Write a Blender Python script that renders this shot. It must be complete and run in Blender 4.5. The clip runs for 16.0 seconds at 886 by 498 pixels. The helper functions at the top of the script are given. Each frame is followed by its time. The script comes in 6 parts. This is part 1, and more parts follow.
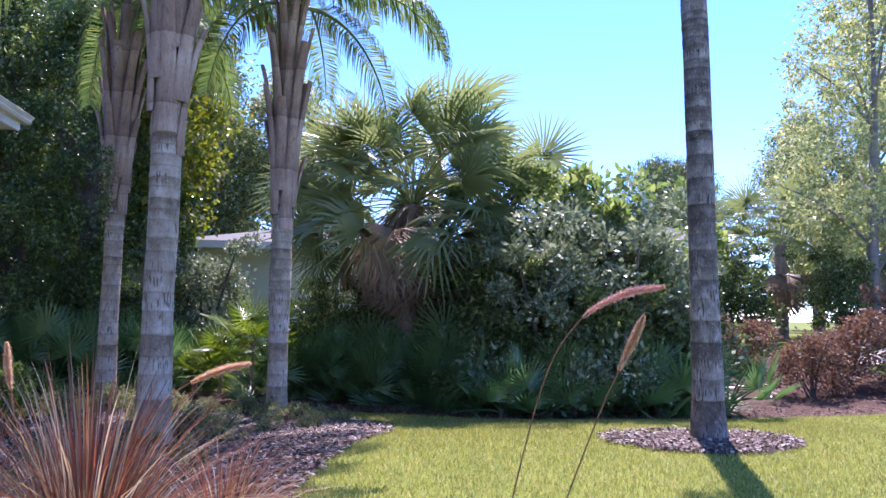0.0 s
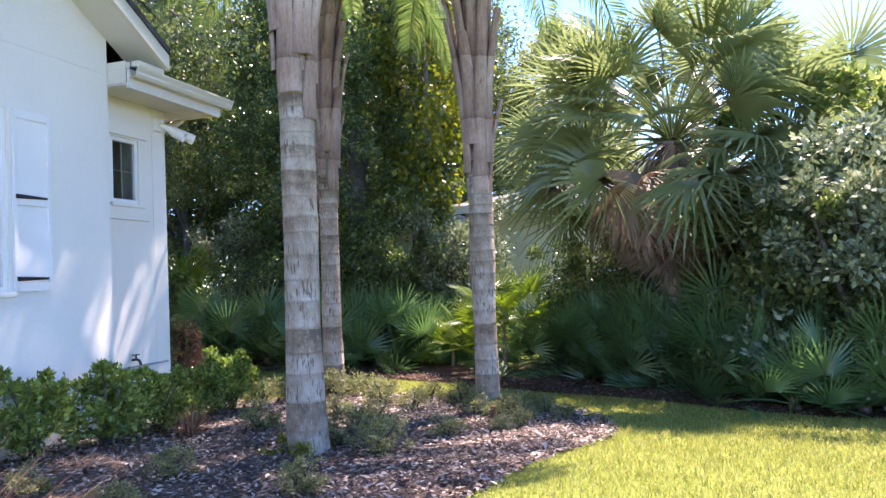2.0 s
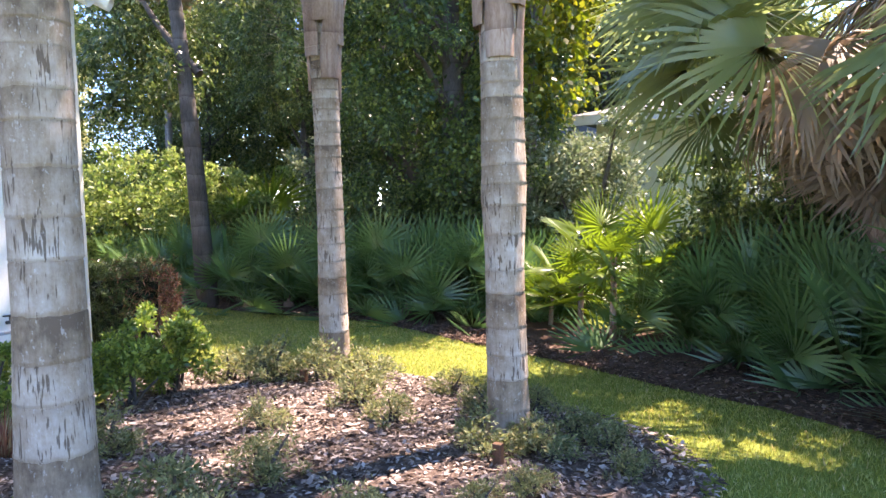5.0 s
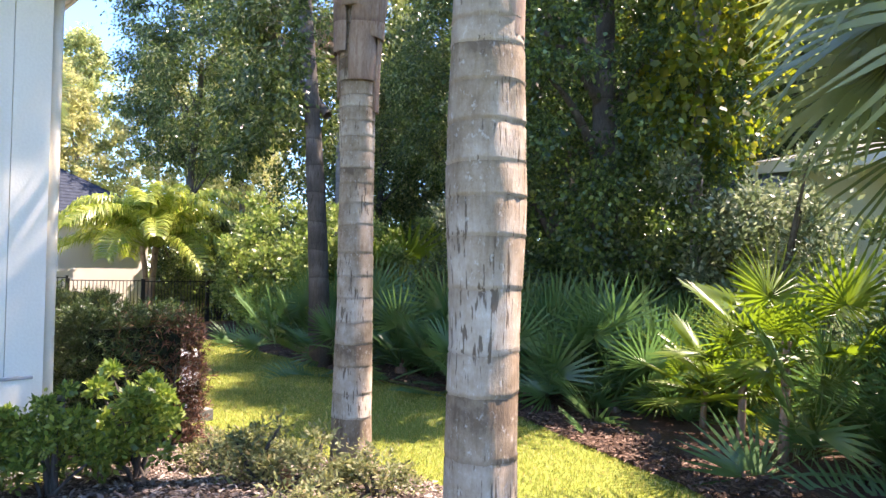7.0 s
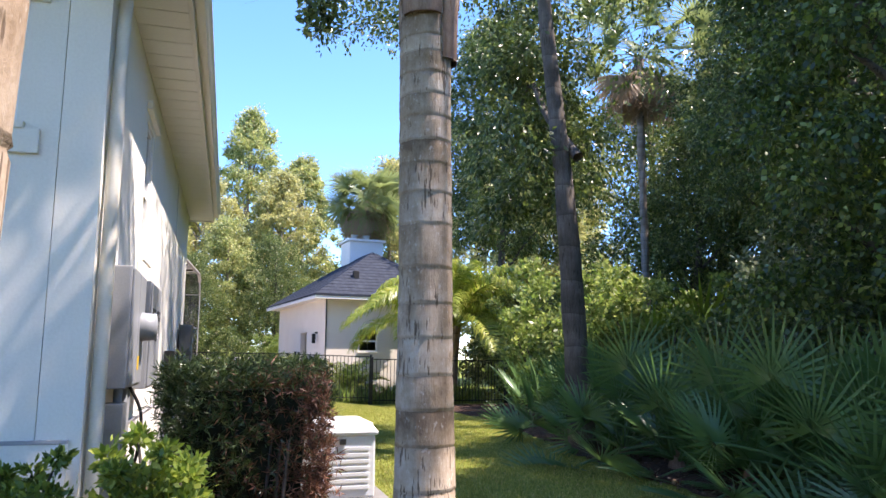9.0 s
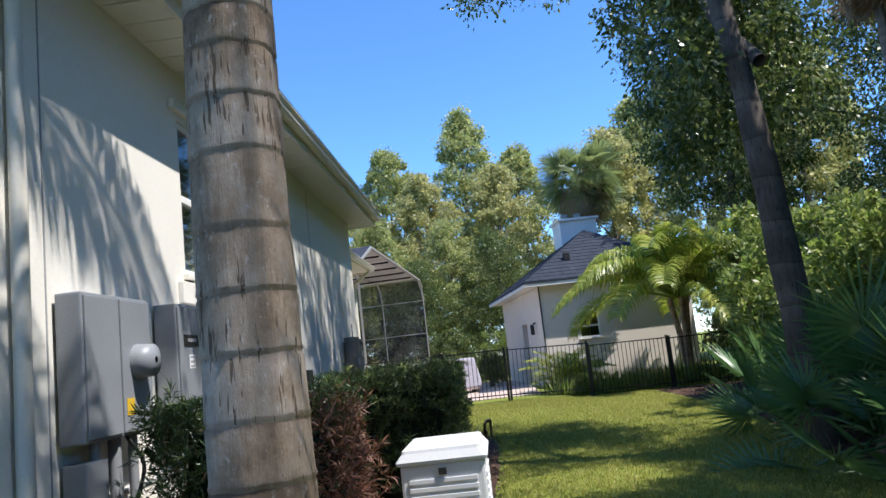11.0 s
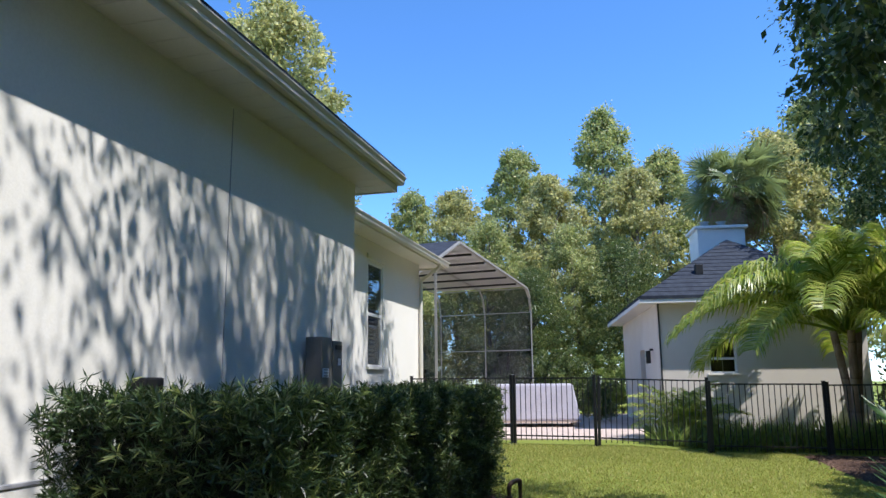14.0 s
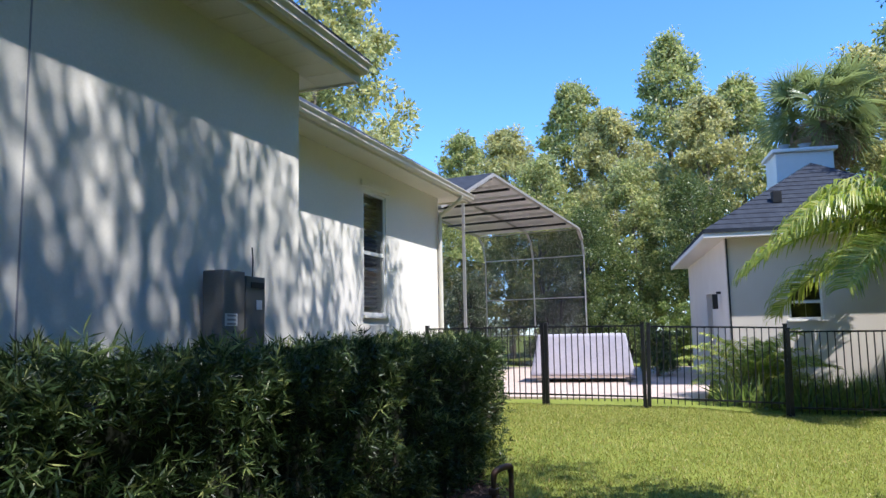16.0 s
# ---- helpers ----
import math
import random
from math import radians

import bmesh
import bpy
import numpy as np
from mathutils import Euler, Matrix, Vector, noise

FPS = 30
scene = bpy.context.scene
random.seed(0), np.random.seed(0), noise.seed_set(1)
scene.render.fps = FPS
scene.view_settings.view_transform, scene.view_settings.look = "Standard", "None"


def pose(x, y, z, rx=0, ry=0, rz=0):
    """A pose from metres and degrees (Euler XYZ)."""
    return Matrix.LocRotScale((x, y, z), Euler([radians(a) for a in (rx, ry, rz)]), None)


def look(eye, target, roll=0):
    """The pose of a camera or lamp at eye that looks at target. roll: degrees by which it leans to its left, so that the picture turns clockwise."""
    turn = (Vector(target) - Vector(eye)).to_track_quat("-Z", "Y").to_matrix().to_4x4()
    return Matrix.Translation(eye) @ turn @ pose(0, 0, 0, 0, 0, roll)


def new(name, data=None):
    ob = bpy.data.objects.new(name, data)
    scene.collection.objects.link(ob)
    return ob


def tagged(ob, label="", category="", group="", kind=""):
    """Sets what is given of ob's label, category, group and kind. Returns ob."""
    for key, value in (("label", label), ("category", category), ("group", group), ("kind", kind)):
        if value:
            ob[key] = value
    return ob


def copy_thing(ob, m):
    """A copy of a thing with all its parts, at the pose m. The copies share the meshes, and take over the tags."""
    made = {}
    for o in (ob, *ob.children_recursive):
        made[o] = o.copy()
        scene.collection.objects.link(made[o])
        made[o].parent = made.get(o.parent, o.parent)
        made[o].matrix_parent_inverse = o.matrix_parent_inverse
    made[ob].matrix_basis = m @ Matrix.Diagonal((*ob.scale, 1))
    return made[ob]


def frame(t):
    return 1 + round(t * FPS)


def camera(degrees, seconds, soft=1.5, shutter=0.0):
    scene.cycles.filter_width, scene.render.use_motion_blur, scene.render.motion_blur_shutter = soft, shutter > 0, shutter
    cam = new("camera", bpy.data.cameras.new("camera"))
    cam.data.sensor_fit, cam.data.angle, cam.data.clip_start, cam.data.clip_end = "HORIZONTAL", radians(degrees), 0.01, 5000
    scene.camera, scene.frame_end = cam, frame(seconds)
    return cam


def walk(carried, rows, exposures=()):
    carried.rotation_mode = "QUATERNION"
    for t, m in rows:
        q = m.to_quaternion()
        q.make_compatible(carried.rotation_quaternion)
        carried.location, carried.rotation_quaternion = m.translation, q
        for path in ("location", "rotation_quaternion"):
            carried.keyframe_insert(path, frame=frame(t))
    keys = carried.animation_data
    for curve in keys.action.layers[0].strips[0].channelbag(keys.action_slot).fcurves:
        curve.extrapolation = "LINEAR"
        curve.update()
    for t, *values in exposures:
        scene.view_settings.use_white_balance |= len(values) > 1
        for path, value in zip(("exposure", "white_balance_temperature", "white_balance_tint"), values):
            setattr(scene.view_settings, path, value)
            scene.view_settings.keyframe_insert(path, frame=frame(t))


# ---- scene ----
cam = camera(62.5, 16.0)

PATH = [
    (0, (-0.78, -1.222, 1.428), (-0.488, 0.749, 1.611), 0.8),
    (0.5, (-0.332, -0.751, 1.612), (-0.39, 1.245, 1.728), -2.4),
    (1, (0.014, -0.27, 1.576), (-0.263, 1.709, 1.662), -1.4),
    (1.5, (0.282, 0.205, 1.603), (-0.057, 2.176, 1.655), -4.0),
    (2, (0.524, 0.754, 1.625), (-0.053, 2.668, 1.694), -2.3),
    (2.5, (0.556, 1.459, 1.787), (-0.163, 3.325, 1.75), 1.3),
    (3, (0.69, 2.017, 1.713), (-0.062, 3.867, 1.61), 1.4),
    (3.2, (0.654, 2.277, 1.736), (-0.114, 4.118, 1.597), 1.8),
    (5.3, (0.656, 5.009, 1.619), (-0.454, 6.67, 1.527), -2.2),
    (5.5, (0.609, 5.208, 1.62), (-0.561, 6.83, 1.603), -1.8),
    (6, (0.51, 5.864, 1.595), (-0.75, 7.417, 1.625), -1.5),
    (6.5, (0.526, 6.47, 1.538), (-0.82, 7.95, 1.532), -2.2),
    (7, (0.375, 7.125, 1.478), (-1.078, 8.497, 1.541), 0.8),
    (7.5, (0.267, 7.784, 1.395), (-1.332, 8.973, 1.558), 0.4),
    (8, (-0.068, 8.402, 1.269), (-1.746, 9.471, 1.468), 0.4),
    (8.5, (-0.29, 9.028, 1.234), (-2.107, 9.826, 1.478), -0.4),
    (9, (-0.619, 9.518, 1.183), (-2.518, 10.074, 1.475), 0.2),
    (9.3, (-0.835, 9.805, 1.221), (-2.754, 10.27, 1.535), -0.4),
    (9.5, (-0.992, 9.998, 1.233), (-2.925, 10.388, 1.57), -1.5),
    (9.6, (-1.077, 10.086, 1.236), (-3.029, 10.39, 1.551), -2.1),
    (11.8, (-3.102, 11.794, 1.176), (-5.06, 11.542, 1.501), -5.5),
    (12, (-3.432, 11.984, 1.17), (-5.377, 11.663, 1.508), -4.7),
    (12.5, (-4.135, 12.123, 1.155), (-6.049, 11.677, 1.528), -1.4),
    (13, (-4.879, 12.198, 1.195), (-6.787, 11.726, 1.562), -0.9),
    (13.5, (-5.593, 12.255, 1.19), (-7.492, 11.748, 1.563), 0.4),
    (14, (-6.328, 12.359, 1.189), (-8.228, 11.849, 1.549), -0.6),
    (14.5, (-6.999, 12.415, 1.163), (-8.882, 11.818, 1.472), -2.3),
    (15, (-7.782, 12.427, 1.186), (-9.66, 11.818, 1.504), -1.5),
    (15.5, (-8.493, 12.538, 1.173), (-10.363, 11.866, 1.395), -1.9),
    (16, (-9.065, 12.607, 1.152), (-10.924, 11.909, 1.387), -1.1),
]
walk(cam, [(t, look(e, g, r)) for t, e, g, r in PATH], [(0, 1.85, 5900, 40), (1.5, 2.35, 6400, 33), (3, 2.6, 7600, 29), (5.5, 2.95, 7500, 28), (8, 2.45, 7200, 24), (9.5, 1.95, 6650, 22), (12, 1.12, 6150, 10), (14, 1.25, 6050, 13), (16, 1.48, 6000, 15)])

# ---------- light ----------
SUN_EL, SUN_X, SUN_Y = radians(60), 0.35, 0.937
sun_dir = Vector((SUN_X * math.cos(SUN_EL), SUN_Y * math.cos(SUN_EL), math.sin(SUN_EL)))
sun_data = bpy.data.lights.new("sun", "SUN")
sun_data.energy, sun_data.angle, sun_data.color = 3.1, radians(0.55), (1.0, 0.95, 0.87)
sun = new("sun", sun_data)
sun.matrix_world = look(sun_dir * 60, (0, 0, 0))
world = bpy.data.worlds.new("sky")
scene.world = world
world.use_nodes = True
wn = world.node_tree.nodes
sky = wn.new("ShaderNodeTexSky")
sky.sky_type, sky.sun_disc = "NISHITA", False
sky.sun_elevation, sky.sun_rotation = SUN_EL, math.atan2(SUN_X, SUN_Y)
sky.altitude = 3600
sky.air_density, sky.dust_density, sky.ozone_density = 1.0, 0.0, 4.0
deep = wn.new("ShaderNodeHueSaturation")
deep.inputs["Hue"].default_value = 0.499
deep.inputs["Saturation"].default_value = 1.15
world.node_tree.links.new(sky.outputs[0], deep.inputs["Color"])
world.node_tree.links.new(deep.outputs[0], wn["Background"].inputs[0])
wn["Background"].inputs[1].default_value = 0.15

# ---------- materials ----------
MATS = {}


def base_mat(name, rough=0.8, metal=0.0, spec=0.5):
    m = bpy.data.materials.new(name)
    m.use_nodes = True
    b = m.node_tree.nodes["Principled BSDF"]
    b.inputs["Roughness"].default_value = rough
    b.inputs["Metallic"].default_value = metal
    b.inputs["Specular IOR Level"].default_value = spec
    MATS[name] = m
    return m, m.node_tree.nodes, m.node_tree.links, b


def ramp(nodes, stops):
    r = nodes.new("ShaderNodeValToRGB")
    el = r.color_ramp.elements
    while len(el) < len(stops):
        el.new(0.5)
    for e, (p, c) in zip(el, stops):
        e.position, e.color = p, (*c, 1)
    return r


def surface(name, stops, scale=4.0, fine=60.0, rough=0.8, bump=0.2, stretch=(1, 1, 1), metal=0.0, spec=0.4, mixed=0.5, gap=0.01):
    """Two scales of noise through one ramp of colours, and a fine relief."""
    m, n, l, b = base_mat(name, rough, metal, spec)
    tc = n.new("ShaderNodeTexCoord")
    mp = n.new("ShaderNodeMapping")
    mp.inputs["Scale"].default_value = stretch
    l.new(tc.outputs["Object"], mp.inputs[0])
    n1, n2 = n.new("ShaderNodeTexNoise"), n.new("ShaderNodeTexNoise")
    n1.inputs["Scale"].default_value, n2.inputs["Scale"].default_value = scale, fine
    n1.inputs["Detail"].default_value, n2.inputs["Detail"].default_value = 5, 3
    l.new(mp.outputs[0], n1.inputs[0]), l.new(mp.outputs[0], n2.inputs[0])
    mx = n.new("ShaderNodeMix")
    mx.inputs[0].default_value = mixed
    l.new(n1.outputs[0], mx.inputs[2]), l.new(n2.outputs[0], mx.inputs[3])
    r = ramp(n, stops)
    l.new(mx.outputs[0], r.inputs[0])
    l.new(r.outputs[0], b.inputs["Base Color"])
    if bump:
        bp = n.new("ShaderNodeBump")
        bp.inputs["Strength"].default_value, bp.inputs["Distance"].default_value = bump, gap
        l.new(mx.outputs[0], bp.inputs["Height"])
        l.new(bp.outputs[0], b.inputs["Normal"])
    return m


def foliage(name, stops, rough=0.45, through_light=0.35, spec=0.5):
    """Leaves: each takes its own colour from the ramp, shines a little and lets light through."""
    m, n, l, b = base_mat(name, rough, 0, spec)
    g = n.new("ShaderNodeNewGeometry")
    r = ramp(n, stops)
    l.new(g.outputs["Random Per Island"], r.inputs[0])
    l.new(r.outputs[0], b.inputs["Base Color"])
    t = n.new("ShaderNodeBsdfTranslucent")
    hs = n.new("ShaderNodeHueSaturation")
    hs.inputs["Value"].default_value, hs.inputs["Saturation"].default_value = 1.6, 1.08
    l.new(r.outputs[0], hs.inputs["Color"])
    l.new(hs.outputs[0], t.inputs[0])
    mx = n.new("ShaderNodeMixShader")
    mx.inputs[0].default_value = through_light
    l.new(b.outputs[0], mx.inputs[1]), l.new(t.outputs[0], mx.inputs[2])
    l.new(mx.outputs[0], n["Material Output"].inputs[0])
    return m


def bark(name, stops, ring=7.0, rough=0.85):
    """Palm trunk: leaf-scar rings, vertical fibre and lichen patches."""
    m, n, l, b = base_mat(name, rough, 0, 0.25)
    tc = n.new("ShaderNodeTexCoord")
    nz = n.new("ShaderNodeTexNoise")
    nz.inputs["Scale"].default_value, nz.inputs["Detail"].default_value = 2.2, 6
    l.new(tc.outputs["Object"], nz.inputs[0])
    mp = n.new("ShaderNodeMapping")
    mp.inputs["Scale"].default_value = (38, 38, 3.5)
    l.new(tc.outputs["Object"], mp.inputs[0])
    fib = n.new("ShaderNodeTexNoise")
    fib.inputs["Scale"].default_value, fib.inputs["Detail"].default_value = 1.0, 4
    l.new(mp.outputs[0], fib.inputs[0])
    mp2 = n.new("ShaderNodeMapping")
    mp2.inputs["Scale"].default_value = (0.5, 0.5, ring)
    l.new(tc.outputs["Object"], mp2.inputs[0])
    rg = n.new("ShaderNodeTexNoise")
    rg.inputs["Scale"].default_value, rg.inputs["Detail"].default_value = 1.0, 2
    l.new(mp2.outputs[0], rg.inputs[0])
    a = n.new("ShaderNodeMix")
    a.inputs[0].default_value = 0.62
    l.new(fib.outputs[0], a.inputs[2]), l.new(rg.outputs[0], a.inputs[3])
    c = n.new("ShaderNodeMix")
    c.inputs[0].default_value = 0.4
    l.new(a.outputs[0], c.inputs[2]), l.new(nz.outputs[0], c.inputs[3])
    wv = n.new("ShaderNodeTexWave")
    wv.wave_type, wv.bands_direction, wv.wave_profile = "BANDS", "Z", "SAW"
    wv.inputs["Scale"].default_value, wv.inputs["Distortion"].default_value = 0.30 * ring, 1.7
    wv.inputs["Detail"].default_value, wv.inputs["Detail Scale"].default_value = 3, 1.4
    l.new(tc.outputs["Object"], wv.inputs[0])
    gr_ = n.new("ShaderNodeTexNoise")
    gr_.inputs["Scale"].default_value, gr_.inputs["Detail"].default_value, gr_.inputs["Roughness"].default_value = 1.0, 8, 0.7
    mg = n.new("ShaderNodeMapping")
    mg.inputs["Scale"].default_value = (70, 70, 22)
    l.new(tc.outputs["Object"], mg.inputs[0]), l.new(mg.outputs[0], gr_.inputs[0])
    c2 = n.new("ShaderNodeMath")
    c2.operation = "MULTIPLY_ADD"
    c2.inputs[1].default_value = 0.07
    l.new(wv.outputs["Fac"], c2.inputs[0]), l.new(c.outputs[0], c2.inputs[2])
    c3 = n.new("ShaderNodeMath")
    c3.operation = "MULTIPLY_ADD"
    c3.inputs[1].default_value = 0.34
    l.new(gr_.outputs[0], c3.inputs[0]), l.new(c2.outputs[0], c3.inputs[2])
    c4 = n.new("ShaderNodeMath")
    c4.operation = "SUBTRACT"
    c4.inputs[1].default_value = 0.22
    l.new(c3.outputs[0], c4.inputs[0])
    edge = ramp(n, [(0.0, (0.30, 0.26, 0.24)), (0.05, (0.75, 0.72, 0.70)), (0.11, (1, 1, 1))])
    l.new(wv.outputs["Fac"], edge.inputs[0])
    r = ramp(n, stops)
    l.new(c4.outputs[0], r.inputs[0])
    sc = n.new("ShaderNodeMix")
    sc.data_type, sc.blend_type = "RGBA", "MULTIPLY"
    sc.inputs[0].default_value = 0.42
    l.new(r.outputs[0], sc.inputs[6]), l.new(edge.outputs[0], sc.inputs[7])
    mp3 = n.new("ShaderNodeMapping")
    mp3.inputs["Scale"].default_value = (44, 44, 6)
    l.new(tc.outputs["Object"], mp3.inputs[0])
    ck = n.new("ShaderNodeTexNoise")
    ck.inputs["Scale"].default_value, ck.inputs["Detail"].default_value = 1.0, 2
    l.new(mp3.outputs[0], ck.inputs[0])
    patch = n.new("ShaderNodeTexNoise")
    patch.inputs["Scale"].default_value = 3.1
    l.new(tc.outputs["Object"], patch.inputs[0])
    pr = n.new("ShaderNodeMath")
    pr.operation = "MULTIPLY_ADD"
    pr.inputs[1].default_value, pr.inputs[2].default_value = 0.55, -0.02
    l.new(patch.outputs[0], pr.inputs[0])
    sm = n.new("ShaderNodeMath")
    l.new(ck.outputs[0], sm.inputs[0]), l.new(pr.outputs[0], sm.inputs[1])
    crack = ramp(n, [(0.90, (0, 0, 0)), (0.99, (1, 1, 1))])
    l.new(sm.outputs[0], crack.inputs[0])
    dk = n.new("ShaderNodeMix")
    dk.data_type = "RGBA"
    dk.inputs[7].default_value = (*[v * 1.5 for v in stops[0][1]], 1)
    l.new(crack.outputs[0], dk.inputs[0]), l.new(sc.outputs[2], dk.inputs[6])
    l.new(dk.outputs[2], b.inputs["Base Color"])
    bp = n.new("ShaderNodeBump")
    bp.inputs["Strength"].default_value, bp.inputs["Distance"].default_value = 0.6, 0.012
    l.new(c4.outputs[0], bp.inputs["Height"])
    l.new(bp.outputs[0], b.inputs["Normal"])
    return m


def ringed_bark(name, tones, scar, fleck, rough=0.82):
    """Palm trunk between its leaf scars: every band of the second texture coordinate has its own tone, with
    fibre, cracked patches and pale lichen flecks; thin dark scars part the bands."""
    m, n, l, b = base_mat(name, rough, 0, 0.25)
    tc = n.new("ShaderNodeTexCoord")
    sep = n.new("ShaderNodeSeparateXYZ")
    l.new(tc.outputs["UV"], sep.inputs[0])

    def noise_at(scale, detail=4, rgh=0.55):
        mp = n.new("ShaderNodeMapping")
        mp.inputs["Scale"].default_value = scale
        nz = n.new("ShaderNodeTexNoise")
        nz.inputs["Scale"].default_value, nz.inputs["Detail"].default_value, nz.inputs["Roughness"].default_value = 1.0, detail, rgh
        l.new(tc.outputs["Object"], mp.inputs[0]), l.new(mp.outputs[0], nz.inputs[0])
        return nz.outputs[0]

    def math_(op, a, c, d=None):
        k = n.new("ShaderNodeMath")
        k.operation = op
        for i, v in enumerate((a, c, d)):
            if v is None:
                continue
            if isinstance(v, (int, float)):
                k.inputs[i].default_value = v
            else:
                l.new(v, k.inputs[i])
        return k.outputs[0]

    def blend(fac, a, c):
        k = n.new("ShaderNodeMix")
        k.data_type = "RGBA"
        l.new(fac, k.inputs[0]), l.new(a, k.inputs[6])
        if isinstance(c, tuple):
            k.inputs[7].default_value = (*c, 1)
        else:
            l.new(c, k.inputs[7])
        return k.outputs[2]

    wav = noise_at((9, 9, 5), 3)
    v = math_("ADD", sep.outputs[1], math_("MULTIPLY_ADD", wav, 0.16, -0.08))
    wn_ = n.new("ShaderNodeTexWhiteNoise")
    wn_.noise_dimensions = "1D"
    l.new(math_("FLOOR", v, 0), wn_.inputs["W"])
    fr = math_("FRACT", v, 0)
    fibre = noise_at((60, 60, 5), 5, 0.6)
    cloud = noise_at((5.5, 5.5, 4.2), 8, 0.68)
    grain = noise_at((85, 85, 60), 4, 0.65)
    tone = math_("MULTIPLY_ADD", wn_.outputs["Value"], 0.24, math_("MULTIPLY_ADD", cloud, 1.15, math_("MULTIPLY_ADD", fibre, 0.22, math_("MULTIPLY_ADD", grain, 0.16, math_("MULTIPLY_ADD", fr, -0.13, -0.33)))))
    r = ramp(n, tones)
    l.new(tone, r.inputs[0])
    col = r.outputs[0]
    # cracks: fibres torn open in patches of some bands
    torn = math_("MULTIPLY_ADD", noise_at((5.5, 5.5, 4.0), 2), 0.55, math_("MULTIPLY", wn_.outputs["Value"], 0.10))
    ck = ramp(n, [(0.955, (0, 0, 0)), (1.0, (1, 1, 1))])
    l.new(math_("ADD", noise_at((70, 70, 8), 2), math_("ADD", torn, -0.005)), ck.inputs[0])
    col = blend(math_("MULTIPLY", ck.outputs[0], 0.85), col, scar)
    fl = ramp(n, [(0.60, (0, 0, 0)), (0.68, (1, 1, 1))])
    l.new(noise_at((42, 42, 26), 3, 0.7), fl.inputs[0])
    col = blend(math_("MULTIPLY", fl.outputs[0], 0.45), col, fleck)
    # scars
    sc = ramp(n, [(0.0, (0.8, 0.8, 0.8)), (0.035, (0.45, 0.45, 0.45)), (0.09, (0, 0, 0)), (0.80, (0, 0, 0)), (1.0, (0.42, 0.42, 0.42))])
    l.new(fr, sc.inputs[0])
    col = blend(math_("MULTIPLY", sc.outputs[0], math_("MULTIPLY_ADD", cloud, 1.7, -0.58)), col, scar)
    l.new(col, b.inputs["Base Color"])
    bp = n.new("ShaderNodeBump")
    bp.inputs["Strength"].default_value, bp.inputs["Distance"].default_value = 0.55, 0.012
    hgt = math_("SUBTRACT", math_("MULTIPLY_ADD", fibre, 0.5, math_("MULTIPLY", grain, 0.35)), math_("MULTIPLY_ADD", ck.outputs[0], 0.5, math_("MULTIPLY", sc.outputs[0], 0.7)))
    l.new(hgt, bp.inputs["Height"])
    l.new(bp.outputs[0], b.inputs["Normal"])
    return m


stucco = surface("stucco", [(0.3, (0.71, 0.685, 0.61)), (0.55, (0.77, 0.745, 0.67)), (0.75, (0.80, 0.775, 0.70))], 1.1, 55, 0.9, 0.35, spec=0.2, gap=0.006)
guest_stucco = surface("guest_stucco", [(0.3, (0.66, 0.60, 0.52)), (0.7, (0.74, 0.69, 0.61))], 1.3, 55, 0.9, 0.3, spec=0.2, gap=0.006)
cream_wall = surface("cream_wall", [(0.3, (0.62, 0.62, 0.42)), (0.7, (0.72, 0.72, 0.52))], 0.8, 40, 0.9, 0.2, spec=0.2)
white_paint = surface("white_paint", [(0.3, (0.74, 0.73, 0.69)), (0.7, (0.82, 0.81, 0.78))], 3, 70, 0.5, 0.06)
gutter_paint = surface("gutter_paint", [(0.3, (0.60, 0.57, 0.49)), (0.7, (0.68, 0.65, 0.57))], 2, 60, 0.45, 0.05)
soffit_paint = surface("soffit_paint", [(0.3, (0.62, 0.60, 0.54)), (0.7, (0.70, 0.68, 0.61))], 2, 60, 0.6, 0.05)
shingles = surface("shingles", [(0.3, (0.022, 0.026, 0.036)), (0.55, (0.042, 0.050, 0.066)), (0.8, (0.08, 0.088, 0.105))], 5, 90, 0.95, 0.5, spec=0.12)
pale_shingles = surface("pale_shingles", [(0.3, (0.13, 0.127, 0.122)), (0.7, (0.20, 0.195, 0.185))], 4, 60, 0.9, 0.3)
box_grey = surface("box_grey", [(0.3, (0.20, 0.215, 0.235)), (0.7, (0.26, 0.275, 0.29))], 3, 80, 0.45, 0.05, spec=0.5)
condenser_grey = surface("condenser_grey", [(0.3, (0.14, 0.135, 0.125)), (0.7, (0.20, 0.195, 0.18))], 3, 80, 0.5, 0.08)
generator_white = surface("generator_white", [(0.3, (0.62, 0.63, 0.64)), (0.7, (0.72, 0.73, 0.74))], 2, 60, 0.4, 0.04)
black_iron = surface("black_iron", [(0.3, (0.010, 0.010, 0.011)), (0.7, (0.022, 0.022, 0.023))], 6, 120, 0.4, 0.1)
black_plastic = surface("black_plastic", [(0.3, (0.012, 0.012, 0.013)), (0.7, (0.03, 0.03, 0.03))], 6, 90, 0.5, 0.1)
aluminium = surface("aluminium", [(0.3, (0.34, 0.33, 0.31)), (0.7, (0.44, 0.43, 0.40))], 3, 60, 0.45, 0.05, metal=0.3)
copper_pipe = surface("copper_pipe", [(0.3, (0.10, 0.055, 0.035)), (0.7, (0.22, 0.12, 0.075))], 9, 90, 0.5, 0.2, metal=0.4)
label_white = surface("label_white", [(0.3, (0.72, 0.72, 0.72)), (0.7, (0.80, 0.80, 0.80))], 9, 90, 0.6, 0)
bar_grey = surface("bar_grey", [(0.3, (0.30, 0.30, 0.31)), (0.7, (0.36, 0.36, 0.37))], 9, 90, 0.6, 0)
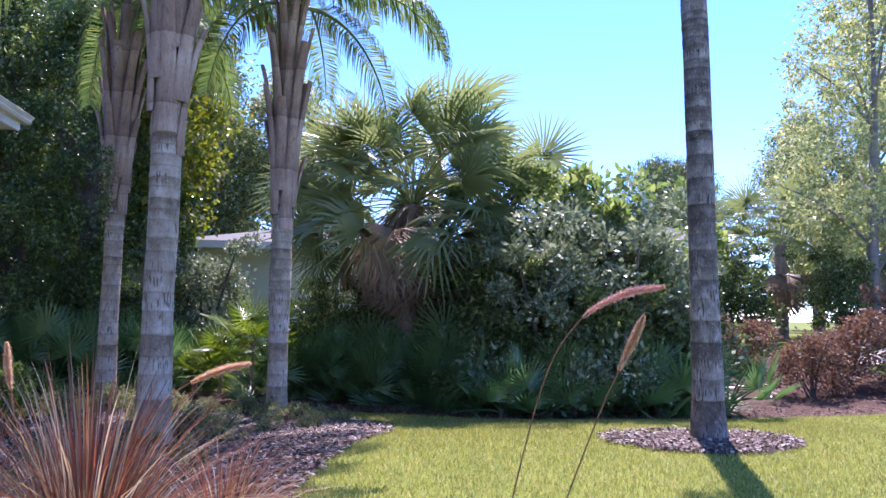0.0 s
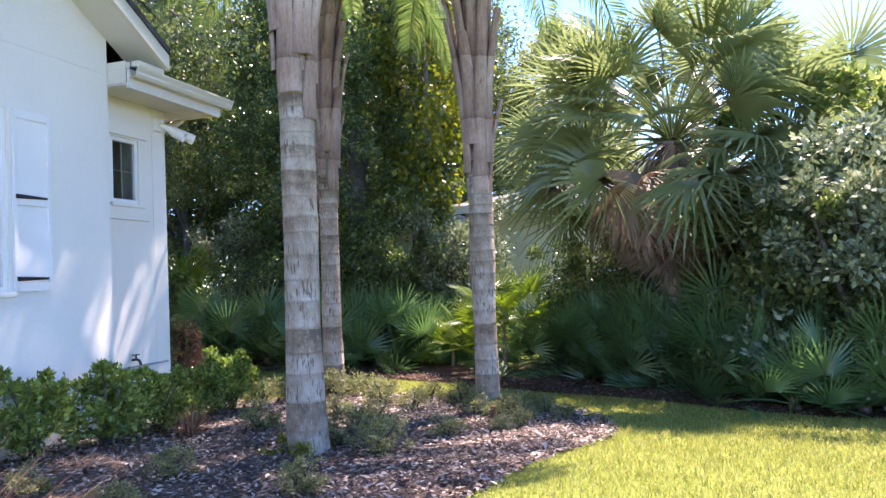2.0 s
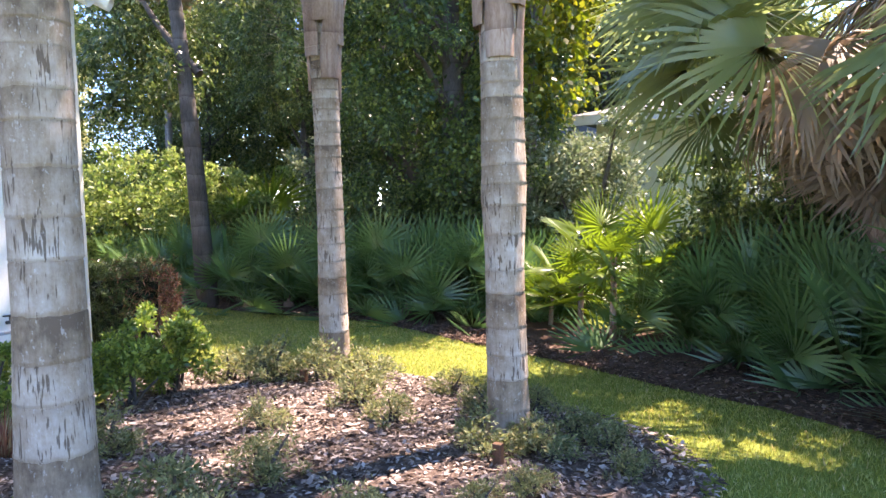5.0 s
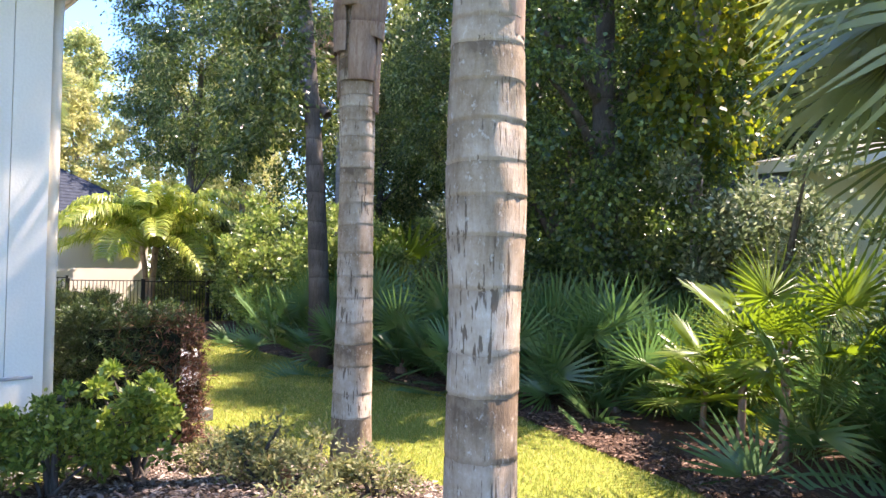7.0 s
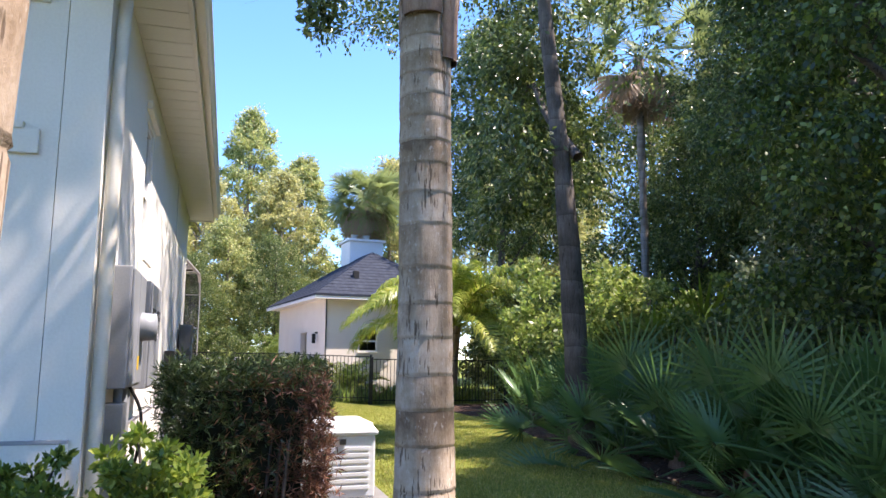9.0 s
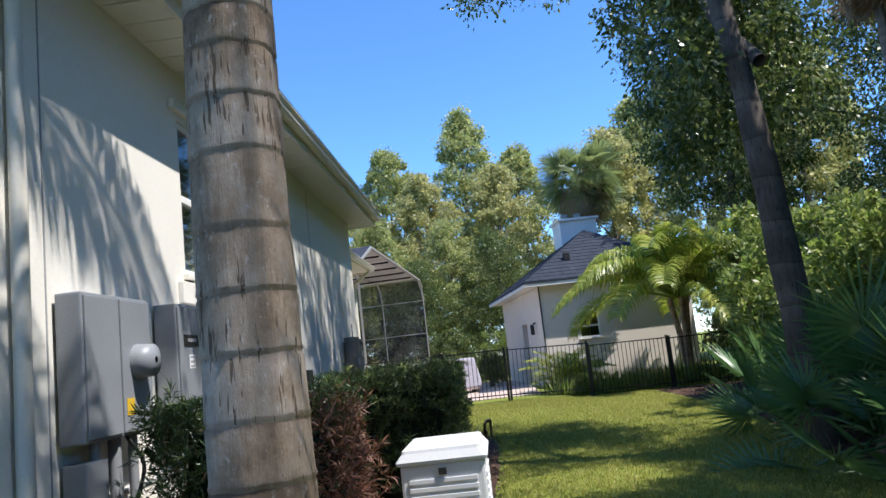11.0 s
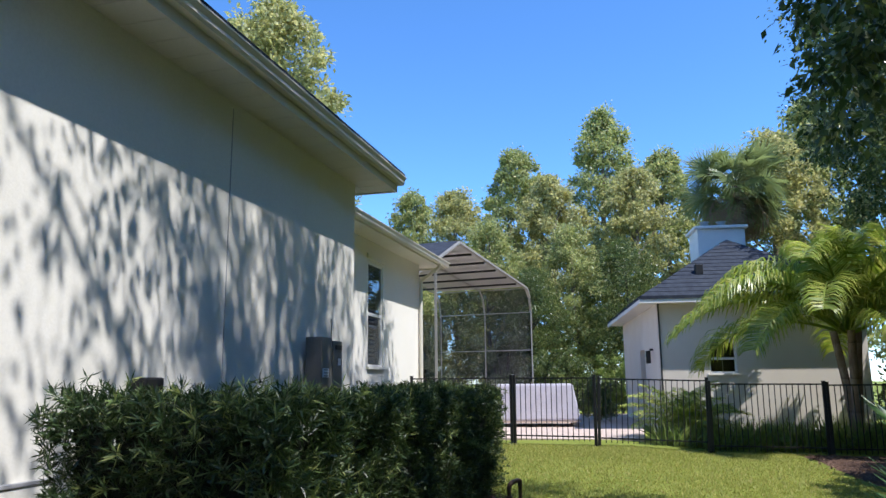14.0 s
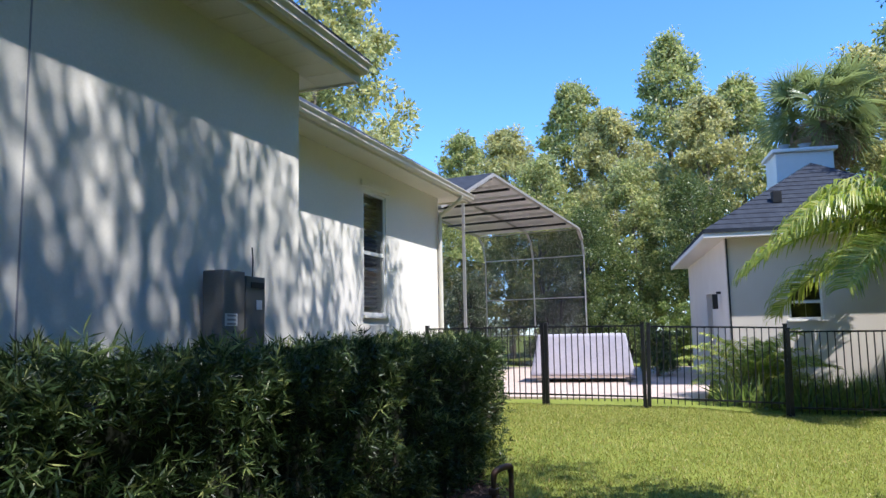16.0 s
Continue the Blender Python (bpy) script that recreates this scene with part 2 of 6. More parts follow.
yellow_plastic = surface("yellow_plastic", [(0.3, (0.60, 0.38, 0.02)), (0.7, (0.72, 0.46, 0.04))], 9, 90, 0.5, 0)
tarp = surface("tarp", [(0.3, (0.40, 0.38, 0.44)), (0.7, (0.54, 0.52, 0.57))], 3, 30, 0.6, 0.4, gap=0.03)
paver = surface("paver", [(0.3, (0.38, 0.29, 0.24)), (0.7, (0.56, 0.46, 0.40))], 4, 60, 0.85, 0.3)
interior = surface("interior", [(0.3, (0.20, 0.19, 0.17)), (0.7, (0.26, 0.25, 0.22))], 2, 30, 0.9, 0)
louver_paint = surface("louver_paint", [(0.3, (0.10, 0.10, 0.085)), (0.7, (0.15, 0.15, 0.13))], 4, 60, 0.6, 0)
lawn_soil = surface("lawn_soil", [(0.25, (0.095, 0.125, 0.020)), (0.5, (0.165, 0.195, 0.034)), (0.75, (0.24, 0.26, 0.060))], 0.9, 26, 0.95, 0.6, spec=0.15, mixed=0.6, gap=0.03)
mulch_soil = surface("mulch_soil", [(0.25, (0.04, 0.027, 0.021)), (0.5, (0.10, 0.070, 0.056)), (0.75, (0.23, 0.17, 0.14))], 3, 45, 0.95, 0.9, spec=0.1, mixed=0.65, gap=0.03)
litter_soil = surface("litter_soil", [(0.25, (0.040, 0.024, 0.017)), (0.5, (0.095, 0.058, 0.042)), (0.75, (0.20, 0.13, 0.10))], 2, 38, 0.95, 0.9, spec=0.1, mixed=0.65, gap=0.03)
sand = surface("sand", [(0.3, (0.36, 0.31, 0.25)), (0.7, (0.52, 0.46, 0.39))], 2, 40, 0.95, 0.4)

queen_bark = ringed_bark("queen_bark", [(0.24, (0.14, 0.098, 0.066)), (0.38, (0.245, 0.182, 0.125)), (0.52, (0.335, 0.265, 0.200)), (0.66, (0.42, 0.355, 0.290)), (0.82, (0.50, 0.45, 0.385))], (0.10, 0.070, 0.048), (0.56, 0.53, 0.48))
dark_queen_bark = ringed_bark("dark_queen_bark", [(0.24, (0.045, 0.034, 0.027)), (0.42, (0.115, 0.092, 0.075)), (0.58, (0.21, 0.175, 0.15)), (0.75, (0.36, 0.32, 0.285))], (0.025, 0.018, 0.014), (0.46, 0.43, 0.39))
boot_bark = bark("boot_bark", [(0.3, (0.15, 0.085, 0.060)), (0.5, (0.34, 0.235, 0.18)), (0.7, (0.52, 0.42, 0.355))], 1.5)
tree_bark = bark("tree_bark", [(0.3, (0.034, 0.028, 0.023)), (0.5, (0.11, 0.094, 0.080)), (0.7, (0.22, 0.195, 0.17))], 2)
pale_bark = bark("pale_bark", [(0.3, (0.12, 0.10, 0.085)), (0.5, (0.22, 0.19, 0.165)), (0.7, (0.34, 0.30, 0.26))], 4)

oak_leaf = foliage("oak_leaf", [(0, (0.038, 0.062, 0.020)), (0.5, (0.085, 0.125, 0.034)), (0.85, (0.16, 0.205, 0.06)), (1, (0.38, 0.39, 0.17))], 0.32, 0.32)
vine_leaf = foliage("vine_leaf", [(0, (0.030, 0.058, 0.018)), (0.6, (0.072, 0.120, 0.030)), (0.9, (0.16, 0.225, 0.05)), (1, (0.32, 0.38, 0.13))], 0.32, 0.32)
lime_leaf = foliage("lime_leaf", [(0, (0.08, 0.11, 0.012)), (0.6, (0.15, 0.17, 0.02)), (1, (0.24, 0.22, 0.03))], 0.5, 0.5)
wood_leaf = foliage("wood_leaf", [(0, (0.14, 0.175, 0.066)), (0.5, (0.28, 0.315, 0.115)), (0.85, (0.43, 0.44, 0.175)), (1, (0.57, 0.50, 0.25))], 0.5, 0.42)
olive_leaf = foliage("olive_leaf", [(0, (0.19, 0.205, 0.085)), (0.5, (0.35, 0.35, 0.14)), (1, (0.56, 0.51, 0.24))], 0.5, 0.42)
silver_leaf = foliage("silver_leaf", [(0, (0.087, 0.123, 0.058)), (0.6, (0.189, 0.232, 0.123)), (0.93, (0.319, 0.348, 0.217)), (1, (0.551, 0.551, 0.406))], 0.45, 0.25)
bush_leaf = foliage("bush_leaf", [(0, (0.085, 0.14, 0.034)), (0.5, (0.175, 0.235, 0.062)), (1, (0.34, 0.37, 0.13))], 0.42, 0.45)
box_leaf = foliage("box_leaf", [(0, (0.070, 0.125, 0.026)), (0.6, (0.165, 0.235, 0.044)), (1, (0.36, 0.41, 0.095))], 0.33, 0.38)
weed_leaf = foliage("weed_leaf", [(0, (0.095, 0.115, 0.045)), (0.6, (0.190, 0.205, 0.085)), (0.9, (0.30, 0.29, 0.13)), (1, (0.36, 0.27, 0.14))], 0.6)
hedge_leaf = foliage("hedge_leaf", [(0, (0.018, 0.038, 0.013)), (0.6, (0.044, 0.078, 0.024)), (0.93, (0.095, 0.14, 0.045)), (1, (0.18, 0.20, 0.07))], 0.38, 0.18, 0.45)
hedge_tip = foliage("hedge_tip", [(0, (0.10, 0.155, 0.045)), (0.6, (0.19, 0.25, 0.08)), (1, (0.36, 0.38, 0.13))], 0.38, 0.25)
dead_leaf = foliage("dead_leaf", [(0, (0.058, 0.026, 0.018)), (0.6, (0.156, 0.072, 0.047)), (1, (0.312, 0.156, 0.098))], 0.6, 0.2)
# near-black, so that gaps between the hedge leaves look deep in shade
hedge_shade_core = surface("hedge_shade_core", [(0.3, (0.006, 0.009, 0.004)), (0.7, (0.015, 0.019, 0.008))], 5, 60, 0.95, 0.5)
saw_leaf = foliage("saw_leaf", [(0, (0.045, 0.100, 0.036)), (0.6, (0.095, 0.180, 0.058)), (0.93, (0.19, 0.29, 0.085)), (1, (0.30, 0.38, 0.15))], 0.34, 0.28, 0.55)
fan_leaf_mat = foliage("sabal_leaf", [(0, (0.105, 0.150, 0.056)), (0.6, (0.205, 0.245, 0.098)), (0.92, (0.34, 0.345, 0.145)), (1, (0.48, 0.45, 0.26))], 0.3, 0.38, 0.6)
bright_fan = foliage("bright_fan", [(0, (0.077, 0.140, 0.015)), (0.6, (0.141, 0.200, 0.025)), (1, (0.243, 0.270, 0.050))], 0.35, 0.4)
dead_fan = foliage("dead_fan", [(0, (0.13, 0.085, 0.055)), (0.6, (0.29, 0.21, 0.145)), (1, (0.52, 0.43, 0.34))], 0.6, 0.25)
feather_leaf = foliage("feather_leaf", [(0, (0.15, 0.215, 0.032)), (0.5, (0.27, 0.33, 0.058)), (1, (0.48, 0.47, 0.14))], 0.34, 0.42)
queen_leaf = foliage("queen_leaf", [(0, (0.060, 0.108, 0.032)), (0.6, (0.110, 0.175, 0.052)), (1, (0.225, 0.27, 0.09))], 0.38, 0.35)
grass_blade = foliage("grass_blade", [(0, (0.185, 0.215, 0.045)), (0.55, (0.315, 0.325, 0.078)), (0.9, (0.45, 0.42, 0.14)), (1, (0.64, 0.47, 0.25))], 0.5, 0.35)
red_blade = foliage("red_blade", [(0, (0.13, 0.04, 0.025)), (0.5, (0.26, 0.10, 0.055)), (0.8, (0.30, 0.22, 0.11)), (1, (0.50, 0.40, 0.29))], 0.6, 0.3)
plume_hair = foliage("plume_hair", [(0, (0.52, 0.29, 0.23)), (0.6, (0.68, 0.42, 0.34)), (1, (0.78, 0.56, 0.46))], 0.7, 0.5)
tan_hair = foliage("tan_hair", [(0, (0.42, 0.27, 0.16)), (0.6, (0.58, 0.40, 0.26)), (1, (0.68, 0.50, 0.34))], 0.7, 0.5)
chip_mat = foliage("mulch_chip", [(0, (0.045, 0.030, 0.024)), (0.4, (0.13, 0.093, 0.076)), (0.75, (0.27, 0.205, 0.172)), (1, (0.52, 0.44, 0.39))], 0.8, 0.02, 0.2)
litter_mat = foliage("litter_chip", [(0, (0.05, 0.028, 0.020)), (0.6, (0.13, 0.075, 0.052)), (1, (0.30, 0.20, 0.15))], 0.8, 0.05, 0.2)
autumn_leaf = foliage("autumn_leaf", [(0, (0.10, 0.05, 0.035)), (0.6, (0.19, 0.10, 0.06)), (1, (0.30, 0.20, 0.11))], 0.6, 0.3)

glass_m, gn, gl, gb = base_mat("window_glass", 0.02, 0, 0.5)
gb.inputs["Transmission Weight"].default_value, gb.inputs["IOR"].default_value = 1.0, 1.5
gb.inputs["Base Color"].default_value = (0.55, 0.60, 0.58, 1)
screen_m, sn, sl, sb = base_mat("insect_screen", 0.8)
sb.inputs["Base Color"].default_value = (0.06, 0.06, 0.06, 1)
str_ = sn.new("ShaderNodeBsdfTransparent")
smx = sn.new("ShaderNodeMixShader")
smx.inputs[0].default_value = 0.38
sl.new(str_.outputs[0], smx.inputs[1]), sl.new(sb.outputs[0], smx.inputs[2])
sl.new(smx.outputs[0], sn["Material Output"].inputs[0])
roof_screen_m, rn, rl, rb = base_mat("roof_screen", 0.7)
rb.inputs["Base Color"].default_value = (0.58, 0.58, 0.58, 1)
rtr = rn.new("ShaderNodeBsdfTransparent")
rmx = rn.new("ShaderNodeMixShader")
rmx.inputs[0].default_value = 0.93
rl.new(rtr.outputs[0], rmx.inputs[1]), rl.new(rb.outputs[0], rmx.inputs[2])
rl.new(rmx.outputs[0], rn["Material Output"].inputs[0])

# ---------- mesh helpers ----------


def mesh_of(name, verts, faces, mat, smooth=False):
    me = bpy.data.meshes.new(name)
    verts = np.asarray(verts, dtype=np.float32).reshape(-1, 3)
    if isinstance(faces, np.ndarray):
        k = faces.shape[1]
        me.vertices.add(len(verts))
        me.vertices.foreach_set("co", verts.ravel())
        me.loops.add(faces.size)
        me.loops.foreach_set("vertex_index", faces.astype(np.int32).ravel())
        me.polygons.add(len(faces))
        me.polygons.foreach_set("loop_start", np.arange(0, faces.size, k, dtype=np.int32))
        me.polygons.foreach_set("loop_total", np.full(len(faces), k, dtype=np.int32))
        me.update(calc_edges=True)
    else:
        me.from_pydata([tuple(map(float, v)) for v in verts], [], faces)
    if smooth:
        me.polygons.foreach_set("use_smooth", np.ones(len(me.polygons), dtype=bool))
    me.materials.append(mat)
    return me


def mesh_bm(name, bm, mat, smooth=False):
    bmesh.ops.recalc_face_normals(bm, faces=bm.faces)
    me = bpy.data.meshes.new(name)
    bm.to_mesh(me)
    bm.free()
    if smooth:
        me.polygons.foreach_set("use_smooth", np.ones(len(me.polygons), dtype=bool))
    me.materials.append(mat)
    return me


def part(name, data, parent, label="", at=None, mat=None, smooth=False):
    """Links a mesh or a bmesh as one mesh object under a thing or a part."""
    if isinstance(data, bmesh.types.BMesh):
        data = mesh_bm(name, data, mat, smooth)
    ob = new(name, data)
    ob.parent = parent
    if at is not None:
        ob.matrix_basis = at if isinstance(at, Matrix) else Matrix.Translation(at)
    if label:
        ob["label"] = label
    return ob


def thing(name, at, label, category, group="", kind=""):
    ob = new(name)
    ob.empty_display_size = 0.2
    ob.matrix_basis = at if isinstance(at, Matrix) else Matrix.Translation(at)
    return tagged(ob, label, category, group, kind)


def box(bm, lo, hi, bevel=0.0):
    r = bmesh.ops.create_cube(bm, size=1.0)
    for v in r["verts"]:
        v.co = Vector([(lo[i] + hi[i]) / 2 + v.co[i] * (hi[i] - lo[i]) for i in range(3)])
    if bevel:
        es = list({e for v in r["verts"] for e in v.link_edges})
        bmesh.ops.bevel(bm, geom=es, offset=bevel, segments=2, affect="EDGES", profile=0.6)
    return bm


def boxes(*items, bevel=0.0):
    bm = bmesh.new()
    for lo, hi in items:
        box(bm, lo, hi, bevel)
    return bm


def tube_np(path, radii, seg=12, cap=True):
    """A tube along a path: vertices and quads."""
    P = np.asarray(path, float)
    n = len(P)
    T = np.gradient(P, axis=0)
    T /= np.linalg.norm(T, axis=1)[:, None]
    ref = np.array([0, 0, 1.0]) if abs(T[0][2]) < 0.8 else np.array([1.0, 0, 0])
    A = np.cross(T, ref)
    A /= np.linalg.norm(A, axis=1)[:, None] + 1e-9
    B = np.cross(T, A)
    th = np.linspace(0, 2 * np.pi, seg, endpoint=False)
    R = np.broadcast_to(np.asarray(radii, float).reshape(n, -1), (n, seg)) if np.ndim(radii) else np.full((n, seg), radii)
    V = P[:, None] + R[..., None] * (np.cos(th)[None, :, None] * A[:, None] + np.sin(th)[None, :, None] * B[:, None])
    i, j = np.meshgrid(np.arange(n - 1), np.arange(seg), indexing="ij")
    F = np.stack([i * seg + j, i * seg + (j + 1) % seg, (i + 1) * seg + (j + 1) % seg, (i + 1) * seg + j], -1).reshape(-1, 4)
    return V.reshape(-1, 3), F


def merge(chunks):
    vs, fs, k = [], [], 0
    for v, f in chunks:
        vs.append(v), fs.append(f + k)
        k += len(v)
    return np.concatenate(vs), np.concatenate(fs)


def unit(a):
    return a / (np.linalg.norm(a, axis=-1, keepdims=True) + 1e-9)


def leaf_quads(P, D, length, width, rng, up=None):
    """One pointed leaf of four corners at every P, along D."""
    n = len(P)
    rnd = unit(rng.normal(size=(n, 3)))
    if up is not None:
        rnd = unit(rnd * 0.6 + np.asarray(up))
    S = unit(np.cross(D, rnd))
    N = np.cross(S, D)
    L = np.broadcast_to(np.asarray(length, float), (n,))[:, None]
    W = np.broadcast_to(np.asarray(width, float), (n,))[:, None]
    V = np.stack([P, P + D * L * 0.45 + S * W * 0.5, P + D * L - N * L * 0.12, P + D * L * 0.45 - S * W * 0.5], 1)
    F = np.arange(4 * n).reshape(n, 4)
    return V.reshape(-1, 3), F


def smooth01(a, b, v):
    t = np.clip((np.asarray(v, float) - a) / (b - a), 0, 1)
    return t * t * (3 - 2 * t)


def ground_z(x, y):
    """The lie of the land: a slight fall from the front garden to the back lawn."""
    x, y = np.asarray(x, float), np.asarray(y, float)
    fall = smooth01(5.5, 12.5, y + 0.3 * np.maximum(0, -x - 3))
    g = 0.12 - 0.40 * fall + 0.18 * smooth01(13, 20, -x) * (1 - 0.75 * smooth01(11.6, 14.0, y))
    g = g + 0.14 * np.exp(-(((x + 3.6) / 1.8) ** 2 + ((y - 9.6) / 1.6) ** 2))
    g = g + 1.2 * smooth01(7, 16, x) * smooth01(9, 18, y)
    return g + 0.02 * np.sin(x * 1.3 + 0.7) * np.cos(y * 1.1)


def gz(x, y):
    return float(ground_z(x, y))


def curve(pts, n):
    """A smooth line through the points."""
    P = np.asarray(pts, float)
    P = np.vstack([2 * P[0] - P[1], P, 2 * P[-1] - P[-2]])
    out = []
    m = len(P) - 3
    for t in np.linspace(0, m - 1e-6, n):
        i = int(t)
        u = t - i
        a, b, c, d = P[i], P[i + 1], P[i + 2], P[i + 3]
        out.append(0.5 * (2 * b + (c - a) * u + (2 * a - 5 * b + 4 * c - d) * u * u + (3 * b - a - 3 * c + d) * u ** 3))
    return np.array(out)

# ---------- ground, beds ----------
gx = np.unique(np.concatenate([np.arange(-30, 14, 0.5), [-400, -250, -150, -100, -75, -60, -50, -42, -36, -33], [16, 19, 24, 32, 45, 70, 120, 250, 400]]))
gy = np.unique(np.concatenate([np.arange(-6, 22, 0.5), [-400, -250, -120, -60, -35, -20, -12, -8], [24, 28, 34, 45, 70, 120, 250, 400]]))
GX, GY = np.meshgrid(gx, gy, indexing="ij")
GV = np.stack([GX, GY, ground_z(GX, GY)], -1).reshape(-1, 3)
gi, gj = np.meshgrid(np.arange(len(gx) - 1), np.arange(len(gy) - 1), indexing="ij")
nyy = len(gy)
GF = np.stack([gi * nyy + gj, (gi + 1) * nyy + gj, (gi + 1) * nyy + gj + 1, gi * nyy + gj + 1], -1).reshape(-1, 4)
tagged(new("ground", mesh_of("ground", GV, GF, lawn_soil, True)), "green mown lawn ground with uneven colour", "ground", kind="structure")


def bed(name, edge_a, edge_b, mat, label, n=90, m=22, lift=0.035):
    A, B = curve(edge_a, n), curve(edge_b, n)
    u = np.linspace(0, 1, m)[None, :, None]
    XY = A[:, None] * (1 - u) + B[:, None] * u
    rng = np.random.default_rng(len(name))
    z = ground_z(XY[..., 0], XY[..., 1]) + lift * np.clip(np.minimum(u[..., 0], 1 - u[..., 0]) * 14, -1, 1) + rng.normal(0, 0.008, XY.shape[:2])
    z[:, [0, -1]] = ground_z(XY[:, [0, -1], 0], XY[:, [0, -1], 1]) - 0.02
    V = np.concatenate([XY, z[..., None]], -1).reshape(-1, 3)
    i, j = np.meshgrid(np.arange(n - 1), np.arange(m - 1), indexing="ij")
    F = np.stack([i * m + j, (i + 1) * m + j, (i + 1) * m + j + 1, i * m + j + 1], -1).reshape(-1, 4)
    tagged(new(name, mesh_of(name, V, F, mat, True)), label, "planting bed", kind="structure")
    return A, B


FRONT_A = [(-5.25, -4), (-5.25, 0), (-5.25, 4), (-5.3, 7), (-5.5, 8.7), (-6.0, 9.3), (-6.3, 10.0)]
FRONT_B = [(-2.2, -4), (-1.5, 0), (-1.15, 3.6), (-0.55, 6.3), (0.0, 8.2), (-0.9, 10.2), (-4.3, 11.0)]
fbA, fbB = bed("mulch_bed_front", FRONT_A, FRONT_B, mulch_soil, "raised bed of greyish brown bark mulch under the palms")
REAR_A = [(12, 11.5), (8.8, 10.4), (5.2, 9.7), (3.0, 9.6), (1.5, 10.2), (0.1, 11.3), (-1.6, 12.25), (-2.9, 12.85), (-4.2, 13.4), (-5.8, 14.0), (-8.0, 14.4), (-10.5, 14.5), (-14, 15.0), (-17.5, 15.2), (-21.5, 15.0)]
REAR_B = [(12, 19), (9, 19), (6, 18), (3, 18), (1, 18), (-0.5, 18), (-2, 15.6), (-3, 15.2), (-4.3, 16.5), (-6, 19), (-8, 20), (-11, 22), (-14, 23), (-18, 23), (-22, 22)]
rbA, rbB = bed("litter_bed_rear", REAR_A, REAR_B, litter_soil, "shaded bed of brown leaf litter under shrubs")
hbA, hbB = bed("mulch_bed_hedge", [(-6.0, 8.5), (-9, 8.5), (-13, 8.5), (-17, 7.6), (-21.7, 7.4)], [(-6.2, 10.7), (-9, 10.95), (-14.6, 11.0), (-16.6, 10.1), (-21.7, 9.0)], litter_soil, "dark brown mulch strip below the clipped hedges")


def ring_bed(x, y, r, label):
    th = np.linspace(0, 2 * np.pi, 40, endpoint=False)
    rr = r * (1 + 0.06 * np.sin(3 * th + 1) + 0.04 * np.sin(7 * th))
    V, n = [], 8
    for k in range(n + 1):
        f = k / n
        px, py = x + rr * f * np.cos(th), y + 0.8 * rr * f * np.sin(th)
        V.append(np.stack([px, py, ground_z(px, py) + 0.05 * (1 - f ** 3) - 0.012 * (k == n)], -1))
    V = np.concatenate(V)
    F = [[a * 40 + b, (a + 1) * 40 + b, (a + 1) * 40 + (b + 1) % 40, a * 40 + (b + 1) % 40] for a in range(n) for b in range(40)]
    tagged(new("mulch_ring", mesh_of("mulch_ring", V, np.array(F), mulch_soil, True)), label, "planting bed", kind="structure")


ring_bed(3.35, 6.5, 1.15, "round ring of pale bark mulch in the lawn")

# patio behind the fence, laid with pavers
pat = boxes(((-36, 1.5, -0.55), (-23.2, 12.3, -0.07)))
patio = tagged(new("patio", mesh_bm("patio", pat, paver)), "pinkish paved patio beside the pool", "patio", kind="structure")

# sandy path on the far rise
sp = curve([(7.5, 15.5), (9.5, 15.0), (12, 15.5), (16, 17)], 24)
sv = np.concatenate([[(p[0], p[1] - 0.45, gz(p[0], p[1] - 0.45) + 0.03), (p[0], p[1] + 0.45, gz(p[0], p[1] + 0.45) + 0.03)] for p in sp])
sf = np.array([[2 * k, 2 * k + 2, 2 * k + 3, 2 * k + 1] for k in range(23)])
tagged(new("path", mesh_of("path", sv, sf, sand, True)), "pale sandy garden path on the rise", "path", kind="structure")

# ---------- walls with openings ----------


def wall_slab(a0, a1, z0, z1, holes, thick, to_world):
    """A slab in the (a, z) plane with rectangular openings through it; to_world maps (a, depth, z)."""
    As = sorted({a0, a1, *[h[0] for h in holes], *[h[1] for h in holes]})
    Zs = sorted({z0, z1, *[h[2] for h in holes], *[h[3] for h in holes]})
    bm = bmesh.new()
    solid = {}
    for i in range(len(As) - 1):
        for k in range(len(Zs) - 1):
            ca, cz = (As[i] + As[i + 1]) / 2, (Zs[k] + Zs[k + 1]) / 2
            solid[i, k] = not any(h[0] < ca < h[1] and h[2] < cz < h[3] for h in holes)
    vt = {}

    def v(i, d, k):
        if (i, d, k) not in vt:
            vt[i, d, k] = bm.verts.new(to_world(As[i], d * thick, Zs[k]))
        return vt[i, d, k]
    for (i, k), s in solid.items():
        if not s:
            continue
        for d in (0, 1):
            bm.faces.new([v(i, d, k), v(i + 1, d, k), v(i + 1, d, k + 1), v(i, d, k + 1)])
        for (ni, nk, e) in ((i - 1, k, ((i, k), (i, k + 1))), (i + 1, k, ((i + 1, k), (i + 1, k + 1))), (i, k - 1, ((i, k), (i + 1, k))), (i, k + 1, ((i, k + 1), (i + 1, k + 1)))):
            if not solid.get((ni, nk), False):
                (p, q), (r, s2) = e
                bm.faces.new([v(p, 0, q), v(r, 0, s2), v(r, 1, s2), v(p, 1, q)])
    return bm


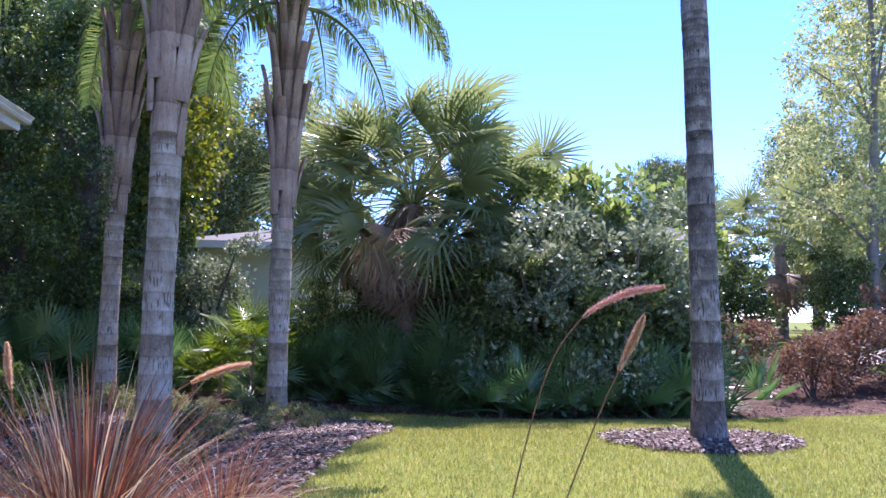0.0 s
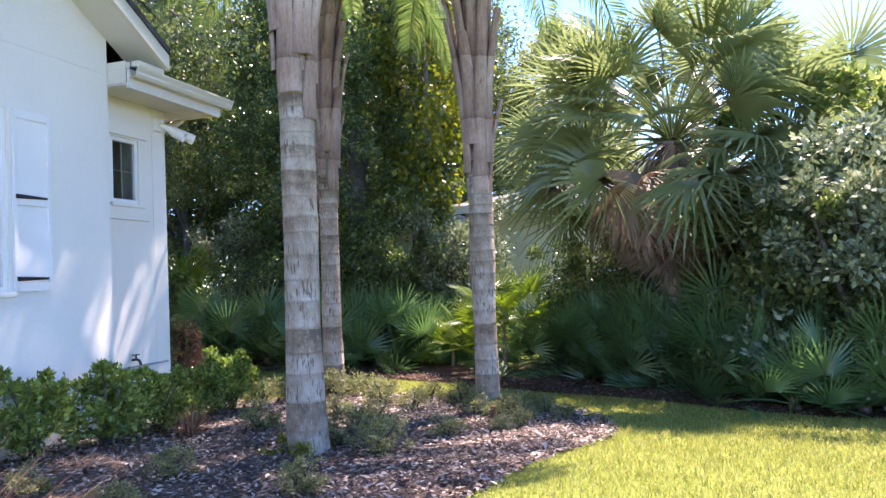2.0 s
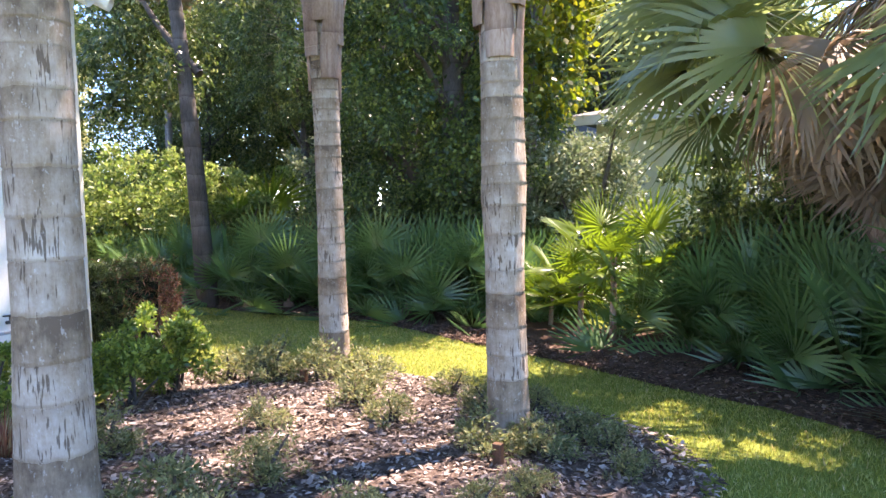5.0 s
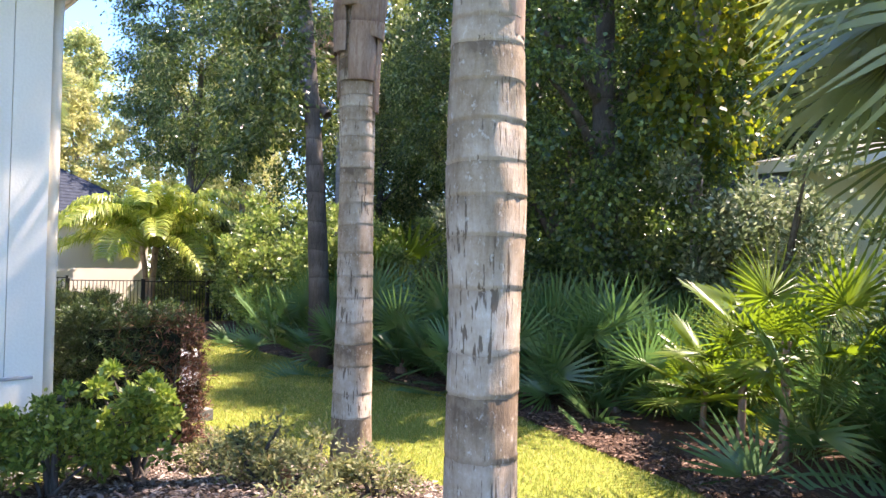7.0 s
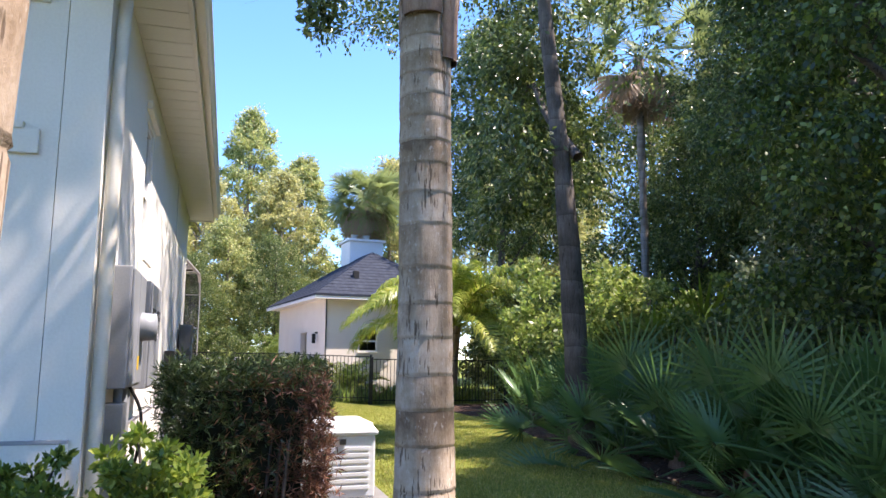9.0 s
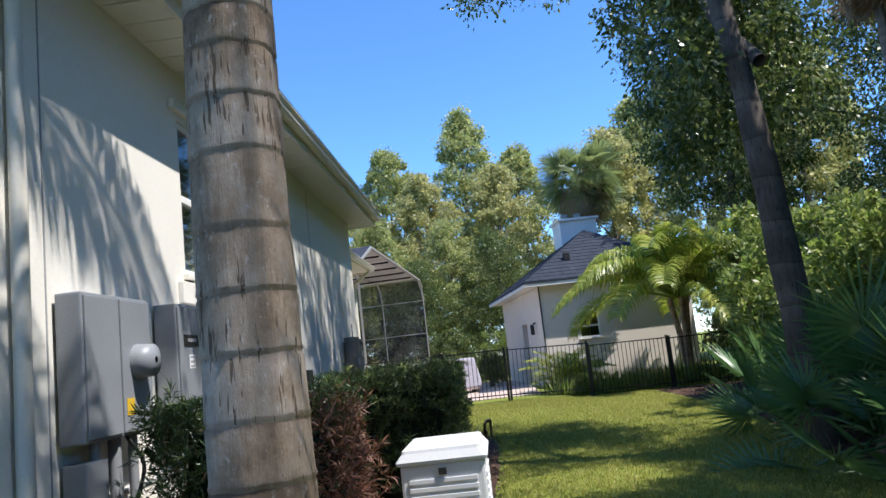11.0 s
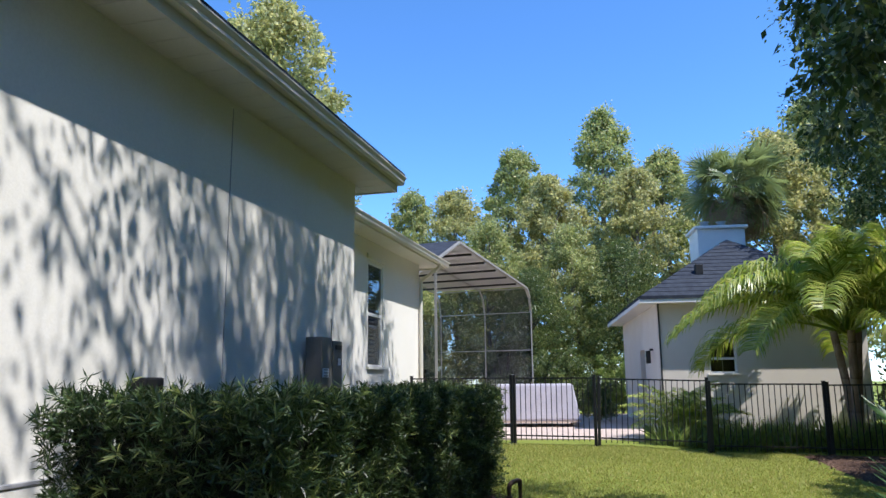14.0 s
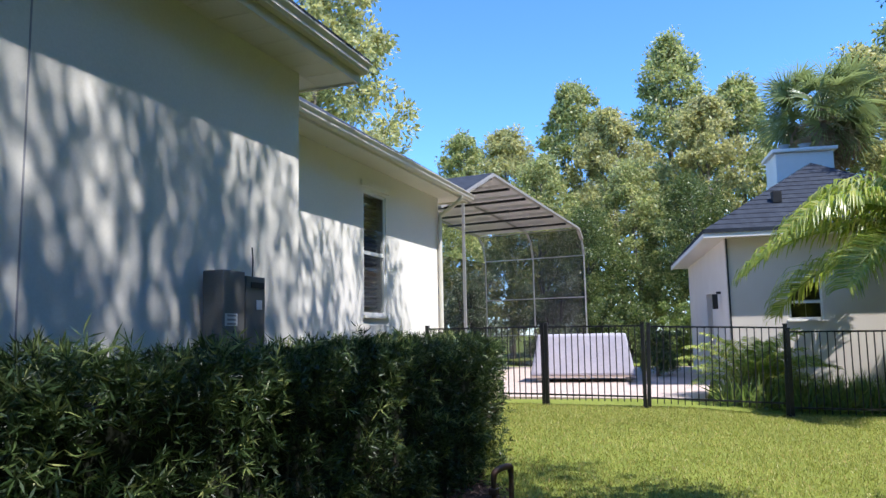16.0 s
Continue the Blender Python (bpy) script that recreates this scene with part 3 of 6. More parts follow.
def window(name, parent, m, w, h, split=0.5, louvers=True, grid=0):
    """A sash window in its opening. m places it: x along the wall, y outwards, z up, from the lower corner."""
    win = part(name, boxes(((0, -0.09, 0), (0.045, -0.02, h)), ((w - 0.045, -0.09, 0), (w, -0.02, h)), ((0.045, -0.09, 0), (w - 0.045, -0.02, 0.05)), ((0.045, -0.09, h - 0.045), (w - 0.045, -0.02, h)), bevel=0.004), parent, "white framed sash window", m, white_paint)
    if split:
        part("meeting_rail", boxes(((0.045, -0.085, h * split - 0.03), (w - 0.045, -0.03, h * split + 0.03)), bevel=0.004), win, mat=white_paint)
        panes = [(0.05, h * split - 0.03, -0.055), (h * split + 0.03, h - 0.045, -0.045)]
    else:
        panes = [(0.05, h - 0.045, -0.05)]
    for lo, hi, d in panes:
        part("pane", boxes(((0.045, d - 0.006, lo), (w - 0.045, d, hi))), win, "clear window glass", mat=glass_m).visible_shadow = False
    for g in range(grid):
        xx = w * (g + 1) / (grid + 1)
        part("muntin", boxes(((xx - 0.006, -0.070, 0.05), (xx + 0.006, -0.060, h - 0.045))), win, mat=white_paint)
    if grid:
        part("muntin", boxes(((0.045, -0.071, h * 0.5 - 0.006), (w - 0.045, -0.061, h * 0.5 + 0.006))), win, mat=white_paint)
    if louvers:
        sl_me = mesh_bm("louver", boxes(((0.05, -0.028, -0.004), (w - 0.05, 0.028, 0.004))), louver_paint)
        n = int(h / 0.085)
        for k in range(n):
            part("louver", sl_me, win, at=Matrix.Translation((0, -0.17, 0.06 + k * (h - 0.1) / n)) @ pose(0, 0, 0, 38))
    part("sill", boxes(((-0.05, -0.06, -0.05), (w + 0.05, 0.05, 0.0)), bevel=0.008), win, mat=stucco)
    return win


def north(y):
    return lambda a, d, z: (a, y - d, z)


def east(x):
    return lambda a, d, z: (x - d, a, z)


NX = lambda x, y, z: Matrix(((-1, 0, 0, x), (0, 1, 0, y), (0, 0, 1, z), (0, 0, 0, 1)))
EX = lambda x, y, z: Matrix(((0, 1, 0, x), (1, 0, 0, y), (0, 0, 1, z), (0, 0, 0, 1)))

# ---------- main house ----------
house = thing("house", (0, 0, 0), "cream stucco house with gutters, white windows and a hip roof", "house")
HY, HX, GXW = 8.70, -5.564, -5.30
# north wall, with the tall window
part("wall", wall_slab(-15.35, HX, -0.7, 3.86, [(-8.47, -7.88, 2.11, 3.42)], 0.25, north(HY)), house, "cream stucco wall with faint cracks", mat=stucco)
part("wall", wall_slab(7.405, 8.445, -0.7, 3.86, [(7.74, 8.20, 2.62, 3.40)], 0.25, east(HX)), house, "cream stucco wall beside the corner", mat=stucco)
part("wall", wall_slab(-6.0, 7.40, -0.7, 3.98, [(5.25, 6.08, 1.62, 3.35)], 0.30, east(GXW)), house, "cream stucco front wall", mat=stucco)
part("wall", wall_slab(-6.0, 8.45, -0.7, 3.86, [], 0.25, lambda a, d, z: (-15.35 + d, a, z)), house, mat=stucco)
part("wall", boxes(((-15.1, -6.0, -0.7), (GXW - 0.25, -5.75, 3.86))), house, mat=stucco)
# gable above the front wall
gb_ = bmesh.new()
gv = [gb_.verts.new((x_, y_, z_)) for x_ in (GXW, GXW - 0.25) for y_, z_ in ((7.40, 3.982), (7.40, 4.39), (3.8, 6.46), (0.2, 4.39), (0.2, 3.982))]
gb_.faces.new(gv[:5]), gb_.faces.new(gv[9:4:-1])
for k in range(5):
    gb_.faces.new((gv[k], gv[k + 5], gv[(k + 1) % 5 + 5], gv[(k + 1) % 5]))
part("gable", gb_, house, mat=stucco)
# plinth band: the lower wall stands a little proud, with a cap line
part("plinth", boxes(((GXW, -6.0, -0.7), (GXW + 0.022, 7.40, 0.64))), house, mat=stucco)
part("plinth", boxes(((HX, 7.405, -0.7), (HX + 0.022, 8.63, 0.66))), house, mat=stucco)
part("plinth", boxes(((-15.35, HY, -0.7), (-6.0, HY + 0.022, 0.60))), house, mat=stucco)
part("plinth_cap", boxes(((GXW, -6.0, 0.64), (GXW + 0.032, 7.43, 0.664)), bevel=0.005), house, mat=bar_grey)
part("plinth_cap", boxes(((HX, 7.405, 0.66), (HX + 0.03, 8.63, 0.684)), bevel=0.005), house, mat=bar_grey)
part("plinth_cap", boxes(((-15.35, HY, 0.60), (-6.0, HY + 0.032, 0.625)), bevel=0.005), house, mat=bar_grey)
# raised stucco bands round the windows
part("stucco_band", boxes(((-8.62, HY, 3.48), (-7.72, HY + 0.05, 3.56)), bevel=0.01), house, mat=stucco)
part("stucco_band", boxes(((-8.62, HY, 1.86), (-7.72, HY + 0.045, 2.04)), bevel=0.01), house, mat=stucco)
part("stucco_band", boxes(((HX, 7.55, 3.42), (HX + 0.03, 8.34, 3.58)), bevel=0.008), house, mat=stucco)
part("stucco_band", boxes(((HX, 7.55, 2.42), (HX + 0.035, 8.34, 2.58)), bevel=0.008), house, mat=stucco)
# fine joint lines in the stucco
for xj in (-12.24, -5.98):
    part("control_joint", boxes(((xj - 0.006, HY, 0.65), (xj + 0.006, HY + 0.004, 3.80))), house, mat=bar_grey)
# roofs
RZ = 3.98


def roof_mesh(x0, x1, y0, y1, z, pitch, thick=0.07):
    """A hip roof over the rectangle, with a boxed edge."""
    bm = bmesh.new()
    half = min(x1 - x0, y1 - y0) / 2
    top = z + half * math.tan(radians(pitch))
    if x1 - x0 > y1 - y0:
        r = [(x0 + half, (y0 + y1) / 2, top), (x1 - half, (y0 + y1) / 2, top)]
    else:
        r = [((x0 + x1) / 2, y0 + half, top), ((x0 + x1) / 2, y1 - half, top)]
    lo = [bm.verts.new(p) for p in ((x0, y0, z), (x1, y0, z), (x1, y1, z), (x0, y1, z))]
    hi = [bm.verts.new((p[0], p[1], p[2] + thick)) for p in ((x0, y0, z), (x1, y0, z), (x1, y1, z), (x0, y1, z))]
    rr = [bm.verts.new((p[0], p[1], p[2] + thick)) for p in r]
    for k in range(4):
        bm.faces.new([lo[k], lo[(k + 1) % 4], hi[(k + 1) % 4], hi[k]])
    bm.faces.new(lo[::-1])
    if x1 - x0 > y1 - y0:
        for f in ((hi[0], hi[1], rr[1], rr[0]), (hi[1], hi[2], rr[1]), (hi[2], hi[3], rr[0], rr[1]), (hi[3], hi[0], rr[0])):
            bm.faces.new(f)
    else:
        for f in ((hi[0], hi[1], rr[0]), (hi[1], hi[2], rr[1], rr[0]), (hi[2], hi[3], rr[1]), (hi[3], hi[0], rr[0], rr[1])):
            bm.faces.new(f)
    return bm


# the hip roof stops behind the front gable wall
hip = roof_mesh(-15.85, -4.99, -5.0, 9.26, RZ + 0.05, 24)
for co, no in (((-5.45, 0, 0), (1, 0, 0)), ((0, 7.405, 0), (0, 1, 0))):
    bmesh.ops.bisect_plane(hip, geom=hip.verts[:] + hip.edges[:] + hip.faces[:], plane_co=co, plane_no=no)
bmesh.ops.delete(hip, geom=[f for f in hip.faces if f.calc_center_median().x > -5.45 and f.calc_center_median().y < 7.405], context="FACES")
part("roof", hip, house, "dark slate-coloured shingle roof", mat=shingles)
part("eave_end", boxes(((-5.46, 7.406, 3.875), (-5.055, 7.412, 4.12))), house, mat=gutter_paint)
# gable roof over the front block
RAKE = 0.575
for side in (1, -1):
    ya, yb = 3.8 + side * 0.01, 3.8 + side * 4.05
    za, zb = 4.27 + 4.05 * RAKE, 4.27
    for nm, x0_, x1_, up, dn, lab, mt in (("roof", -9.0, -4.80, 0.075, 0.004, "dark shingle gable roof over the front", shingles), ("rake_board", -4.88, -4.82, 0.0, -0.17, "cream painted rake board", gutter_paint), ("rake_soffit", GXW, -4.883, -0.12, -0.15, "", soffit_paint)):
        rk = bmesh.new()
        q = [rk.verts.new(p) for p in ((x0_, ya, za + up), (x1_, ya, za + up), (x1_, yb, zb + up), (x0_, yb, zb + up), (x0_, ya, za + dn), (x1_, ya, za + dn), (x1_, yb, zb + dn), (x0_, yb, zb + dn))]
        for f in ((0, 1, 2, 3), (7, 6, 5, 4), (0, 4, 5, 1), (1, 5, 6, 2), (2, 6, 7, 3), (3, 7, 4, 0)):
            rk.faces.new([q[k] for k in f])
        bmesh.ops.recalc_face_normals(rk, faces=rk.faces)
        part(nm, rk, house, lab, mat=mt)
part("rake_return", boxes(((GXW + 0.002, 7.42, 4.05), (-4.885, 7.84, 4.11)), bevel=0.006), house, mat=gutter_paint)
part("wall", boxes(((-9.0, 7.16, 3.87), (-5.56, 7.398, 4.40))), house, mat=stucco)
# north eave: panelled soffit, fascia, gutter
part("soffit", boxes(((-15.8, HY, 3.86), (-5.05, 9.12, 3.872))), house, mat=soffit_paint)
sof = mesh_bm("soffit_panel", boxes(((-0.146, 0, -0.006), (0.146, 0.41, 0.0)), bevel=0.003), soffit_paint)
for k in range(35):
    part("soffit_panel", sof, house, at=(-15.60 + k * 0.302, HY + 0.006, 3.858))
part("soffit", boxes(((-5.56, 7.41, 3.86), (-5.05, 8.70, 3.872))), house, mat=soffit_paint)
part("fascia", boxes(((-15.8, 9.12, 3.84), (-5.02, 9.15, 4.08))), house, mat=gutter_paint)
part("fascia", boxes(((-5.05, 7.414, 3.82), (-5.02, 9.12, 4.06))), house, mat=gutter_paint)
part("fascia", boxes(((-15.83, -5, 3.84), (-15.8, 9.15, 4.08))), house, mat=gutter_paint)
part("soffit", boxes(((-15.8, -5, 3.86), (-15.352, 8.69, 3.872))), house, mat=soffit_paint)


def gutter_bm(length):
    """A K-style gutter of that length along x."""
    prof = [(0, 0), (0.075, 0), (0.095, 0.03), (0.095, 0.06), (0.125, 0.10), (0.125, 0.115), (0.118, 0.115), (0.088, 0.062), (0.088, 0.034), (0.072, 0.008), (0.008, 0.008), (0.008, 0.115), (0, 0.115)]
    bm = bmesh.new()
    a = [bm.verts.new((0, y, z)) for y, z in prof]
    b = [bm.verts.new((length, y, z)) for y, z in prof]
    for k in range(len(prof)):
        j = (k + 1) % len(prof)
        bm.faces.new([a[k], a[j], b[j], b[k]])
    bm.faces.new(a), bm.faces.new(b[::-1])
    return bm


part("gutter", gutter_bm(10.88), house, "cream metal gutter", (-15.86, 9.152, 3.94), gutter_paint)
part("gutter", gutter_bm(1.86), house, "cream metal gutter", Matrix.Translation((-5.018, 9.28, 3.94)) @ pose(0, 0, 0, 0, 0, -90), gutter_paint)


def pipe(name, pts, r, mat, parent, label="", seg=10, n=24, sq=False):
    P = curve(pts, n) if n else np.array(pts, float)
    V, F = tube_np(P, r, 4 if sq else seg)
    return part(name, mesh_of(name, V, F, mat, not sq), parent, label)


def flat_pipe(name, pts, w, mat, parent, label=""):
    return pipe(name, pts, w, mat, parent, label, 8, 40)


flat_pipe("downspout", [(-5.66, 9.20, 3.98), (-5.66, 9.19, 3.88), (-5.67, 9.05, 3.76), (-5.68, 8.90, 3.70), (-5.68, 8.79, 3.62), (-5.68, 8.76, 3.4), (-5.68, 8.76, 2.0), (-5.68, 8.76, 0.3), (-5.68, 8.78, -0.1), (-5.6, 9.0, -0.2)], 0.045, gutter_paint, house, "cream square downspout at the corner")
# eave lamps under the corner
for k in range(2):
    V, F = tube_np([(HX + 0.05, 8.55, 3.66), (HX + 0.12, 8.62 + 0.1 * k, 3.62), (HX + 0.2, 8.66 + 0.16 * k, 3.56), (HX + 0.30, 8.70 + 0.2 * k, 3.50)], [0.03, 0.045, 0.06, 0.065], 12)
    part("floodlight", mesh_of("floodlight", V, F, white_paint, True), house, "white twin floodlight head under the eave")
part("floodlight_base", boxes(((HX, 8.47, 3.58), (HX + 0.05, 8.61, 3.74)), bevel=0.01), house, mat=white_paint)
window("window", house, NX(-7.88, HY, 2.11), 0.59, 1.31)
window("window", house, EX(HX, 7.74, 2.62), 0.46, 0.78, 0, False, 1)
window("window", house, EX(GXW, 5.25, 1.62), 0.83, 1.73)
# open shutter with strap hinges beside the front window
shut = part("shutter", boxes(((GXW, 6.13, 1.63), (GXW + 0.018, 6.55, 3.34))), house, "white panelled shutter", mat=white_paint)
for ya in (6.12, 6.52):
    part("stile", boxes(((GXW + 0.018, ya, 1.62), (GXW + 0.035, ya + 0.04, 3.35)), bevel=0.004), shut, mat=white_paint)
for za in (1.62, 2.44, 3.27):
    part("rail", boxes(((GXW + 0.018, 6.16, za), (GXW + 0.035, 6.52, za + 0.08)), bevel=0.004), shut, mat=white_paint)
for zz in (1.74, 2.52):
    hb = bmesh.new()
    q = [hb.verts.new(p) for p in ((GXW + 0.036, 6.14, zz - 0.022), (GXW + 0.036, 6.14, zz + 0.022), (GXW + 0.036, 6.50, zz + 0.010), (GXW + 0.036, 6.50, zz - 0.010))]
    e = bmesh.ops.extrude_face_region(hb, geom=[hb.faces.new(q)])
    bmesh.ops.translate(hb, verts=[v for v in e["geom"] if isinstance(v, bmesh.types.BMVert)], vec=(0.012, 0, 0))
    part("strap_hinge", hb, shut, "black iron strap hinge", mat=black_iron)
# dark rooms behind the windows
part("room", boxes(((-15.0, -5.6, 3.80), (-5.85, 8.4, 3.84))), house, "room ceiling seen through the panes", mat=interior)
part("room", boxes(((-11.0, 4.0, -0.6), (-10.9, 8.4, 3.8)), ((-10.9, 4.0, -0.6), (-5.6, 4.1, 3.8))), house, "plain inner walls", mat=interior)

# lower wing
wing = thing("house_wing", (0, 0, 0), "lower cream stucco wing with a dark shingle roof", "house")
WY = 7.28
part("wall", wall_slab(-23.0, -15.36, -0.7, 3.97, [(-20.45, -19.60, 1.50, 3.55)], 0.25, north(WY)), wing, mat=stucco)
part("wall", wall_slab(-2.0, 7.02, -0.7, 3.97, [], 0.25, lambda a, d, z: (-23.0 + d, a, z)), wing, mat=stucco)
part("roof", roof_mesh(-23.55, -15.36, -1.5, 7.85, 4.05, 33), wing, "dark blue-grey shingle roof", mat=shingles)
part("soffit", boxes(((-23.5, WY + 0.002, 3.97), (-15.36, 7.75, 3.985)), ((-23.5, -1.5, 3.97), (-23.004, WY, 3.985))), wing, mat=soffit_paint)
part("fascia", boxes(((-23.5, 7.75, 3.93), (-15.36, 7.78, 4.09)), ((-23.53, -1.5, 3.93), (-23.5, 7.78, 4.09))), wing, mat=gutter_paint)
part("gutter", gutter_bm(8.2), wing, "cream metal gutter", (-23.58, 7.782, 3.97), gutter_paint)
part("stucco_band", boxes(((-20.55, WY, 3.60), (-19.50, WY + 0.04, 3.70)), bevel=0.008), wing, mat=stucco)
flat_pipe("downspout", [(-22.9, 7.83, 4.01), (-22.92, 7.80, 3.91), (-22.93, 7.6, 3.75), (-22.93, 7.4, 3.61), (-22.93, 7.345, 3.45), (-22.93, 7.345, 1.6), (-22.93, 7.345, 0.0)], 0.045, gutter_paint, wing, "cream downspout")
window("window", wing, NX(-19.60, WY, 1.50), 0.85, 2.05)
part("room", boxes(((-22.7, 4.2, -0.6), (-15.6, 4.3, 3.85))), wing, mat=interior)
part("vent_pipe", boxes(((-17.32, 5.0, 5.3), (-17.22, 5.1, 5.9))), wing, mat=black_plastic)

# ---------- things on and beside the walls ----------


def bar_label(parent, lo, hi, rows, mat=bar_grey):
    w, h = hi[0] - lo[0], hi[2] - lo[2]
    for k in range(rows):
        z = lo[2] + h * (k + 0.5) / rows
        part("printed_bar", boxes(((lo[0] + 0.15 * w, hi[1], z - h * 0.12 / rows * 2), (hi[0] - 0.15 * w, hi[1] + 0.002, z + h * 0.12 / rows * 2))), parent, mat=mat)


meterbox = thing("electric_panel", (-6.42, HY + 0.022, 1.38), "tall blue-grey metal electric panel with meter on the wall", "electric panel")
part("cabinet", boxes(((-0.40, 0, -0.42), (0.40, 0.15, 0.42)), bevel=0.012), meterbox, mat=box_grey)
part("door", boxes(((-0.38, 0.15, -0.40), (-0.01, 0.165, 0.40)), bevel=0.006), meterbox, mat=box_grey)
part("door", boxes(((0.01, 0.15, -0.40), (0.38, 0.165, 0.40)), bevel=0.006), meterbox, mat=box_grey)
V, F = tube_np([(-0.2, 0.16, 0.02), (-0.2, 0.20, 0.02), (-0.2, 0.27, 0.02), (-0.2, 0.285, 0.02)], [0.11, 0.105, 0.10, 0.02], 20)
part("meter", mesh_of("meter", V, F, box_grey, True), meterbox, "round glass electric meter")
part("warning_label", boxes(((-0.13, 0.165, -0.30), (-0.04, 0.168, -0.20))), meterbox, mat=yellow_plastic)
for k in range(3):
    pipe("conduit", [(-0.25 + 0.22 * k, 0.08, -0.42), (-0.25 + 0.22 * k, 0.08, -1.0), (-0.25 + 0.22 * k, 0.08, -1.62)], 0.03 + 0.008 * (k == 1), box_grey, meterbox)
part("cable_trough", boxes(((0.16, 0.0, -1.15), (0.38, 0.14, -0.52)), bevel=0.008), meterbox, mat=box_grey)
pipe("cable", [(-0.1, 0.12, -0.42), (-0.14, 0.2, -0.6), (0.0, 0.22, -0.8), (-0.05, 0.18, -1.0), (-0.12, 0.1, -1.2)], 0.012, black_plastic, meterbox)
twin = thing("transfer_switch", (-7.65, HY + 0.022, 1.36), "pair of grey transfer switch cabinets with black badges", "electric panel")
part("cabinet", boxes(((-0.435, 0, -0.45), (0.435, 0.16, 0.45)), bevel=0.01), twin, mat=box_grey)
for sx in (-1, 1):
    d = part("door", boxes(((-0.205 + sx * 0.215, 0.16, -0.43), (0.205 + sx * 0.215, 0.175, 0.43)), bevel=0.006), twin, mat=box_grey)
    part("badge", boxes(((-0.13 + sx * 0.215, 0.175, 0.14), (0.13 + sx * 0.215, 0.181, 0.225)), bevel=0.002), d, "black badge with a light bar", mat=black_plastic)
    part("badge_bar", boxes(((-0.075 + sx * 0.215, 0.181, 0.172), (0.075 + sx * 0.215, 0.183, 0.198))), d, mat=bar_grey)
    part("sticker", boxes(((-0.05 + sx * 0.215, 0.175, -0.02), (0.05 + sx * 0.215, 0.177, 0.08))), d, "white paper sticker", mat=label_white)
    bar_label(d, (-0.05 + sx * 0.215, 0.175, -0.02), (0.05 + sx * 0.215, 0.177, 0.08), 3)
part("handle", boxes(((-0.012, 0.165, -0.05), (0.012, 0.19, 0.07)), bevel=0.003), twin, mat=box_grey)

heater = thing("heat_pump", (-14.16, HY + 0.03, 0.0), "grey outdoor metal heat pump cabinet against the wall", "air conditioner")
part("stand", boxes(((-0.26, 0, -0.25), (0.26, 0.19, 0.80)), bevel=0.01), heater, mat=condenser_grey)
part("cabinet", boxes(((-0.29, 0, 0.80), (-0.02, 0.20, 1.68)), bevel=0.012), heater, mat=condenser_grey)
part("cabinet", boxes(((0.0, 0, 0.80), (0.29, 0.20, 1.71)), bevel=0.012), heater, mat=condenser_grey)
part("sticker", boxes(((0.10, 0.20, 1.26), (0.26, 0.203, 1.36))), heater, mat=label_white)
bar_label(heater, (0.10, 0.201, 1.26), (0.26, 0.204, 1.36), 3)
part("sticker", boxes(((-0.24, 0.20, 1.40), (-0.16, 0.203, 1.48))), heater, mat=label_white)
part("vent", boxes(((-0.26, 0.20, 1.58), (-0.08, 0.207, 1.63))), heater, mat=black_plastic)
pipe("aerial", [(-0.34, 0.03, 1.7), (-0.345, 0.03, 1.85), (-0.33, 0.03, 1.96)], 0.006, black_plastic, heater)

junction = thing("junction_box", (-11.10, HY + 0.022, 1.14), "small black plastic box fixed to the wall", "junction box")
part("cover", boxes(((-0.11, 0, -0.13), (0.11, 0.13, 0.11)), bevel=0.02), junction, mat=black_plastic)
part("conduit", boxes(((-0.02, 0.02, -1.2), (0.02, 0.06, -0.13))), junction, mat=box_grey)

spigot = thing("garden_tap", (HX + 0.03, 7.97, 0.76), "dark brass garden tap on the stucco wall", "tap")
pipe("pipe", [(0, 0, 0), (0.06, 0, 0.005), (0.10, 0, -0.01), (0.12, 0, -0.06)], 0.016, black_iron, spigot)
part("wheel", boxes(((0.03, -0.05, 0.055), (0.07, 0.05, 0.068)), ((0.045, -0.008, 0.0), (0.06, 0.008, 0.06)), bevel=0.003), spigot, mat=black_iron)

gen = thing("generator", (-8.2, 10.62, -0.15), "white standby generator with louvred side and sloping lid", "generator")
part("cabinet", boxes(((-0.42, -0.32, 0), (0.42, 0.32, 0.58)), bevel=0.02), gen, mat=generator_white)
lid = boxes(((-0.45, -0.35, 0.58), (0.45, 0.35, 0.70)), bevel=0.03)
for v in lid.verts:
    if v.co.z > 0.64:
        v.co.y *= 0.86
        v.co.x *= 0.94
part("lid", lid, gen, "sloping white lid", mat=generator_white)
for k in range(7):
    part("louver", boxes(((0.42, -0.26, 0.08 + 0.06 * k), (0.435, 0.26, 0.115 + 0.06 * k)), bevel=0.004), gen, mat=generator_white)
    part("louver", boxes(((-0.34, 0.32, 0.08 + 0.06 * k), (0.34, 0.335, 0.115 + 0.06 * k)), bevel=0.004), gen, mat=generator_white)
part("pad", boxes(((-0.55, -0.45, -0.16), (0.55, 0.45, 0.0)), bevel=0.01), gen, "concrete pad", mat=pale_shingles)
part("lock", boxes(((0.435, -0.03, 0.50), (0.45, 0.03, 0.55))), gen, mat=black_plastic)

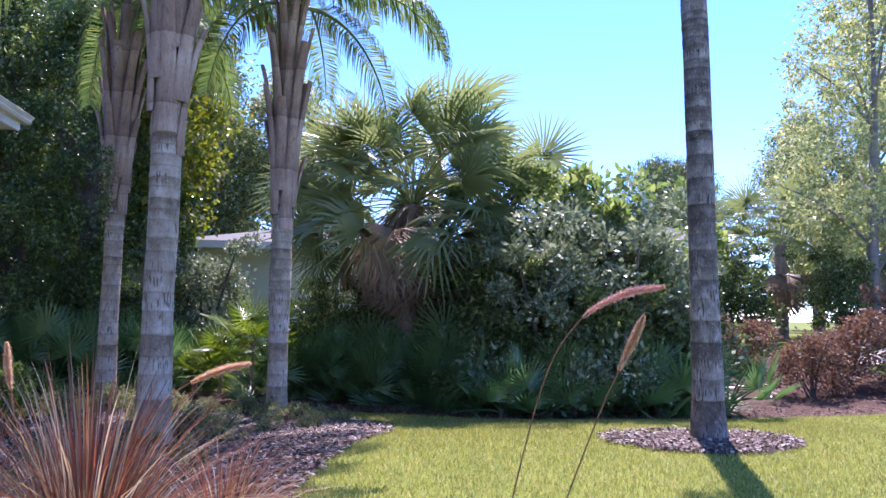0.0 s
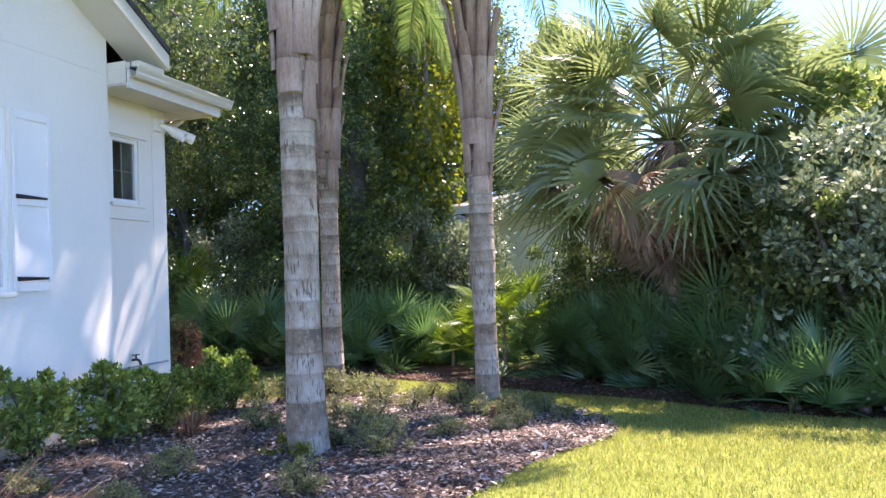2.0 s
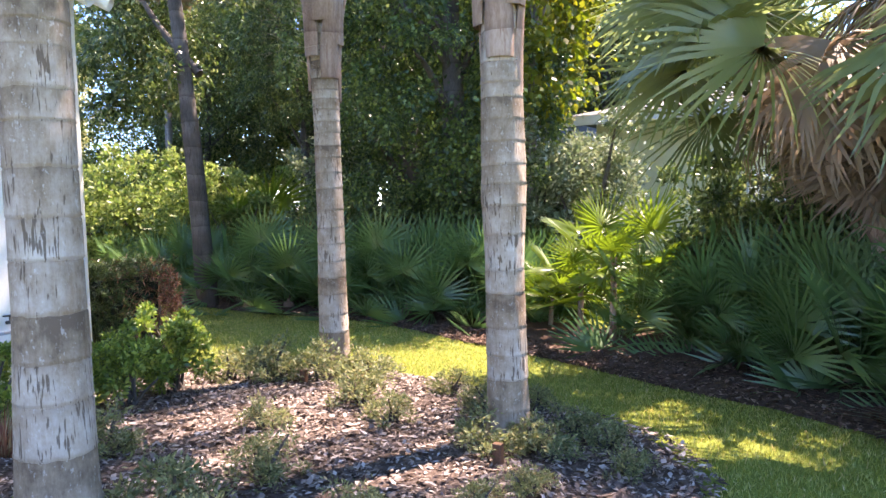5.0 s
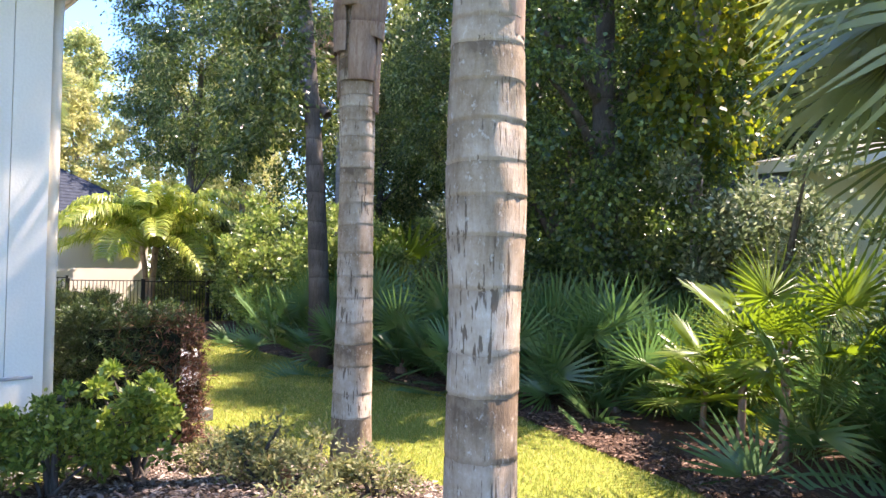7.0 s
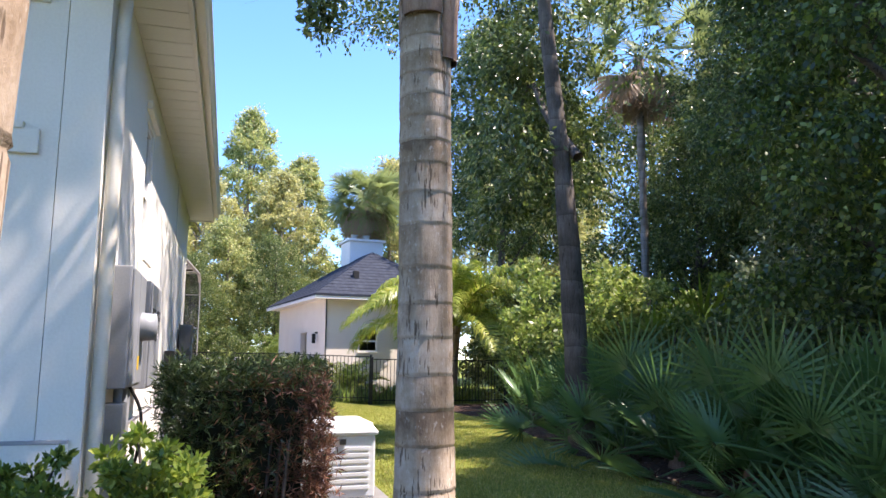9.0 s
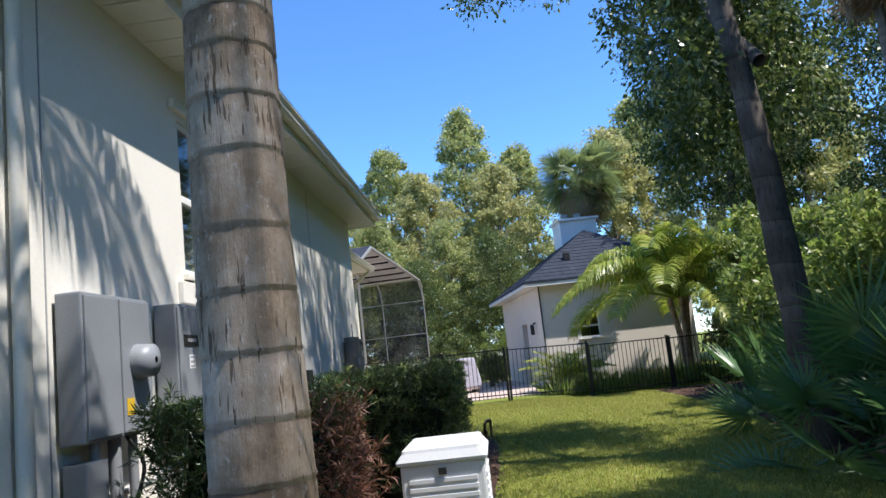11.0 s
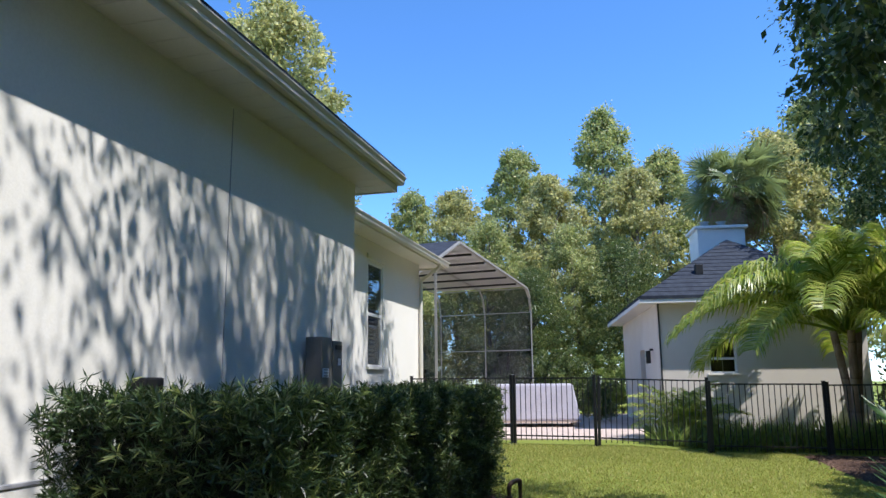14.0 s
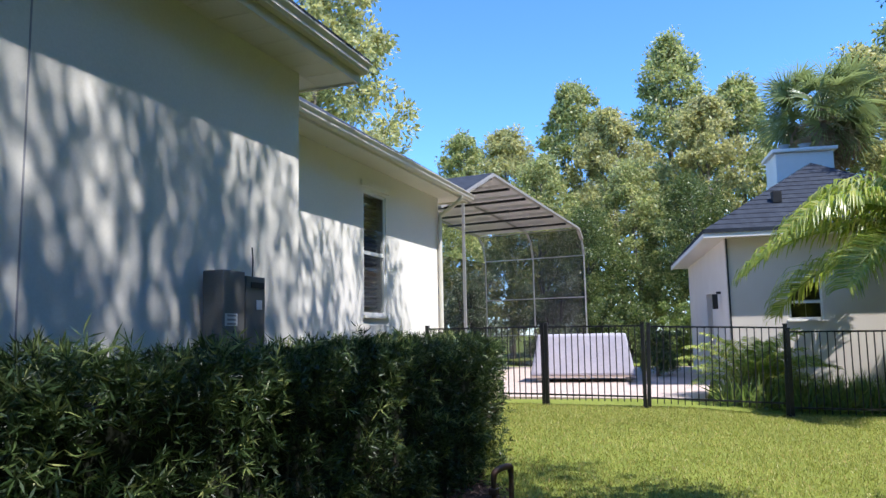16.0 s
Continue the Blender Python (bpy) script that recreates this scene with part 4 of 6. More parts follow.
cond = thing("condenser", (-10.64, 9.24, -0.28), "dark round-cornered air conditioning condenser behind the hedge", "air conditioner")
part("cabinet", boxes(((-0.34, -0.34, 0), (0.34, 0.34, 0.72)), bevel=0.06), cond, mat=generator_white)
for k in range(14):
    part("grille_bar", boxes(((-0.30, 0.34, 0.06 + 0.046 * k), (0.30, 0.352, 0.078 + 0.046 * k))), cond, mat=bar_grey)
V, F = tube_np([(0, 0, 0.72), (0, 0, 0.74), (0, 0, 0.76), (0, 0, 0.765)], [0.33, 0.33, 0.29, 0.02], 28)
part("fan_cover", mesh_of("fan_cover", V, F, black_plastic, True), cond, "black round fan cover")
part("warning_tag", boxes(((0.06, 0.30, 0.70), (0.16, 0.34, 0.86))), cond, mat=yellow_plastic)

stand = thing("standpipe", (-14.95, 10.80, gz(-14.95, 10.80)), "pair of brown copper irrigation pipes with an elbow", "pipe")
pipe("riser", [(0, 0, -0.05), (0, 0, 0.12), (0.0, 0.0, 0.24)], 0.022, copper_pipe, stand)
pipe("riser", [(-0.17, 0.10, -0.05), (-0.17, 0.10, 0.14), (-0.17, 0.10, 0.27)], 0.022, copper_pipe, stand)
pipe("elbow", [(0, 0, 0.22), (-0.01, 0.01, 0.275), (-0.085, 0.05, 0.30), (-0.16, 0.095, 0.30), (-0.17, 0.10, 0.25)], 0.026, copper_pipe, stand)
part("collar", boxes(((-0.035, -0.035, 0.10), (0.035, 0.035, 0.15)), bevel=0.01), stand, mat=copper_pipe)

# ---------- iron fence ----------
picket = mesh_bm("picket", boxes(((-0.008, -0.008, 0.07), (0.008, 0.008, 1.34))), black_iron)
post_me = mesh_bm("post", boxes(((-0.03, -0.03, -0.4), (0.03, 0.03, 1.38)), ((-0.036, -0.036, 1.38), (0.036, 0.036, 1.40)), bevel=0.004), black_iron)


def fence_panel(name, x0, y0, z0, x1, y1, z1, label):
    L = math.hypot(x1 - x0, y1 - y0)
    ang = math.degrees(math.atan2(y1 - y0, x1 - x0))
    fall = Matrix(((1, 0, 0, 0), (0, 1, 0, 0), ((z1 - z0) / L, 0, 1, 0), (0, 0, 0, 1)))
    f = thing(name, pose(x0, y0, z0, 0, 0, ang) @ fall, label, "fence" if name == "iron_fence" else "gate", "black fence panels" if name == "iron_fence" else "")
    part("post", post_me, f)
    part("post", post_me, f, at=(L - 0.065, 0, 0))
    for z in (0.16, 1.335):
        part("rail", boxes(((0.03, -0.014, z - 0.014), (L - 0.095, 0.014, z + 0.014)), bevel=0.002), f, mat=black_iron)
    n = int((L - 0.2) / 0.105)
    for k in range(n):
        part("picket", picket, f, at=(0.13 + (L - 0.32) * k / max(1, n - 1), 0, 0))
    return f


FENCE = [(-22.0, 7.4, -0.06), (-21.9, 9.70, -0.07), (-21.8, 11.43, -0.10), (-21.8, 13.58, -0.23), (-21.8, 15.7, -0.27), (-21.9, 17.8, -0.27), (-21.9, 19.9, -0.27)]
for k in range(len(FENCE) - 1):
    (xa, ya, za), (xb, yb, zb) = FENCE[k], FENCE[k + 1]
    fence_panel("fence_gate" if k == 1 else "iron_fence", xa, ya, za, xb, yb, zb, "black iron garden gate with thin bars" if k == 1 else "black iron picket fence panel on the lawn edge")

# ---------- covered tub on the patio ----------
tub = thing("covered_tub", pose(-28.2, 9.25, -0.07, 0, 0, 8) @ Matrix.Scale(1.22, 4), "low spa tub under a pale lilac sheet on the patio", "spa tub")
tb = boxes(((-0.7, -1.05, 0.14), (0.7, 1.05, 0.98)), bevel=0.05)
for v in tb.verts:
    k = (v.co.z - 0.14) / 0.84
    v.co.y = v.co.y * (1 - 0.16 * k) + 0.04 * math.sin(v.co.x * 9)
    v.co.x *= 1 - 0.1 * k
part("sheet", tb, tub, "pale lilac sheet", mat=tarp)
for sx in (-0.55, 0.55):
    for sy in (-0.9, 0.9):
        part("leg", boxes(((sx - 0.05, sy - 0.05, 0), (sx + 0.05, sy + 0.05, 0.14))), tub, mat=bar_grey)
part("frame", boxes(((-0.7, -1.05, 0.10), (0.7, 1.05, 0.14))), tub, mat=paver)

# ---------- pool cage ----------
cage = thing("pool_cage", (0, 0, 0), "aluminium screen enclosure with mansard roof over the pool", "screen enclosure")


def beam(p, q, r=0.04, mat=None):
    p, q = Vector(p), Vector(q)
    d = q - p
    bm = boxes(((-r * 0.6, -r, 0), (r * 0.6, r, d.length)))
    me = mesh_bm("beam", bm, mat or aluminium)
    return part("beam", me, cage, at=Matrix.Translation(p) @ d.to_track_quat("Z", "X").to_matrix().to_4x4())


# profile along the long side: east slope, ridge, long west slope, rounded west end
PROF = [(0.0, 3.98), (1.2, 4.47), (3.0, 5.27), (10.25, 4.74), (10.62, 4.42), (10.82, 3.86), (10.82, -0.07)]


def bay(v, u, z):
    """A point u along the enclosure and v across it; it stands a little askew to the house."""
    return (-24.0 - 0.992 * u - 0.123 * v, 6.93 + 0.123 * u - 0.992 * v, z)


for k in range(3):
    v = 1.9 * k
    for a, b in zip(PROF, PROF[1:]):
        beam(bay(v, *a), bay(v, *b), 0.055 if k == 0 and b[1] > 4.2 else 0.032)
    beam(bay(v, 1.2, -0.07), bay(v, 1.2, 4.43), 0.032)
for u_, z_ in ((10.25, 4.74), (10.82, 3.86), (10.82, 1.1), (10.82, 2.4)):
    beam(bay(0, u_, z_), bay(3.8, u_, z_), 0.025)
for u_ in (0.6, 1.3, 2.1, 3.0, 4.2, 5.4, 6.6, 7.8, 9.0):
    z_ = 3.98 + 0.43 * u_ if u_ < 3 else 5.27 - 0.0731 * (u_ - 3)
    beam(bay(0.04, u_, z_ - 0.08), bay(3.8, u_, z_ - 0.08), 0.05, black_iron)


def sheet(name, quad, mat, parent):
    bm = bmesh.new()
    a = [bm.verts.new(p) for p in quad]
    n = (Vector(quad[1]) - Vector(quad[0])).cross(Vector(quad[2]) - Vector(quad[0])).normalized() * 0.004
    b = [bm.verts.new(Vector(p) + n) for p in quad]
    bm.faces.new(a), bm.faces.new(b[::-1])
    for k in range(4):
        bm.faces.new([a[k], a[(k + 1) % 4], b[(k + 1) % 4], b[k]])
    return part(name, bm, parent, mat=mat)


for k in range(2):
    v0, v1 = 1.9 * k, 1.9 * k + 1.9
    for p, q in (((10.25, 4.74), (10.62, 4.42)), ((10.62, 4.42), (10.82, 3.86)), ((10.82, 3.86), (10.82, 0.0))):
        sheet("screen_panel", [bay(v0, *p), bay(v1, *p), bay(v1, *q), bay(v0, *q)], screen_m, cage)
    for p, q in (((0.0, 4.03), (1.2, 4.52)), ((1.2, 4.52), (3.0, 5.33)), ((3.0, 5.33), (6.6, 5.07)), ((6.6, 5.07), (10.25, 4.80))):
        sheet("roof_panel", [bay(v0, *p), bay(v1, *p), bay(v1, *q), bay(v0, *q)], shingles if p[0] < 3 else roof_screen_m, cage)
for ua, ub in ((1.2, 6.0), (6.0, 10.82)):
    sheet("screen_panel", [bay(3.8, ua, 0), bay(3.8, ub, 0), bay(3.8, ub, 3.8), bay(3.8, ua, 3.8)], screen_m, cage)
# ---------- guest house ----------
GH = pose(-26.6, 12.80, -0.1, 0, 0, 8)
guest = thing("guest_house", GH, "small cream stucco guest house with dark hip roof and chimney", "house")
part("wall", wall_slab(0, 5.2, -0.4, 3.3, [(1.25, 1.95, 1.45, 2.30)], 0.2, lambda a, d, z: (-d, a, z)), guest, mat=guest_stucco)
part("wall", wall_slab(-7.5, -0.2, -0.4, 3.3, [(-3.6, -2.6, 0.0, 2.2)], 0.2, lambda a, d, z: (a, d, z)), guest, mat=guest_stucco)
part("wall", boxes(((-7.5, 5.0, -0.4), (-0.2, 5.2, 3.3))), guest, mat=guest_stucco)
part("wall", boxes(((-7.7, 0, -0.4), (-7.5, 5.2, 3.3))), guest, mat=guest_stucco)
part("roof", roof_mesh(-8.2, 0.5, -0.5, 5.7, 3.38, 33), guest, "dark blue-grey shingle hip roof", mat=shingles)
# shingle courses on the two slopes that face the garden
half, tn = 3.1, math.tan(radians(33))
for k in range(15):
    f0 = k / 15
    run = half * f0
    z0_ = 3.38 + 0.07 + run * tn
    step = half / 15
    part("shingle_course", boxes(((0.5 - run - step * 1.05, -0.5 + run, z0_ + 0.002), (0.5 - run, 5.7 - run, z0_ + 0.016))), guest, mat=shingles)
    part("shingle_course", boxes(((-8.2 + run, -0.5 + run, z0_ + 0.001), (0.5 - run, -0.5 + run + step * 1.05, z0_ + 0.015))), guest, mat=shingles)
part("soffit", boxes(((-8.1, -0.45, 3.30), (0.45, 5.65, 3.315))), guest, mat=soffit_paint)
part("fascia", boxes(((0.45, -0.5, 3.28), (0.48, 5.68, 3.42)), ((-8.2, -0.5, 3.28), (0.45, -0.47, 3.42))), guest, mat=white_paint)
part("downspout", boxes(((0.005, 0.02, -0.3), (0.035, 0.05, 3.3))), guest, mat=black_plastic)
window("window", guest, EX(0, 1.25, 1.45), 0.70, 0.85, 0.45, False, 1)
part("room", boxes(((-3, 0.4, -0.3), (-2.9, 4.9, 3.2))), guest, mat=interior)
ch = part("chimney", boxes(((-5.6, 2.15, 3.6), (-4.3, 3.65, 6.15)), bevel=0.02), guest, "white stucco chimney", mat=white_paint)
part("cap", boxes(((-5.7, 2.05, 6.15), (-4.2, 3.75, 6.25)), bevel=0.02), ch, mat=white_paint)
for k in range(2):
    V, F = tube_np([(-5.0, 2.55 + 0.55 * k, 6.25), (-5.0, 2.55 + 0.55 * k, 6.5), (-5.0, 2.55 + 0.55 * k, 6.52), (-5.0, 2.55 + 0.55 * k, 6.53)], [0.14, 0.14, 0.18, 0.02], 14)
    part("flue", mesh_of("flue", V, F, aluminium, True), ch, "metal flue")
lan = part("wall_lantern", boxes(((-1.06, -0.20, 1.75), (-0.94, -0.08, 2.10)), ((-1.03, -0.10, 2.10), (-0.97, 0.0, 2.16)), bevel=0.01), guest, "black wall lantern", mat=black_iron)
part("roof_vent", boxes(((-0.75, 1.2, 4.15), (-0.55, 1.4, 4.42)), bevel=0.01), guest, mat=black_plastic)

# ---------- houses beyond the shrubs ----------


def far_house(name, m, w, d, h, wall_mat, pitch, label, wins):
    t = thing(name, m, label, "house")
    holes = [(x, x + 1.0, 0.9, 2.2) for x in wins]
    part("wall", wall_slab(0, w, -1.0, h, holes, 0.2, lambda a, dd, z: (a, dd, z)), t, mat=wall_mat)
    part("wall", boxes(((0, 0.2, -1), (0.2, d, h))), t, mat=wall_mat)
    part("wall", boxes(((w - 0.2, 0.2, -1), (w, d, h))), t, mat=wall_mat)
    part("wall", boxes(((0.2, d - 0.2, -1), (w - 0.2, d, h))), t, mat=wall_mat)
    part("roof", roof_mesh(-0.55, w + 0.55, -0.55, d + 0.55, h, pitch), t, "weathered grey shingle roof", mat=pale_shingles)
    part("fascia", boxes(((-0.57, -0.59, h - 0.14), (w + 0.57, -0.55, h + 0.05)), ((w + 0.55, -0.55, h - 0.14), (w + 0.59, d + 0.55, h + 0.05))), t, mat=white_paint)
    for x in wins:
        wm = Matrix(((1, 0, 0, x), (0, -1, 0, 0), (0, 0, 1, 0.9), (0, 0, 0, 1)))
        window("window", t, wm, 1.0, 1.3, 0.5, False, 0)
    part("room", boxes(((0.3, 2.5, -0.9), (w - 0.3, 2.6, h - 0.1))), t, mat=interior)
    return t


far_house("neighbour_house", pose(-4.6, 20.0, 0.0), 8.0, 7.0, 3.35, cream_wall, 14, "pale yellow-green neighbouring house with grey hip roof", [3.0])
far_house("neighbour_house", pose(-8.6, 23.5, 0.0), 5.0, 6.0, 3.3, cream_wall, 20, "pale yellow neighbouring house with grey roof", [])
far_house("neighbour_house", pose(7.5, 30.0, 0.8), 9.5, 7.0, 4.1, guest_stucco, 20, "white neighbouring house with pale roof", [7.8])

# ---------- plants ----------


def to_m(V, M):
    A = np.array(M)
    return V @ A[:3, :3].T + A[:3, 3]


def fan(rng, R, segs=26, spread=250, fold=0.25, droop=0.25, width=0.045, split=0.35):
    """A fan frond's blade: segments round a hub at the origin, the frond's axis along +x, its face up +z."""
    th = np.radians(np.linspace(-spread / 2, spread / 2, segs)) + rng.normal(0, 0.02, segs)
    L = R * (0.72 + 0.28 * np.cos(th * 0.6)) * rng.uniform(0.93, 1.05, segs)
    d = np.stack([np.cos(th), np.sin(th), np.zeros(segs)], -1)
    s = np.stack([-np.sin(th), np.cos(th), np.zeros(segs)], -1)
    lift = fold * np.abs(np.sin(th))
    V, F = [], []
    st = [0.04, split, 0.7, 1.0]
    wd = [0.35, 1.0, 0.7, 0.06]
    dr = [0.0, 0.0, 0.35, 1.0]
    hang = droop * rng.uniform(0.6, 1.6, segs)
    for q in range(4):
        c = d * (L * st[q])[:, None]
        c[:, 2] += lift * L * st[q] - hang * L * dr[q] * 0.5
        w = width * wd[q] * R
        tilt = np.array([0, 0, 0.5 * w])
        V.append(c - s * w * 0.5 + tilt), V.append(c + s * w * 0.5 - tilt * 0.3)
    V = np.stack(V, 1)
    b = np.arange(segs) * 8
    F.append(np.stack([0 * b, 0 * b + 1, b + 3, b + 2], -1))
    for q in (1, 2):
        F.append(np.stack([b + 2 * q, b + 2 * q + 1, b + 2 * q + 3, b + 2 * q + 2], -1))
    return V.reshape(-1, 3), np.concatenate(F)


def frond_pose(az, el, start, roll=0.0):
    """A frame whose x points at azimuth az and elevation el (degrees)."""
    return Matrix.Translation(start) @ pose(0, 0, 0, 0, 0, az) @ pose(0, 0, 0, 0, -el, 0) @ pose(0, 0, 0, roll, 0, 0)


def petiole(start, az, el0, length, sag, r=0.014):
    a = math.radians(az)
    pts = []
    for t in np.linspace(0, 1, 6):
        e = math.radians(el0 - sag * t)
        pts.append((t * length * math.cos(e), t * length * math.sin(e)))
    P = np.array([(start[0] + h * math.cos(a), start[1] + h * math.sin(a), start[2] + z) for h, z in pts])
    return tube_np(P, np.linspace(r * 1.3, r * 0.7, 6), 5), P[-1], el0 - sag


def fan_fronds(name, mat, seed, n, R, el_range, pet, sag, segs, droop, top=(0, 0, 0), spread=240, width=0.05, fold=0.25, tilt=30, roll=28):
    """The fronds of a fan palm, each with its stem, as one mesh a frond."""
    rng = np.random.default_rng(seed)
    out = []
    for k in range(n):
        az = 137.5 * k + rng.uniform(-18, 18)
        el = el_range[0] + (el_range[1] - el_range[0]) * ((k + 0.5) / n) + rng.uniform(-8, 8)
        ln = pet * rng.uniform(0.75, 1.15)
        start = (top[0] + 0.04 * math.cos(math.radians(az)), top[1] + 0.04 * math.sin(math.radians(az)), top[2] + rng.uniform(-0.1, 0.1))
        stem, end, e2 = petiole(start, az, el, ln, sag)
        V, F = fan(rng, R * rng.uniform(0.8, 1.1), segs, spread, fold, droop, width)
        V, F = merge([stem, (to_m(V, frond_pose(az, e2 - tilt + rng.uniform(-14, 14), end, rng.uniform(-roll, roll))), F)])
        out.append(mesh_of(name, V, F, mat))
    return out


saws = [fan_fronds("frond", saw_leaf, 10 + k, 17 + k, 0.60, (-4, 84), 0.85, 16, 24, 0.10, (0, 0, 0.15), 235, 0.046, 0.16, -36, 42) for k in range(5)]


def saw_palmetto(x, y, s, k, az=0, mat=None):
    z = gz(x, y)
    t = thing("saw_palmetto", Matrix.Translation((x, y, z)) @ pose(0, 0, 0, 0, 0, az) @ Matrix.Scale(s, 4), "saw palmetto clump with blue-green fan fronds", "palmetto", "palmettos along the rear bed")
    for me in saws[k % 5]:
        part("frond", me, t)
    V, F = tube_np([(0, 0, -0.1), (0.02, 0, 0.06), (0.03, 0.02, 0.2)], [0.09, 0.08, 0.03], 7)
    part("trunk", mesh_of("trunk", V, F, boot_bark, True), t, "short fibrous brown trunk")
    return t


prng = np.random.default_rng(5)
SAW = []
# thicket behind the lawn, under the fan palm and to the end of the bed
for u in np.linspace(0.16, 0.88, 33):
    i = int(u * 89)
    p = rbA[i]
    nrm = rbB[i] - rbA[i]
    nrm = nrm / np.linalg.norm(nrm)
    for row in range(3):
        q = p + nrm * ((0.9 if p[0] > 2 else 2.2 if p[0] > -5 else 1.7) + 1.0 * row) + prng.normal(0, 0.25, 2)
        if -4.3 < q[0] < -1.45 and q[1] < 17.6:
            continue
        SAW.append((q[0], q[1], prng.uniform(0.9, 1.2) + 0.14 * row))
SAW += [(-6.4, 15.1, 1.3), (-7.2, 15.6, 1.4), (-5.4, 15.6, 1.4), (-8.2, 15.6, 1.25), (-4.9, 15.1, 1.15), (-9.2, 15.2, 1.4), (-0.4, 14.2, 1.15), (0.5, 13.5, 1.2), (1.5, 12.5, 1.1), (-10.0, 14.9, 1.2), (-12.4, 15.4, 1.25), (5.7, 10.2, 1.0)]
for k, (x, y, s) in enumerate(SAW):
    saw_palmetto(x, y, s, k, prng.uniform(0, 360))


# cabbage palm with a skirt of dead fronds
def cabbage_palm(x, y, h, R, n, seed, label, live=None, skirt=16, lean=(0, 0), low=-12, trunk_mat=None, pet=1.6):
    z = gz(x, y)
    t = thing("cabbage_palm", (x, y, z), label, "palm tree")
    tops = (lean[0], lean[1], h)
    P = curve([(0, 0, -0.3), (lean[0] * 0.3, lean[1] * 0.3, h * 0.4), (lean[0], lean[1], h)], 30)
    rr = np.random.default_rng(seed)
    V, F = tube_np(P, (0.11 if trunk_mat else 0.19) + 0.03 * rr.normal(size=(30, 14)) * np.linspace(0.3, 1.3, 30)[:, None], 14)
    part("trunk", mesh_of("trunk", V, F, trunk_mat or boot_bark, True), t, "rough brown trunk with old leaf bases")
    for me in fan_fronds("frond", live or fan_leaf_mat, seed, n, R, (low, 84), R * pet, 26, 34, 0.5, tops, 260, 0.044, 0.30, 4, 62):
        part("frond", me, t)
    for me in fan_fronds("dead_frond", dead_fan, seed + 1, skirt, R * 0.95, (-78, 4), R * 1.05, 40, 24, 0.6, (lean[0], lean[1], h - 0.1), 150, 0.05, 0.5, 20):
        part("dead_frond", me, t, "hanging dead brown frond")
    return t


cabbage_palm(0.75, 13.4, 3.95, 1.18, 88, 31, "broad cabbage palm with dead fronds hanging under the crown", skirt=110, low=-8)
cabbage_palm(2.6, 14.4, 3.7, 1.05, 36, 37, "second cabbage palm crown behind the first", skirt=24)
cabbage_palm(-43, 17.2, 10.6, 1.4, 60, 41, "tall cabbage palm with a shaggy brown skirt beyond the roof", skirt=60, low=-38, pet=1.1)
cabbage_palm(-21.6, 22.6, 11.6, 1.3, 34, 43, "tall thin cabbage palm among the trees", skirt=24, trunk_mat=pale_bark)
cabbage_palm(14.5, 22, 3.2, 1.3, 30, 45, "cabbage palm beside the white house", skirt=10)


# small bright fan palm
def windmill(x, y, s, seed, label, hub=0.6):
    t = thing("fan_palm", Matrix.Translation((x, y, gz(x, y))) @ Matrix.Scale(s, 4), label, "palm tree")
    V, F = tube_np([(0, 0, -0.1), (0.02, 0.01, hub * 0.5), (0.03, 0.02, hub + 0.02)], [0.055, 0.042, 0.045], 9)
    part("trunk", mesh_of("trunk", V, F, boot_bark, True), t, "slim brown trunk")
    for me in fan_fronds("frond", bright_fan, seed, 17, 0.62, (-5, 80), 0.62, 25, 24, 0.12, (0.03, 0.02, hub), 260, 0.052, 0.14, -15):
        part("frond", me, t)


windmill(-2.4, 14.1, 0.98, 51, "small bright green fan palm in a sunny gap", 1.15)
windmill(-3.1, 14.75, 0.95, 52, "low bright fan palm beside the sunny gap", 0.7)
windmill(-3.7, 15.1, 0.8, 55, "low bright fan palm by the vines", 0.55)
windmill(-13.2, 18.0, 2.0, 53, "sunlit fan palm at the wood's edge")
windmill(-15.0, 18.5, 1.7, 54, "sunlit fan palm among bushes")


